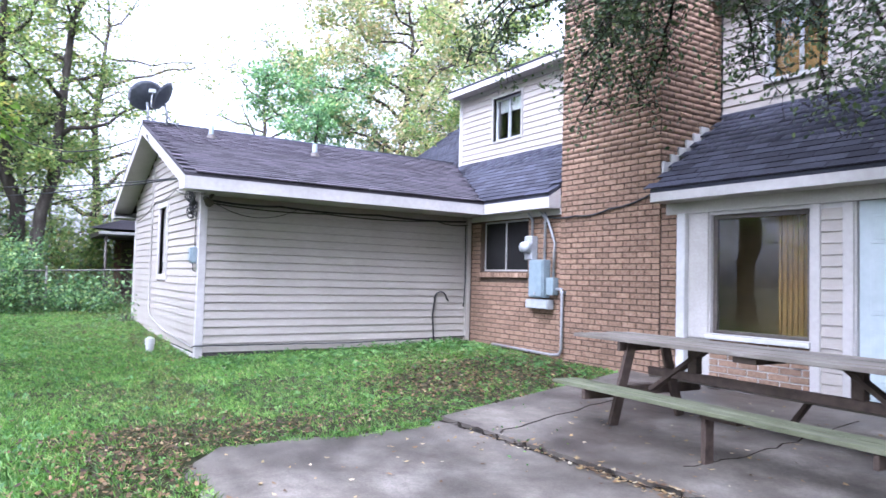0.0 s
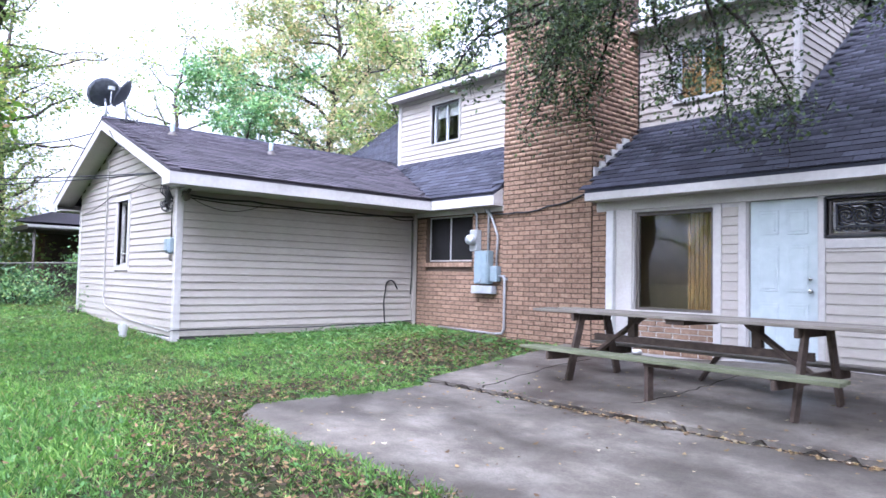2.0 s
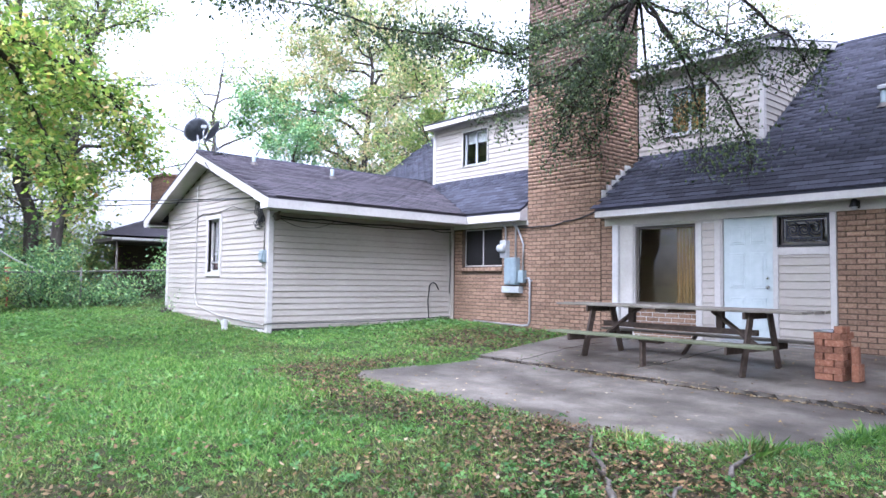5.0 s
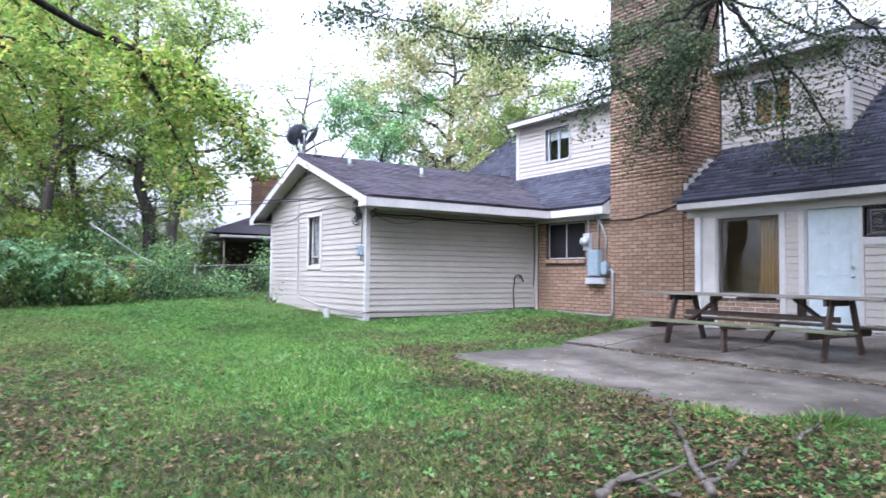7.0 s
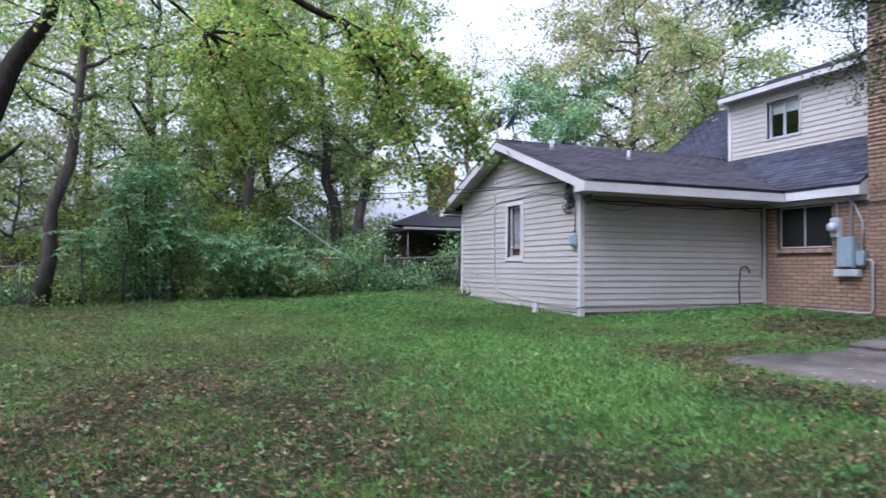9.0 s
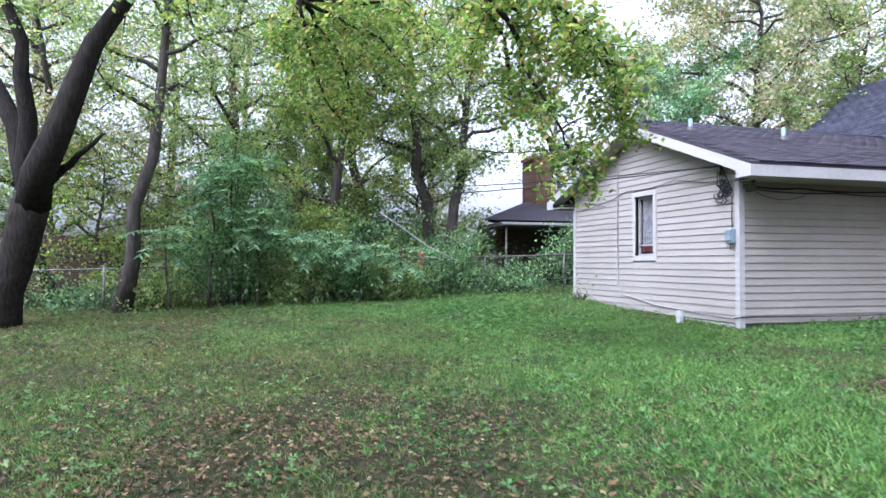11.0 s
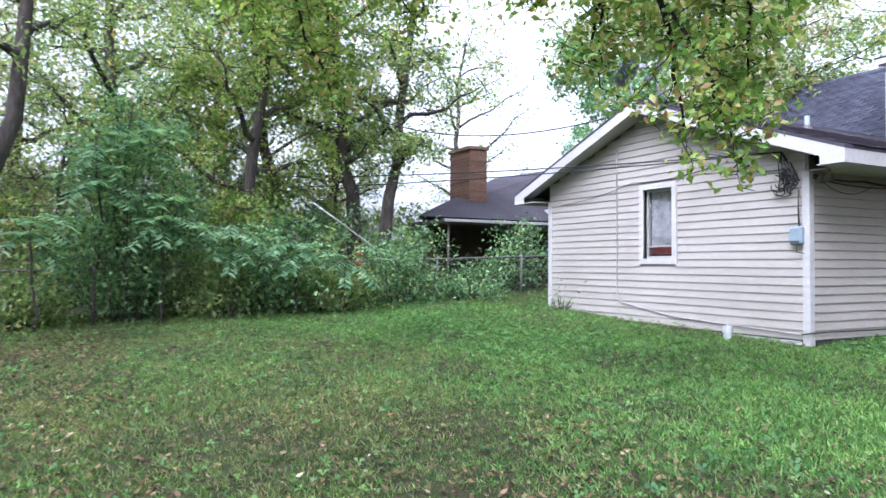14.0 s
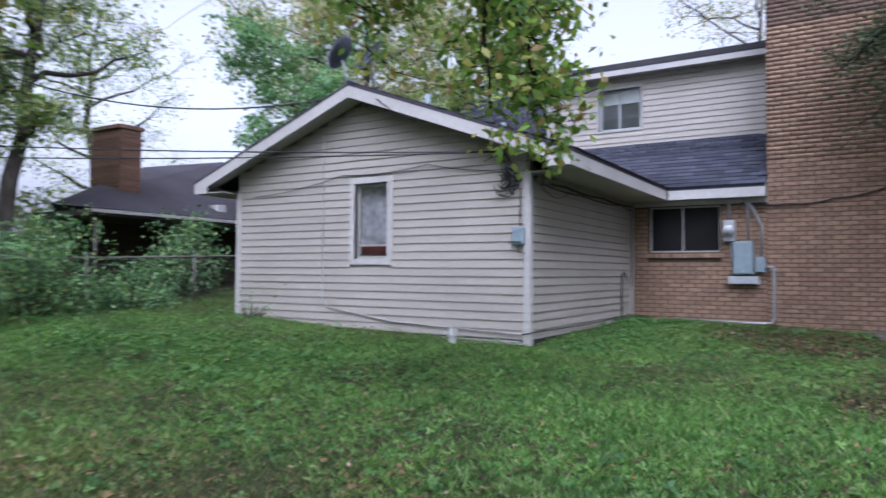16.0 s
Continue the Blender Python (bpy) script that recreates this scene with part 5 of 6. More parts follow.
def tree(label, base, height, radius, crown_lo, crown_r, n_limbs, leaf_n, leaf_size, material, seed, lean=(0, 0), spread=0.6, bark=None, shape=None, twigs=4, group="yard trees"):
    rng = random.Random(seed)
    bx, by = base
    bz = float(ground_z(bx, by)) - 0.1
    t = thing("tree", label, "tree", (bx, by, bz), group=group)
    bm = bmesh.new()
    top = Vector((bx + lean[0], by + lean[1], bz + height * 0.92))
    trunk = limb_points((bx, by, bz), top, rng, 0.35, 9)
    rad = [radius * (1.35 if k == 0 else 1) * (1 - 0.85 * k / 9) for k in range(10)]
    tube_into(bm, trunk, rad, 10)
    part("trunk", bm, bark or BARK, t, smooth=True)
    tips = []
    bm = bmesh.new()
    for i in range(n_limbs):
        f = crown_lo + (1 - crown_lo) * (i + 0.5) / n_limbs * 0.98
        k = f * 9
        p0 = trunk[min(int(k), 8)].lerp(trunk[min(int(k), 8) + 1], k - int(k))
        ang = i * 2.4 + rng.uniform(-0.5, 0.5)
        ln = crown_r * (1.1 - 0.55 * abs(f - 0.55)) * rng.uniform(0.65, 1.1)
        p1 = p0 + Vector((math.cos(ang) * ln, math.sin(ang) * ln, ln * rng.uniform(0.15, 0.7)))
        pts = limb_points(p0, p1, rng, 0.8, 6)
        r0 = radius * (1 - 0.85 * f) * 0.55 + 0.012
        tube_into(bm, pts, [r0 * (1 - 0.85 * q / 6) for q in range(7)], 6)
        for q in range(2, 7):
            tips.append(pts[q])
            for _ in range(twigs):
                d = Vector((rng.gauss(0, 1), rng.gauss(0, 1), rng.gauss(0, 0.7))) * ln * 0.2
                e = pts[q] + d
                tube_into(bm, [pts[q], pts[q].lerp(e, 0.5) + Vector((0, 0, 0.05)), e], [0.014, 0.009, 0.004], 4)
                tips.append(e)
    part("limb_structure", bm, bark or BARK, t, smooth=True)
    leaves("crown", tips, spread * 0.68, int(leaf_n * 1.7), leaf_size * 0.76, material, t, seed, shape)
    return t


# ---- fence and neighbouring house ----
def chain_fence():
    f = thing("chain_link_fence", "rusty chain-link fence half grown over by shrubs", "fence", (-8.2, -4, 0.2))
    ys = np.arange(-16.0, 6.1, 2.4)
    for y in ys:
        g = float(ground_z(-8.2, y))
        tube("post", [(-8.2, y, g - 0.1), (-8.2, y, g + 1.06)], 0.028, RUSTWIRE, f, 8)
        bm = bmesh.new()
        bmesh.ops.create_uvsphere(bm, u_segments=8, v_segments=5, radius=0.034, matrix=Matrix.Translation((-8.2, y, g + 1.07)))
        part("post_cap", bm, RUSTWIRE, f)
    tube("top_rail", [(-8.2, y, float(ground_z(-8.2, y)) + 0.99) for y in ys], 0.022, RUSTWIRE, f, 8)
    bm = bmesh.new()
    step = 0.12
    for k in range(int(22 / step)):
        for sg in (1, -1):
            y0 = -16 + k * step
            y1 = y0 + sg * 1.0
            if not -16 <= y1 <= 5.6:
                continue
            a, b = float(ground_z(-8.2, y0)) + 0.03, float(ground_z(-8.2, y1)) + 0.97
            tube_into(bm, [(-8.2 + 0.003 * sg, y0, a), (-8.2 + 0.003 * sg, y1, b)], 0.0028, 3)
    part("wire_mesh", bm, RUSTWIRE, f)


chain_fence()


def board_fence():
    f = thing("board_fence", "old brown wooden board fence behind the trees", "fence", (-12.6, -13, 0.1))
    rng = random.Random(3)
    g = float(ground_z(-12.5, -12))
    for k in range(34):
        y = -16.6 + k * 0.15
        boxed("board", (-12.5, -12.475, y, y + 0.143, g, g + 1.75 + rng.uniform(-0.03, 0.03)), FENCEWOOD, f)
    for z in (0.35, 1.4):
        boxed("rail", (-12.54, -12.501, -16.6, -11.5, g + z, g + z + 0.09), FENCEWOOD, f)


board_fence()


def neighbour():
    n = thing("neighbour_house", "low brick house with dark hip roof and tall chimney", "house", (-17, 6, 0.2))
    bm = bmesh.new()
    rim = [(-12.6, 0.4), (-12.6, 16.0), (-23.8, 16.0), (-20.6, 5.6)]
    lo = [bm.verts.new((x, y, 0.1)) for x, y in rim]
    hi = [bm.verts.new((x, y, 2.5)) for x, y in rim]
    for k in range(4):
        bm.faces.new((lo[k], lo[(k + 1) % 4], hi[(k + 1) % 4], hi[k]))
    bmesh.ops.recalc_face_normals(bm, faces=bm.faces)
    part("wall", bm, BRICK_FAR, n)
    bm = bmesh.new()
    e = [bm.verts.new(p) for p in ((-21.5, 5.2, 2.5), (-11.6, -0.45, 2.5), (-11.6, 16.5, 2.5), (-24.6, 16.5, 2.5), (-17.0, 5.6, 4.55), (-18, 9.8, 5.4))]
    for fc in ((0, 1, 4), (1, 2, 5, 4), (2, 3, 5), (3, 0, 4, 5), (3, 2, 1, 0)):
        bm.faces.new([e[i] for i in fc])
    bmesh.ops.recalc_face_normals(bm, faces=bm.faces)
    roof = part("roof", bm, SHINGLE_WING, n, "dark shingle hip roof")
    chim = boxed("chimney", (-14.3, -13.0, 2.1, 2.75, 0.2, 4.85), BRICK_FAR, n, "brown brick chimney")
    boxed("chimney_cap", (-14.36, -12.94, 2.04, 2.81, 4.85, 4.95), BRICK_FAR, chim)
    bm = bmesh.new()
    for k in range(42):
        z = 0.3 + k * 0.108
        if z < 4.85:
            box(bm, -12.998, -12.985, 2.11, 2.74, z, z + 0.09)
            box(bm, -14.29, -13.01, 2.088, 2.102, z, z + 0.09)
    part("brick_facing", bm, BRICK_FAR, chim)
    boxed("patio_roof", (-12.6, -10.3, -0.3, 8.5, 2.22, 2.34), DARKFRAME, n, "dark flat patio cover")
    boxed("gutter", (-10.3, -10.22, -0.3, 8.5, 2.27, 2.35), ALU, n, "pale gutter")
    for y in (-0.1, 2.7, 5.5):
        tube("patio_post", [(-10.4, y, 0.0), (-10.4, y, 2.24)], 0.035, DARKFRAME, n, 8)
    boxed("dark_wall", (-12.59, -12.55, 0.6, 8.4, 0.2, 2.22), DARKWOOD, n, "dark shaded patio wall")
    for y, x in ((3.1, -12.75), (4.7, -12.3)):
        boxed("roof_vent", (x - 0.2, x + 0.15, y, y + 0.3, 2.72, 2.95), FLASH, n, "pale roof vent", 0.01)


neighbour()
t = boxed("marker_cone", (-9.1, -8.96, -3.3, -3.16, 0.9, 1.5), ORANGE, bevel=0.02)
tagged(t, "faded red plastic pipe sticking out of the shrubs", "pipe")
boxed("stem", (-9.05, -9.01, -3.25, -3.21, 0.0, 0.9), ORANGE, t)


pole = tube("leaning_pole", [(-8.5, -4.5, 2.42), (-8.46, -3.9, 2.02), (-8.4, -3.2, 1.52), (-8.24, -2.55, 1.2), (-8.24, -2.2, 1.03)], 0.02, ALU)
tagged(pole, "pale bent metal pole leaning on the fence in the shrubs", "pole")


# ---- woods, yard trees and shrubs ----
tree("tall sweetgum with thinning yellow-green autumn leaves", (-10.0, 9.2), 13.0, 0.2, 0.3, 4.2, 24, 20000, 0.19, AUTUMN, 11, spread=0.95)
tree("young tree with cool green leaves behind the roof", (-10.5, 6.2), 8.2, 0.13, 0.35, 2.3, 13, 9000, 0.18, TEALGREEN, 12, spread=0.6)
tree("green tree behind the roof valley", (-7.4, 11.0), 9.6, 0.16, 0.4, 2.8, 14, 9000, 0.18, WOODS, 13, spread=0.6)
tree("bare-topped autumn tree behind the main roof", (1.0, 17.5), 12.5, 0.18, 0.45, 3.5, 14, 2600, 0.17, AUTUMN, 14, spread=0.8)
tree("sparse tree behind the main roof", (9.5, 18.5), 12.5, 0.2, 0.4, 3.2, 14, 900, 0.16, AUTUMN, 15, spread=0.7)
tree("leafy old tree with twin leaning trunk", (-10.9, -1.95), 12.5, 0.2, 0.3, 2.1, 18, 7000, 0.16, WOODS, 16, lean=(0.4, 1.5), spread=0.6)
tree("leafy old tree with dark trunk", (-12.0, -2.3), 12.5, 0.24, 0.3, 2.6, 18, 8500, 0.16, WOODS, 17, lean=(-0.5, -0.7), spread=0.65)
tree("yellowing tree grown over with vines", (-10.6, -5.6), 10.5, 0.2, 0.18, 2.5, 18, 12000, 0.15, YELLOWING, 18, lean=(0.3, 0.5), spread=0.6)
tree("tall tree with bare lower trunk", (-12.8, -4.2), 13.0, 0.2, 0.35, 2.7, 17, 10500, 0.16, WOODS, 19, lean=(0.2, -0.6), spread=0.7)
tree("slim grey-barked tree at the yard edge", (-7.7, -10.75), 11.5, 0.19, 0.4, 2.4, 14, 6500, 0.15, WOODS, 20, lean=(0.1, 1.7), spread=0.6)
tree("tall tree behind the chain-link fence", (-13.5, -8.0), 13.0, 0.22, 0.2, 3.0, 18, 9000, 0.16, WOODS, 21, spread=0.7)
tree("leaning tree at the yard edge", (-11.6, -13.0), 11.5, 0.17, 0.3, 2.6, 14, 6500, 0.15, AUTUMN, 22, lean=(0.6, -0.8), spread=0.65)
w1 = tree("woodland tree, seen beyond the fence and repeated unseen round the yard", (-18.5, -4.5), 14.0, 0.25, 0.12, 3.8, 20, 4600, 0.19, WOODS, 23, spread=0.95, group="far woods")
w2 = tree("yellow-green woodland tree, seen beyond the fence and repeated unseen round the yard", (-19.5, -11.0), 14.0, 0.25, 0.1, 3.8, 20, 4600, 0.19, AUTUMN, 24, spread=0.95, group="far woods")
# Trees south and east are unseen, added to block low skylight and fill reflections.
for x, y, a, which in ((-22, -16, 40, w1), (-16, -19, 90, w2), (-24, -8, 130, w1), (-23, 1, 200, w2), (-27, 10, 20, w1), (-20, 20, 70, w2), (-15.5, -15, 250, w1),
                       (-7, -22, 10, w1), (1, -21, 80, w2), (9, -20, 150, w1), (17, -18, 220, w2), (22, -9, 300, w1), (23, 0, 45, w2), (-30, -4, 15, w2), (-12, 24, 115, w1), (11.5, -15.5, 60, w1), (16, -13.5, 190, w2), (19.5, -9.5, 310, w1), (20.5, -3.5, 100, w2), (20, 2.5, 260, w1), (14.5, -18, 30, w2)):
    copy_thing(which, pose(x, y, float(ground_z(x, y)) - 0.1, 0, 0, a))


def big_left_tree():
    rng = random.Random(31)
    bx, by = -5.9, -12.75
    bz = float(ground_z(bx, by)) - 0.1
    t = thing("tree", "large old tree with dark forked trunk at the yard edge", "tree", (bx, by, bz), group="yard trees")
    B = Vector((bx, by, bz))
    bm = bmesh.new()
    fork = B + Vector((0.4, 0.75, 2.7))
    tube_into(bm, limb_points(B, fork, rng, 0.25, 6), [0.5, 0.4, 0.35, 0.33, 0.33, 0.34, 0.34], 12)
    part("trunk", bm, BARKDARK, t, smooth=True)
    tips = []
    bm = bmesh.new()
    for d, r in (((1.7, 2.5, 5.0), 0.34), ((-0.8, -1.8, 5.0), 0.24), ((0.8, -0.6, 5.5), 0.22), ((0.9, 1.4, 1.15), 0.13)):
        pts = limb_points(fork - Vector((0, 0, 0.15)), fork + Vector(d), rng, 0.5, 7)
        tube_into(bm, pts, [r * (1 - 0.8 * q / 7) for q in range(8)], 8)
        for q in range(5 if r > 0.2 else 8, 8):
            for _ in range(4):
                e = pts[q] + Vector((rng.gauss(0, 0.9), rng.gauss(0, 0.9), rng.gauss(0.1, 0.5)))
                tube_into(bm, [pts[q], pts[q].lerp(e, 0.5), e], [0.03, 0.018, 0.006], 5)
                tips += [e, pts[q].lerp(e, 0.6)]
    part("limb_structure", bm, BARKDARK, t, smooth=True)
    leaves("crown", tips, 0.6, 4200, 0.12, WOODS, t, 32)


big_left_tree()


def branch_system(t, stem, r0, sprigs, seed, rng, twig_len=0.7, droop=0.5):
    """One limb along given nodes, with side branches and twigs. Gives back the tips."""
    tips = []
    bm = bmesh.new()
    nodes = [Vector(p) for p in stem]
    pts = []
    for a, b in zip(nodes, nodes[1:]):
        seg = limb_points(a, b, rng, 0.6, 5)
        pts += seg[:-1]
    pts.append(nodes[-1])
    n = len(pts)
    tube_into(bm, pts, [r0 * (1 - 0.88 * k / (n - 1)) + 0.004 for k in range(n)], 7)
    for k in range(n // 4, n):
        for _ in range(sprigs):
            d = Vector((rng.gauss(0, 1), rng.gauss(0, 1), rng.gauss(-0.25 * droop, 0.5))).normalized() * rng.uniform(0.5, 1.2) * twig_len
            e = pts[k] + d
            mid = limb_points(pts[k], e, rng, 1.0, 4, droop)
            rr = max(0.006, r0 * 0.22 * (1 - 0.6 * k / n))
            tube_into(bm, mid, [rr, rr * 0.8, rr * 0.6, rr * 0.4, 0.003], 5)
            for q in (1, 2, 3, 4):
                tips.append(mid[q])
                e2 = mid[q] + Vector((rng.gauss(0, 1), rng.gauss(0, 1), rng.gauss(-0.2, 0.7))) * twig_len * 0.28
                tube_into(bm, [mid[q], e2], [0.006, 0.003], 4)
                tips.append(e2)
    part("limb", bm, BARKDARK, t, smooth=True)
    return tips


def overhead_oak():
    rng = random.Random(41)
    bx, by = 16.6, 3.0
    bz = float(ground_z(bx, by)) - 0.1
    t = thing("tree", "dark-leaved oak whose limbs hang over the patio", "tree", (bx, by, bz), group="yard trees")
    tube("trunk", limb_points((bx, by, bz), (15.9, 2.9, 6.6), rng, 0.2, 6), [0.42, 0.34, 0.31, 0.29, 0.27, 0.25, 0.2], BARKDARK, t, 12)
    tips = []
    hub = (6.1, 3.9, 6.15)
    tips += branch_system(t, [(15.9, 2.9, 6.3), (11.4, 3.0, 7.5), (7.6, 3.6, 6.9), hub], 0.16, 0, 1, rng)
    for stem, r in (([hub, (6.7, 4.2, 5.1), (7.4, 4.3, 4.2), (7.75, 4.35, 3.5), (7.9, 4.3, 3.0)], 0.055), ([hub, (6.9, 4.1, 4.7), (7.1, 4.15, 3.8), (7.2, 4.15, 3.05)], 0.04),
                    ([hub, (5.3, 3.8, 4.9), (4.6, 3.85, 4.1), (4.15, 3.8, 3.5)], 0.06), ([hub, (6.2, 4.05, 4.6), (6.4, 4.1, 4.0), (6.5, 4.1, 3.5)], 0.04),
                    ([hub, (5.6, 3.9, 4.7), (5.3, 4.0, 4.0), (5.0, 3.95, 3.6)], 0.04), ([hub, (6.3, 3.0, 5.1), (6.1, 2.2, 4.6), (5.3, 1.4, 3.85)], 0.05),
                    ([hub, (5.6, 2.6, 5.3), (5.2, 1.7, 4.8), (4.4, 1.2, 5.3), (3.6, 1.0, 5.2)], 0.05), ([hub, (5.0, 3.3, 4.8), (4.4, 2.5, 4.5), (3.9, 2.5, 4.1)], 0.05),
                    ([hub, (5.4, 4.0, 6.1), (4.5, 3.6, 6.0), (3.6, 3.2, 5.6)], 0.05), ([hub, (6.6, 3.4, 6.2), (5.8, 2.9, 6.5), (4.8, 2.6, 6.3)], 0.045),
                    ([(7.4, 3.6, 6.5), (7.9, 4.4, 5.5), (8.5, 4.5, 4.8), (8.8, 4.4, 4.2)], 0.05), ([(7.4, 3.6, 6.5), (8.3, 2.8, 5.8), (8.9, 2.4, 5.1)], 0.045),
                    ([(11.4, 3.0, 7.3), (10.4, 3.4, 6.1), (10.1, 3.5, 5.2)], 0.04), ([(11.4, 3.0, 7.3), (9.6, 2.2, 6.4), (8.8, 1.6, 5.9)], 0.05),
                    ([hub, (5.0, 4.3, 5.4), (4.2, 4.3, 4.9), (3.7, 4.2, 4.4)], 0.04), ([hub, (6.8, 4.6, 5.6), (7.5, 4.7, 5.1), (8.0, 4.6, 4.4)], 0.04),
                    ([hub, (5.6, 3.4, 5.0), (5.3, 3.1, 4.3), (5.1, 3.0, 3.9)], 0.035), ([(5.2, 1.7, 4.8), (4.9, 0.4, 4.9), (4.5, -1.4, 4.9), (4.4, -2.8, 4.85)], 0.03)):
        tips += branch_system(t, stem, r * 0.65, 2, 2, rng, 0.5, 0.8)
    tips = [p for p in tips if p.z > 2.85]
    leaves("crown", tips, 0.28, 16000, 0.068, OAK, t, 42, tilt=1.4)
    leaves("crown", [p for p in tips if p.z > 4.7 and p.x < 7.2], 0.36, 9500, 0.07, OAK, t, 44, tilt=1.4)
    # Unseen canopy added high above the patio to hold back skylight.
    high = [(rng.uniform(9.0, 18), rng.uniform(-4.5, 4.0), rng.uniform(7.6, 10.2)) for _ in range(380)]
    leaves("shading_crown", high, 1.0, 18000, 0.3, OAK, t, 43, tilt=0.8)


overhead_oak()


def overhead_yellowing():
    rng = random.Random(51)
    bx, by = 6.2, -14.6
    bz = float(ground_z(bx, by)) - 0.1
    t = thing("tree", "tree with yellowing leaves whose limbs overhang the lawn", "tree", (bx, by, bz), group="yard trees")
    tube("trunk", limb_points((bx, by, bz), (5.4, -13.4, 5.2), rng, 0.2, 6), [0.36, 0.28, 0.26, 0.24, 0.22, 0.2, 0.17], BARK, t, 12)
    tips = []
    top = (5.4, -13.4, 5.0)
    for stem, r, n in (([top, (4.0, -10.0, 5.6), (2.4, -7.0, 5.0)], 0.12, 0), ([(2.4, -7.0, 5.0), (1.9, -5.4, 4.6), (1.6, -4.6, 3.6), (1.55, -4.15, 2.3)], 0.06, 1),
                       ([(1.9, -5.4, 4.6), (1.0, -4.6, 3.9), (0.6, -4.3, 3.2)], 0.03, 1), ([(1.7, -4.2, 4.4), (1.2, -3.2, 3.8), (0.8, -2.7, 3.1)], 0.03, 2), ([(1.7, -4.2, 4.4), (1.6, -3.3, 3.6), (1.3, -3.0, 2.9)], 0.03, 2), ([(1.9, -5.4, 4.6), (2.4, -4.4, 4.0), (2.5, -3.8, 3.4)], 0.035, 2),
                       ([(1.9, -5.4, 4.6), (1.7, -4.2, 4.4), (1.2, -3.6, 3.9)], 0.035, 2), ([(1.6, -4.6, 3.6), (1.9, -4.2, 2.7), (1.95, -4.0, 2.2)], 0.02, 2),
                       ([(4.0, -10.0, 5.6), (1.2, -8.8, 5.6), (-1.2, -7.2, 5.2)], 0.08, 1), ([(1.2, -8.8, 5.6), (-0.4, -9.0, 5.2), (-1.8, -8.8, 4.8)], 0.045, 1),
                       ([(-1.2, -7.2, 5.2), (-2.3, -6.4, 4.6), (-2.8, -6.0, 3.4)], 0.04, 2), ([(-1.2, -7.2, 5.2), (-2.2, -7.4, 4.8), (-3.4, -7.0, 4.3)], 0.03, 2),
                       ([(2.4, -7.0, 5.0), (1.2, -6.4, 4.8), (0.0, -5.6, 4.6)], 0.04, 1), ([(1.9, -5.4, 4.6), (0.6, -4.8, 4.5), (-0.2, -4.5, 4.1)], 0.03, 2),
                       ([(1.0, -4.6, 3.9), (0.3, -4.2, 3.5), (0.1, -3.9, 3.1)], 0.02, 1), ([(1.9, -5.4, 4.6), (1.2, -4.4, 4.3), (0.4, -3.7, 4.0)], 0.03, 2),
                       ([(-1.2, -7.2, 5.2), (-1.7, -5.8, 5.5), (-1.6, -4.7, 4.75)], 0.04, 2), ([(-1.2, -7.2, 5.2), (-2.1, -6.7, 5.8), (-3.4, -6.4, 5.6)], 0.04, 2),
                       ([(-1.2, -7.2, 5.2), (-1.7, -6.9, 4.2), (-2.2, -6.3, 3.3)], 0.03, 2), ([(-1.2, -7.2, 5.2), (-1.8, -5.8, 4.9), (-2.4, -5.0, 4.4)], 0.03, 2)):
        tips += branch_system(t, stem, r, n, 3, rng, 0.5, 0.5)
    tips = [p for p in tips if p.z > 1.9]
    leaves("crown", tips, 0.26, 15000, 0.1, YELLOWING, t, 52, tilt=1.1)


overhead_yellowing()


def shrub(label, x, y, rx, ry, h, n, size, material, seed, shape=None):
    rng = random.Random(seed)
    g = float(ground_z(x, y))
    s = thing("shrub", label, "shrub", (x, y, g), group="shrubs along the fence")
    bm = bmesh.new()
    tips = []
    for k in range(int(14 + 10 * rx)):
        a, q = rng.uniform(0, 6.28), math.sqrt(rng.uniform(0.02, 1))
        e = Vector((x + rx * q * math.cos(a), y + ry * q * math.sin(a), g + h * (1 - 0.55 * q * q) * rng.uniform(0.55, 1.05)))
        b = Vector((x + 0.35 * rx * q * math.cos(a), y + 0.35 * ry * q * math.sin(a), g - 0.05))
        pts = limb_points(b, e, rng, 0.8, 5)
        tube_into(bm, pts, [0.022, 0.018, 0.014, 0.011, 0.008, 0.004], 4)
        tips += pts[1:]
        for _ in range(3):
            tips.append(e + Vector((rng.gauss(0, 0.25), rng.gauss(0, 0.25), rng.gauss(-0.1, 0.25))))
    part("stem", bm, BARK, s)
    leaves("foliage", tips, 0.42, n, size, material, s, seed, shape)
    return s


shrub("rounded dark green shrub against the fence", -8.5, -2.5, 1.0, 1.15, 1.75, 6000, 0.09, SHRUB, 61)
shrub("low weedy shrub under the fence", -8.0, -0.8, 0.6, 0.9, 0.8, 2600, 0.09, SHRUB, 62)
shrub("vine-covered shrub beside the patio cover", -9.4, 1.6, 0.6, 1.0, 1.9, 2600, 0.1, SHRUB, 63)
shrub("pale green weedy shrub along the fence", -7.9, -4.3, 0.8, 1.0, 1.15, 3600, 0.1, WOODS, 64)
shrub("spreading dark shrub along the fence", -8.0, -5.7, 0.8, 0.9, 1.75, 4600, 0.1, SHRUB, 65)
shrub("loose weedy shrub along the fence", -7.8, -6.7, 0.7, 0.8, 1.2, 3000, 0.1, WOODS, 74)
shrub("tall thicket of dark green saplings", -8.1, -8.2, 1.2, 1.3, 4.1, 11000, 0.11, SHRUB, 66)
shrub("leafy sapling thicket at the yard edge", -8.2, -10.1, 0.8, 0.9, 1.0, 2200, 0.11, WOODS, 67)
shrub("weedy undergrowth by the board fence", -8.6, -11.8, 0.9, 1.0, 0.6, 1600, 0.1, SHRUB, 68)
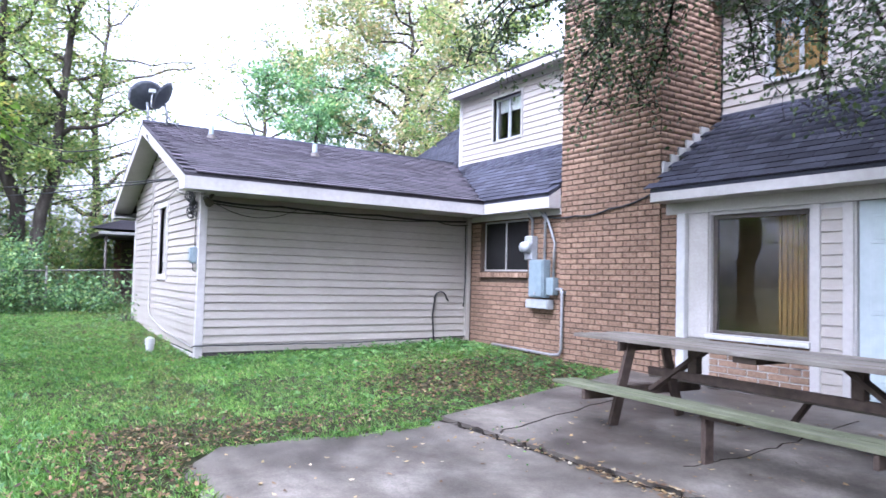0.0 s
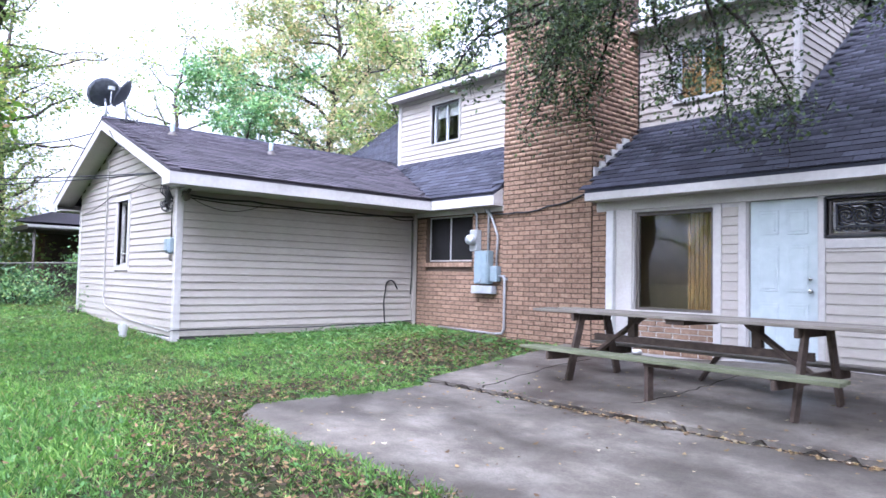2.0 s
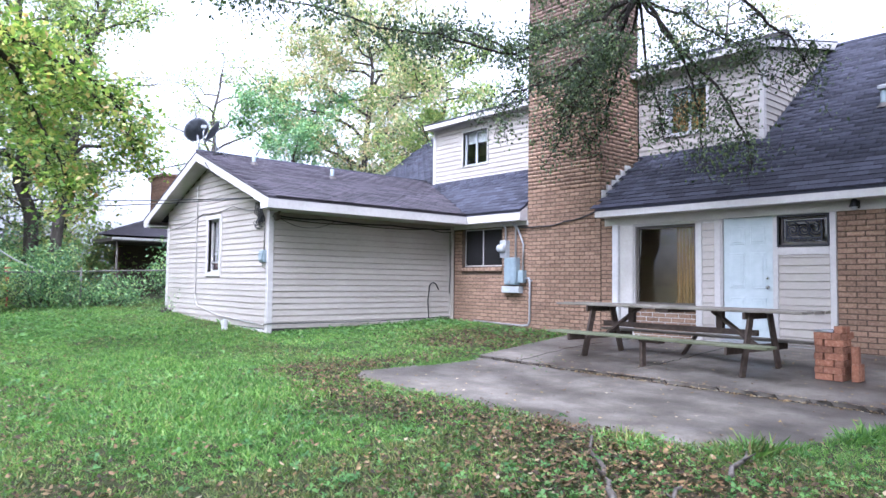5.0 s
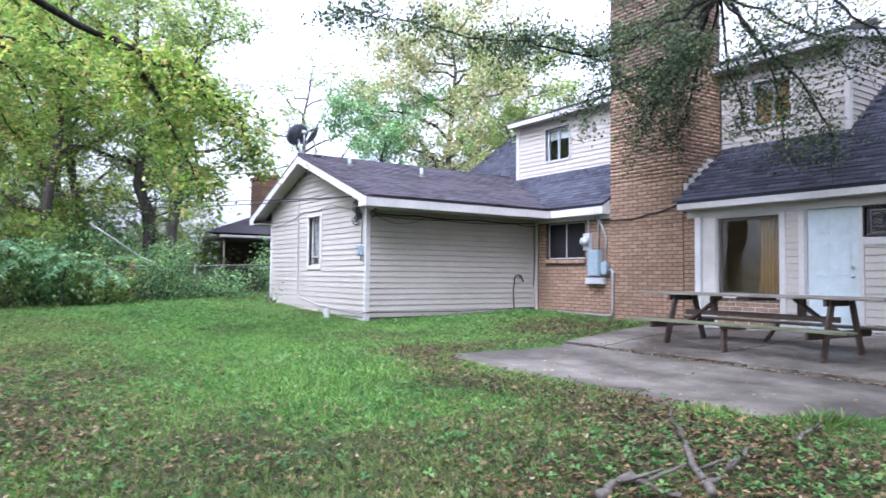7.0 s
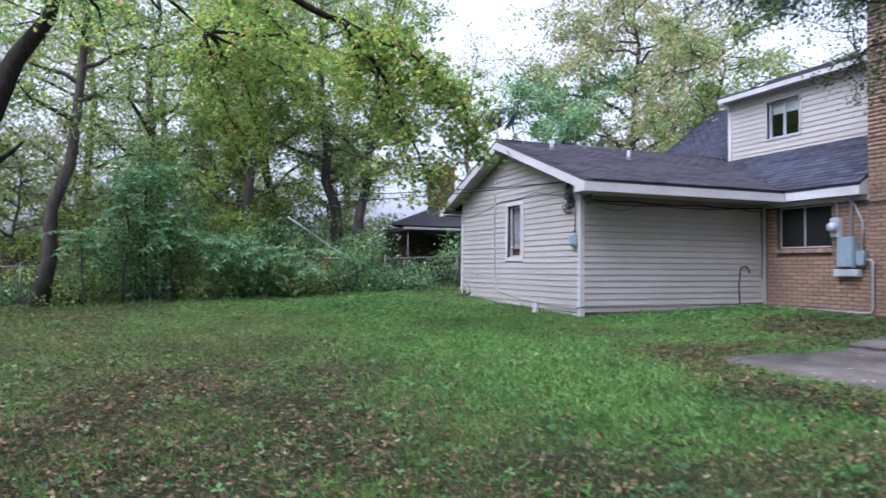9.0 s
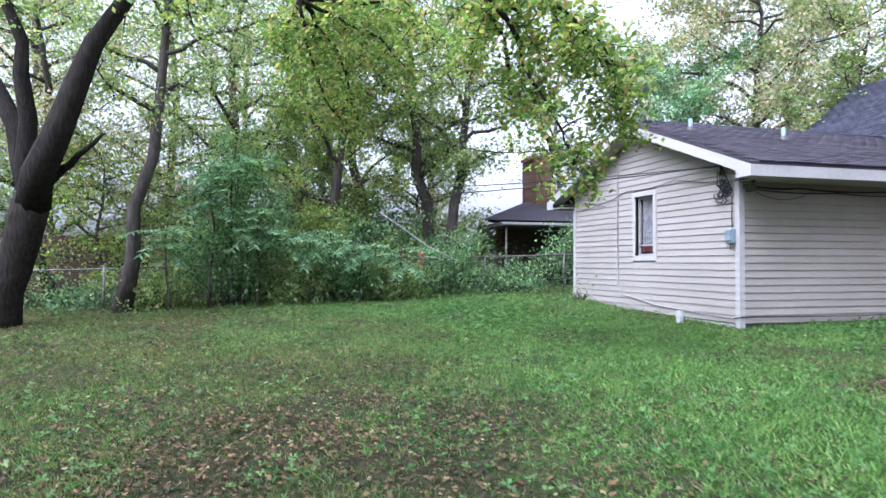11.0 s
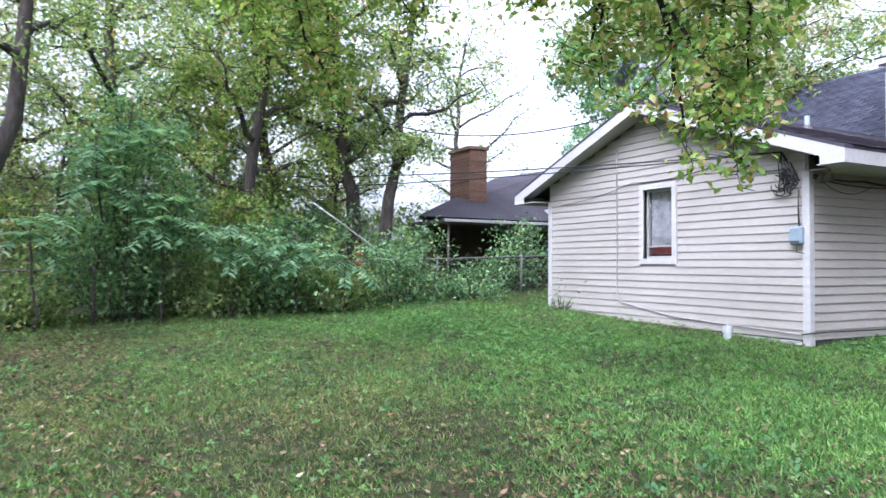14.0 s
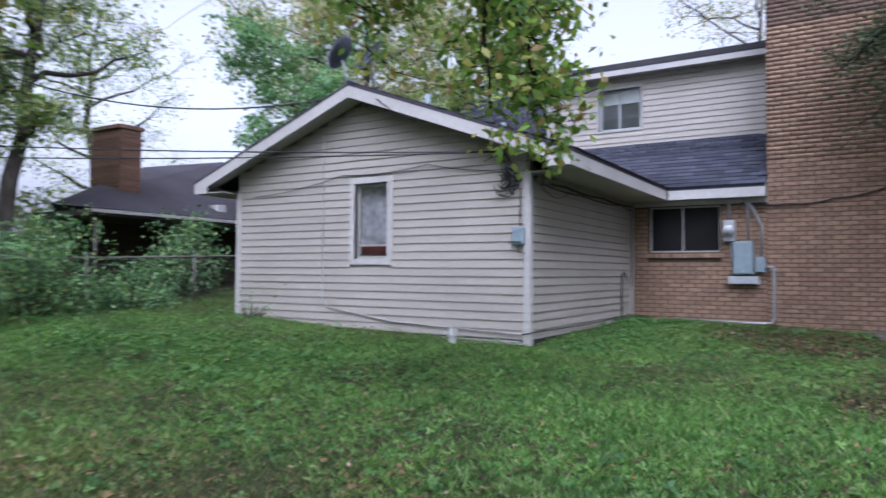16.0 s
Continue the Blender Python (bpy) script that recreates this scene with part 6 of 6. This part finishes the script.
shrub("weedy undergrowth by the trees", -10.0, -14.6, 1.4, 1.6, 1.9, 4000, 0.12, WOODS, 69)
shrub("undergrowth behind the fence", -10.6, -7.0, 1.4, 2.2, 3.2, 6000, 0.13, WOODS, 70)
shrub("undergrowth behind the fence", -11.2, -3.6, 1.2, 1.6, 2.8, 4500, 0.13, SHRUB, 71)
for k, (x, y, h, m) in enumerate(((-14.0, -2.0, 5.5, WOODS), (-14.5, -5.5, 6.5, YELLOWING), (-13.0, -6.3, 5.0, WOODS), (-12.2, -9.4, 5.5, WOODS), (-14.2, -11.0, 6.0, AUTUMN),
                                  (-15.5, -8.2, 7.0, WOODS), (-10.8, -11.8, 4.5, YELLOWING), (-13.6, -14.4, 6.0, WOODS), (-16.5, -1.0, 6.5, WOODS), (-12.5, -17.0, 6.0, WOODS))):
    tree("small understorey tree among the woods", (x, y), h, 0.08, 0.1, 1.9, 14, 3600, 0.14, m, 90 + k, spread=0.75, group="understorey trees")
shrub("undergrowth behind the fence", -13.4, -1.0, 1.6, 1.9, 3.2, 4600, 0.15, WOODS, 76)
shrub("undergrowth behind the fence", -14.6, -4.6, 1.9, 2.4, 3.4, 5000, 0.16, SHRUB, 77)
shrub("undergrowth behind the fence", -15.0, -9.4, 1.9, 2.6, 3.4, 5000, 0.16, WOODS, 78)
shrub("small weed at the corner of the siding", -5.3, -0.22, 0.3, 0.16, 0.32, 260, 0.06, SHRUB, 72)


def fronds(label, spots, seed, material):
    """Arching compound leaves: a stalk with leaflets on both sides."""
    rng = random.Random(seed)
    x0, y0 = spots[0][0], spots[0][1]
    f = thing("sapling", label, "sapling", (x0, y0, float(ground_z(x0, y0))), group="shrubs along the fence")
    pl, fr = [], []
    for x, y, z, n in spots:
        g = float(ground_z(x, y))
        tube("stem", limb_points((x, y, g - 0.05), (x, y, z), rng, 0.5, 5), [0.035, 0.03, 0.026, 0.022, 0.018, 0.012], BARK, f, 5)
        for k in range(n):
            a = rng.uniform(-1.5, 1.5)
            ln = rng.uniform(0.6, 1.15)
            b = Vector((x, y, z * rng.uniform(0.72, 1.0)))
            tip = b + Vector((math.cos(a) * ln, math.sin(a) * ln, rng.uniform(-0.35, 0.25)))
            pts = limb_points(b, tip, rng, 0.3, 10, 0.6)
            tube("frond_stalk", pts, [0.006] * 10 + [0.003], BARK, f, 3)
            for q in range(2, 11):
                d = (pts[q] - pts[q - 1]).normalized()
                side = d.cross(Vector((0, 0, 1))).normalized()
                for sg in (1, -1):
                    ax = (side * sg * 0.85 + d * 0.4 + Vector((0, 0, -0.3))).normalized()
                    w = d.normalized()
                    nn = w.cross(ax).normalized()
                    pl.append(pts[q] + ax * 0.09)
                    fr.append(np.array([list(nn.cross(ax)), list(ax), list(nn)]).T * 0.25)
    v, fc = scatter(LONG, LEAF_F, np.array([list(p) for p in pl]), np.array(fr))
    mesh_np("foliage", v, fc, material, f)


for k, spot in enumerate([(-7.5, -8.8, 3.3, 16), (-7.4, -7.7, 2.4, 16), (-7.3, -9.7, 2.0, 12), (-7.4, -6.5, 1.9, 14), (-7.4, -5.2, 1.7, 14), (-7.5, -4.1, 1.5, 14),
                          (-7.7, -8.2, 4.0, 14)]):
    fronds("feathery compound-leaved sapling at the fence", [spot], 81 + k, TEALGREEN)


# ---- grass, weeds, fallen leaves ----
def off_house(x, y):
    wing = (x > WX0 - 0.02) & (x < 0.05) & (y > -0.02)
    return ~(wing | (y > 4.9)) & ~on_patio(x, y, -0.07)


def litter_share(x, y):
    """How much leaf litter lies at a place, 0 to 1."""
    edge = 1.15 * np.exp(-((y + 1.75 - 0.25 * np.sin(x * 1.7)) / 0.6) ** 2) * (x > 3.8) * (x < 13) + 0.8 * np.exp(-((x - 4.5) / 0.5) ** 2 - ((y + 0.4) / 1.3) ** 2)
    pocket = 2.2 * np.exp(-(((x - 3.4 + 0.25 * (y - 2)) / 1.1) ** 2 + ((y - 3.3) / 1.5) ** 2))
    corner = 1.4 * np.exp(-(((x - 11.2) / 2.0) ** 2 + ((y + 2.9) / 1.2) ** 2))
    clump = 0.7 + 0.5 * np.sin(x * 1.9 + 2.0 * np.sin(y * 1.3)) * np.sin(y * 2.3 + 1.2 * np.sin(x * 1.1))
    lawn_part = 1.0 * clump * np.exp(-(((x - 6.0) / 5.0) ** 2 + ((y + 7.9) / 2.4) ** 2))
    pile = 1.6 * np.exp(-(((x - 3.6) / 0.7) ** 2 + ((y + 8.2) / 0.5) ** 2))
    near_part = 0.75 * clump * np.exp(-(((x - 4.5) / 3.6) ** 2 + ((y + 6.2) / 1.6) ** 2))
    west = 0.35 * np.exp(-((x + 3.5) / 4.0) ** 2) * (y < -8.5)
    return np.clip(edge + pocket + corner + lawn_part + 0.5 * near_part + pile + west, 0, 1)


def lawn():
    rng = np.random.default_rng(5)
    blades, faces = [], []
    for k in range(6):
        a = k * 1.05 + 0.3
        r, h, w = 0.05 + 0.12 * (k % 3), 0.5 + 0.17 * (k % 4), 0.085
        c, s = math.cos(a), math.sin(a)
        b = len(blades)
        lean = 0.45 + 0.25 * (k % 3)
        blades += [(r * c - w * s, r * s + w * c, 0), (r * c + w * s, r * s - w * c, 0),
                   ((r + lean * 0.45) * c + w * 0.7 * s, (r + lean * 0.45) * s - w * 0.7 * c, h * 0.6), ((r + lean) * c, (r + lean) * s, h)]
        faces.append((b, b + 1, b + 2, b + 3))
    n = 255000
    x = rng.uniform(-9.6, 17.0, n)
    y = rng.uniform(-13.5, 5.0, n)
    near = np.minimum(np.hypot(x - 12, y + 6), np.hypot(x - 6, y + 9))
    want = np.clip(1.2 - near / 24, 0.4, 1)
    ok = off_house(x, y) & (rng.uniform(0, 1, n) < want * (1 - 0.74 * litter_share(x, y)))
    x, y = x[ok], y[ok]
    patch = 0.5 + 0.5 * np.sin(x * 1.3 + 2 * np.sin(y * 0.8)) * np.sin(y * 1.7 + x * 0.4)
    tall = 0.04 + 0.03 * patch + 0.03 * np.exp(-((x - 5) / 3) ** 2 - ((y + 3.2) / 1.3) ** 2)
    rim = np.interp(x, EDGE_X, EDGE_Y) + 0.1 * np.sin(x * 0.9) - y
    tall = tall + 0.1 * np.exp(-((rim - 0.25) / 0.3) ** 2) * np.clip((x - 7.6) / 1.5, 0, 1) * (0.5 + 0.5 * np.sin(x * 5.3 + y * 3.1))
    fr = turns(len(x), rng, 0.35, 0.7, 1.3) * tall[:, None, None]
    lush = np.exp(-((y + 3.0) / 2.6) ** 2) * (x < 8) + 0.35 * np.sin(x * 0.9 + 1.3 * np.sin(y * 0.7)) * np.sin(y * 1.1 - x * 0.3) + 0.9 * (x > 0) * (y > -0.5) + 0.22
    bright = rng.uniform(0.1, 0.95, len(x)) < lush
    at = np.stack([x, y, ground_z(x, y) - 0.005], -1)
    v, f = scatter(blades, faces, at[bright], fr[bright])
    tagged(mesh_np("grass", v, f, GRASS), "bright green lawn grass near the wing", "grass", kind="stuff")
    v, f = scatter(blades, faces, at[~bright], fr[~bright])
    tagged(mesh_np("grass", v, f, DULL), "dull trodden lawn grass mixed with leaves", "grass", kind="stuff")

    n = 90000
    x, y = rng.uniform(-9, 13.8, n), rng.uniform(-12, 4.6, n)
    bed = np.exp(-((x + 3.5) / 2.4) ** 2 - ((y + 3.4) / 1.0) ** 2) + 0.8 * np.exp(-((y - 4.3) / 0.7) ** 2) * (x < 5) + 0.5 * np.exp(-((x - 11) / 2) ** 2 - ((y + 2.6) / 1.4) ** 2) + 0.3 * np.clip(np.sin(x * 2.3 + 1.9 * np.sin(y * 1.6)) * np.sin(y * 2.7 + 1.4 * np.sin(x * 1.9)) - 0.05, 0, 1) + 0.06
    bed = bed + 0.7 * np.exp(-((x - 0.7) / 0.5) ** 2) * (y > 0)
    ok = off_house(x, y) & (rng.uniform(0, 1, n) < bed)
    x, y = x[ok], y[ok]
    star = [(0, 0, 0), (0.3, 0.45, 0.35), (0, 1, 0.3), (-0.3, 0.45, 0.35), (0.85, -0.5, 0.3), (0.55, 0.1, 0.36), (0.25, -0.55, 0.36), (-0.85, -0.5, 0.3), (-0.25, -0.55, 0.36), (-0.55, 0.1, 0.36)]
    sf = [(0, 1, 2, 3), (0, 6, 4, 5), (0, 9, 7, 8)]
    v, f = scatter(star, sf, np.stack([x, y, ground_z(x, y) + rng.uniform(0.02, 0.08, len(x))], -1), turns(len(x), rng, 0.6, 0.022, 0.055))
    tagged(mesh_np("weeds", v, f, WEED), "low clover and broad-leaved weeds in the lawn", "weeds", kind="stuff")

    n = 210000
    x, y = rng.uniform(-9, 14, n), rng.uniform(-13, 4.8, n)
    share = litter_share(x, y) * 0.95 + 0.05
    ok = off_house(x, y) & (rng.uniform(0, 1, n) < share)
    lx, ly = x[ok], y[ok]
    lz = ground_z(lx, ly) + rng.uniform(0.02, 0.075, len(lx)) + 0.01 * on_patio(lx, ly, 0.01)
    kx, ky = rng.uniform(8.2, 14.0, 16000), rng.uniform(-5.2, 2.5, 16000)
    ok = off_house(kx, ky) & (rng.uniform(0, 1, 16000) < litter_share(kx, ky))
    kx, ky = kx[ok], ky[ok]
    lx, ly, lz = np.concatenate([lx, kx]), np.concatenate([ly, ky]), np.concatenate([lz, ground_z(kx, ky) + rng.uniform(0.01, 0.07, len(kx))])
    n = 2200
    px, py = rng.uniform(4.9, 13, n), rng.uniform(-1.2, 4.6, n)
    seam = rng.uniform(0, 1, n) < 0.4
    py = np.where(seam, 1.235 + 0.1 * (px - 5.0) + rng.normal(0, 0.045, n), py)
    ok = on_patio(px, py, -0.1)
    ok = ok & (rng.uniform(0, 1, n) < np.where(seam, np.clip((px - 5.6) / 1.5, 0.15, 1), 0.45))
    px, py = px[ok], py[ok]
    pz = patio_z(px, py) + 0.008
    curl = [(0, -0.5, 0.12), (0.26, -0.15, 0.0), (0.2, 0.25, 0.05), (0, 0.5, 0.16), (-0.24, 0.2, 0.02), (-0.27, -0.2, 0.06)]
    v, f = scatter(curl, [(0, 1, 2, 5), (2, 3, 4, 5)], np.stack([lx, ly, lz], -1), turns(len(lx), rng, 0.5, 0.026, 0.062))
    tagged(mesh_np("fallen_leaves", v, f, DEAD), "brown fallen leaves scattered over the lawn", "leaves", kind="stuff")
    v, f = scatter(curl, [(0, 1, 2, 5), (2, 3, 4, 5)], np.stack([px, py, pz], -1), turns(len(px), rng, 0.25, 0.028, 0.066))
    tagged(mesh_np("fallen_leaves", v, f, PALELEAF), "pale dry leaves scattered over the patio and along its joint", "leaves", kind="stuff")


lawn()


def fallen_branch(nodes, r, seed, label):
    rng = random.Random(seed)
    pts = [Vector((x, y, float(ground_z(x, y)) + z)) for x, y, z in nodes]
    out = []
    for a, b in zip(pts, pts[1:]):
        out += limb_points(a, b, rng, 0.8, 4)[:-1]
    out.append(pts[-1])
    bm = bmesh.new()
    tube_into(bm, out, [r * (1 - 0.6 * k / len(out)) for k in range(len(out))], 7)
    for k in (len(out) // 3, 2 * len(out) // 3):
        e = out[k] + Vector((rng.uniform(-0.3, 0.3), rng.uniform(-0.3, 0.3), 0.12))
        tube_into(bm, [out[k], out[k].lerp(e, 0.5), e], [r * 0.5, r * 0.4, r * 0.2], 5)
    tagged(part("fallen_branch", bm, STICK, smooth=True), label, "branch")



fallen_branch([(10.77, -3.17, 0.08), (10.53, -2.92, 0.05), (10.06, -2.47, 0.08), (9.68, -2.01, 0.05), (9.15, -1.45, 0.08)], 0.032, 1, "grey forked dead branch lying in the litter")
fallen_branch([(10.38, -3.76, 0.08), (10.24, -3.49, 0.05), (10.22, -3.29, 0.08), (10.40, -3.31, 0.05), (10.67, -3.35, 0.08)], 0.036, 2, "curved grey dead branch in the grass")
fallen_branch([(10.66, -3.08, 0.08), (10.49, -2.57, 0.05), (10.35, -2.06, 0.08)], 0.026, 3, "grey dead branch lying in the litter")
fallen_branch([(10.44, -1.54, 0.08), (10.27, -0.96, 0.05), (10.05, -0.26, 0.08)], 0.022, 4, "short dead branch lying near the patio edge")


def crack(nodes, seed, wide=(0.004, 0.013), rise=0.001, label="dirt-filled crack across the concrete slab"):
    """A dirt-filled crack on the slab: a thin ragged strip."""
    rng = random.Random(seed)
    bm = bmesh.new()
    out = []
    for a, b in zip(nodes, nodes[1:]):
        for k in range(6):
            t = k / 6
            out.append((a[0] + (b[0] - a[0]) * t + rng.uniform(-0.03, 0.03), a[1] + (b[1] - a[1]) * t + rng.uniform(-0.03, 0.03)))
    d = Vector((nodes[-1][0] - nodes[0][0], nodes[-1][1] - nodes[0][1])).normalized()
    rows = []
    for x, y in out:
        w = rng.uniform(*wide)
        z = float(patio_z(x, y)) + rise
        rows.append([bm.verts.new((x - d.y * w, y + d.x * w, z)), bm.verts.new((x, y, z + 0.005)), bm.verts.new((x + d.y * w, y - d.x * w, z))])
    for a, b in zip(rows, rows[1:]):
        bm.faces.new((a[0], a[1], b[1], b[0]))
        bm.faces.new((a[1], a[2], b[2], b[1]))
    tagged(part("slab_crack", bm, DIRT), label, "crack", kind="structure")


crack([(7.25, 1.95), (7.37, 2.57), (7.4, 3.36), (7.42, 4.5)], 1, (0.006, 0.016))
crack([(5.66, 1.36), (5.43, 2.3), (5.25, 3.28), (5.2, 4.2)], 2, (0.006, 0.018))
crack([(x, 1.248 + 0.1 * (x - 5.0)) for x in np.arange(4.95, 10.7, 0.4)], 4, (0.012, 0.03), 0.003, "dark dirt filling the joint between the patio slabs")
shrub("tuft of weeds in the patio joint", 6.0, 1.33, 0.2, 0.05, 0.05, 90, 0.035, WEED, 75)
def paper(x, y, sx):
    z = float(patio_z(x, y))
    pp = thing("paper_scrap", "crumpled white paper lying under the table", "paper", (x, y, z))
    bm = bmesh.new()
    bmesh.ops.create_icosphere(bm, subdivisions=2, radius=0.08, matrix=Matrix.Translation((x, y, z + 0.05)) @ Matrix.Diagonal((sx, 0.9, 0.6, 1)))
    for vt in bm.verts:
        vt.co += Vector((noise.noise(vt.co * 9), noise.noise(vt.co * 9 + Vector((5, 0, 0))), noise.noise(vt.co * 9 + Vector((0, 7, 0))))) * 0.04
    part("crumple", bm, PVC, pp)


paper(5.24, 4.74, 1.5)
paper(5.43, 4.86, 1.1)


# ---- bricks, last ----
BL, BH = 0.264, 0.083
TALLY = {}


def brick_shape(length):
    x, d, h, b = length / 2 - 0.007, 0.011, BH - 0.014, 0.003
    v = [(-x, 0, 0), (x, 0, 0), (x, 0, h), (-x, 0, h), (-x + b, -d, b), (x - b, -d, b), (x - b, -d, h - b), (-x + b, -d, h - b)]
    f = [(4, 5, 6, 7), (0, 1, 5, 4), (1, 2, 6, 5), (2, 3, 7, 6), (3, 0, 4, 7)]
    return v, f


def brick_mesh(length):
    me = bpy.data.meshes.new("brick")
    v, f = brick_shape(length)
    me.from_pydata(v, [], f)
    me.materials.append(BRICK)
    me.update()
    return me


BRICKS = {}


def lay(parent, x0, x1, z0, z1, y, openings=(), side=None, seed=0, material=None, singles=300):
    """Running bond on a wall facing -y, or on a +x face at side (x0..x1 then runs along y). Past the singles, the rest is joined."""
    rng = random.Random(seed)
    row, z = 0, z0
    rest_v, rest_f = [], []
    while z < z1 - 0.05:
        x = x0 - (BL / 2 if row % 2 else 0) + rng.uniform(-0.008, 0.008)
        while x < x1 - 0.02:
            a, b = max(x, x0), min(x + BL, x1)
            x += BL
            cuts = [(a, b)]
            for o in openings:
                if z + BH * 0.7 > o[2] and z + BH * 0.3 < o[3]:
                    cuts = [c for s in cuts for c in ((s[0], min(s[1], o[0])), (max(s[0], o[1]), s[1])) if c[1] - c[0] > 0.03]
            for a, b in cuts:
                ln = round(b - a, 2)
                if ln < 0.04:
                    continue
                j, tip = rng.uniform(-0.004, 0.003), radians(rng.uniform(-0.4, 0.4))
                at = ((a + b) / 2, y + j, z) if side is None else (side + j, (a + b) / 2, z)
                rot = (0, tip, 0) if side is None else (0, tip, radians(90))
                TALLY[parent.name] = TALLY.get(parent.name, 0) + 1
                if material is None and TALLY[parent.name] <= singles:
                    if ln not in BRICKS:
                        BRICKS[ln] = brick_mesh(ln)
                    piece("brick", BRICKS[ln], parent, at, rot)
                else:
                    v, f = brick_shape(ln)
                    m = Matrix.Translation(at) @ Euler(rot).to_matrix().to_4x4()
                    k = len(rest_v)
                    rest_v += [tuple(m @ Vector(p)) for p in v]
                    rest_f += [tuple(q + k for q in fc) for fc in f]
        z += BH
        row += 1
    if rest_v:
        ob = mesh_np("brickwork", rest_v, rest_f, material or BRICK_JOIN, parent)
        ob["kind"] = "stuff"


lay(wall_brick, 0.06, CHX0, 0.0, 2.36, WALL_Y + 0.014, [(KW[0] - 0.02, KW[1] + 0.02, KW[2] - 0.13, KW[3])], seed=1)
lay(wall_brick, CHX1, 4.83, 0.0, 2.36, WALL_Y + 0.014, seed=2)
# Height from which the chimney bricks are darker.
UPPER_Z = -0.02 + 68 * BH
lay(chimney, CHX0, CHX1, -0.02, UPPER_Z, CHY0 + 0.014, seed=3)
lay(chimney, CHX0, CHX1, UPPER_Z, 7.2, CHY0 + 0.014, seed=7, material=BRICK_UPPER)
lay(chimney, CHY0 + 0.02, CHY1, -0.02 + 35 * BH, UPPER_Z, 0, side=CHX1 - 0.014, seed=4)
lay(chimney, CHY0 + 0.02, CHY1, UPPER_Z, 7.2, 0, side=CHX1 - 0.014, seed=8, material=BRICK_UPPER)
lay(wall_right, 8.86, 12.5, -0.1, 2.2, WALL_Y + 0.014, [RW], seed=5)
lay(wall_porch, 5.26, 6.54, 0.03, 0.6, WALL_Y + 0.02, seed=6)
sill = thing("window_sill", "sloping row of bricks below the kitchen window", "window sill", (1.0, 5.0, 1.3), kind="structure")
for k in range(13):
    xx = KW[0] - 0.06 + k * 0.112
    boxed("brick", (xx, xx + 0.1, WALL_Y - 0.05, WALL_Y + 0.05, 1.32, 1.405), BRICK, sill, bevel=0.005)
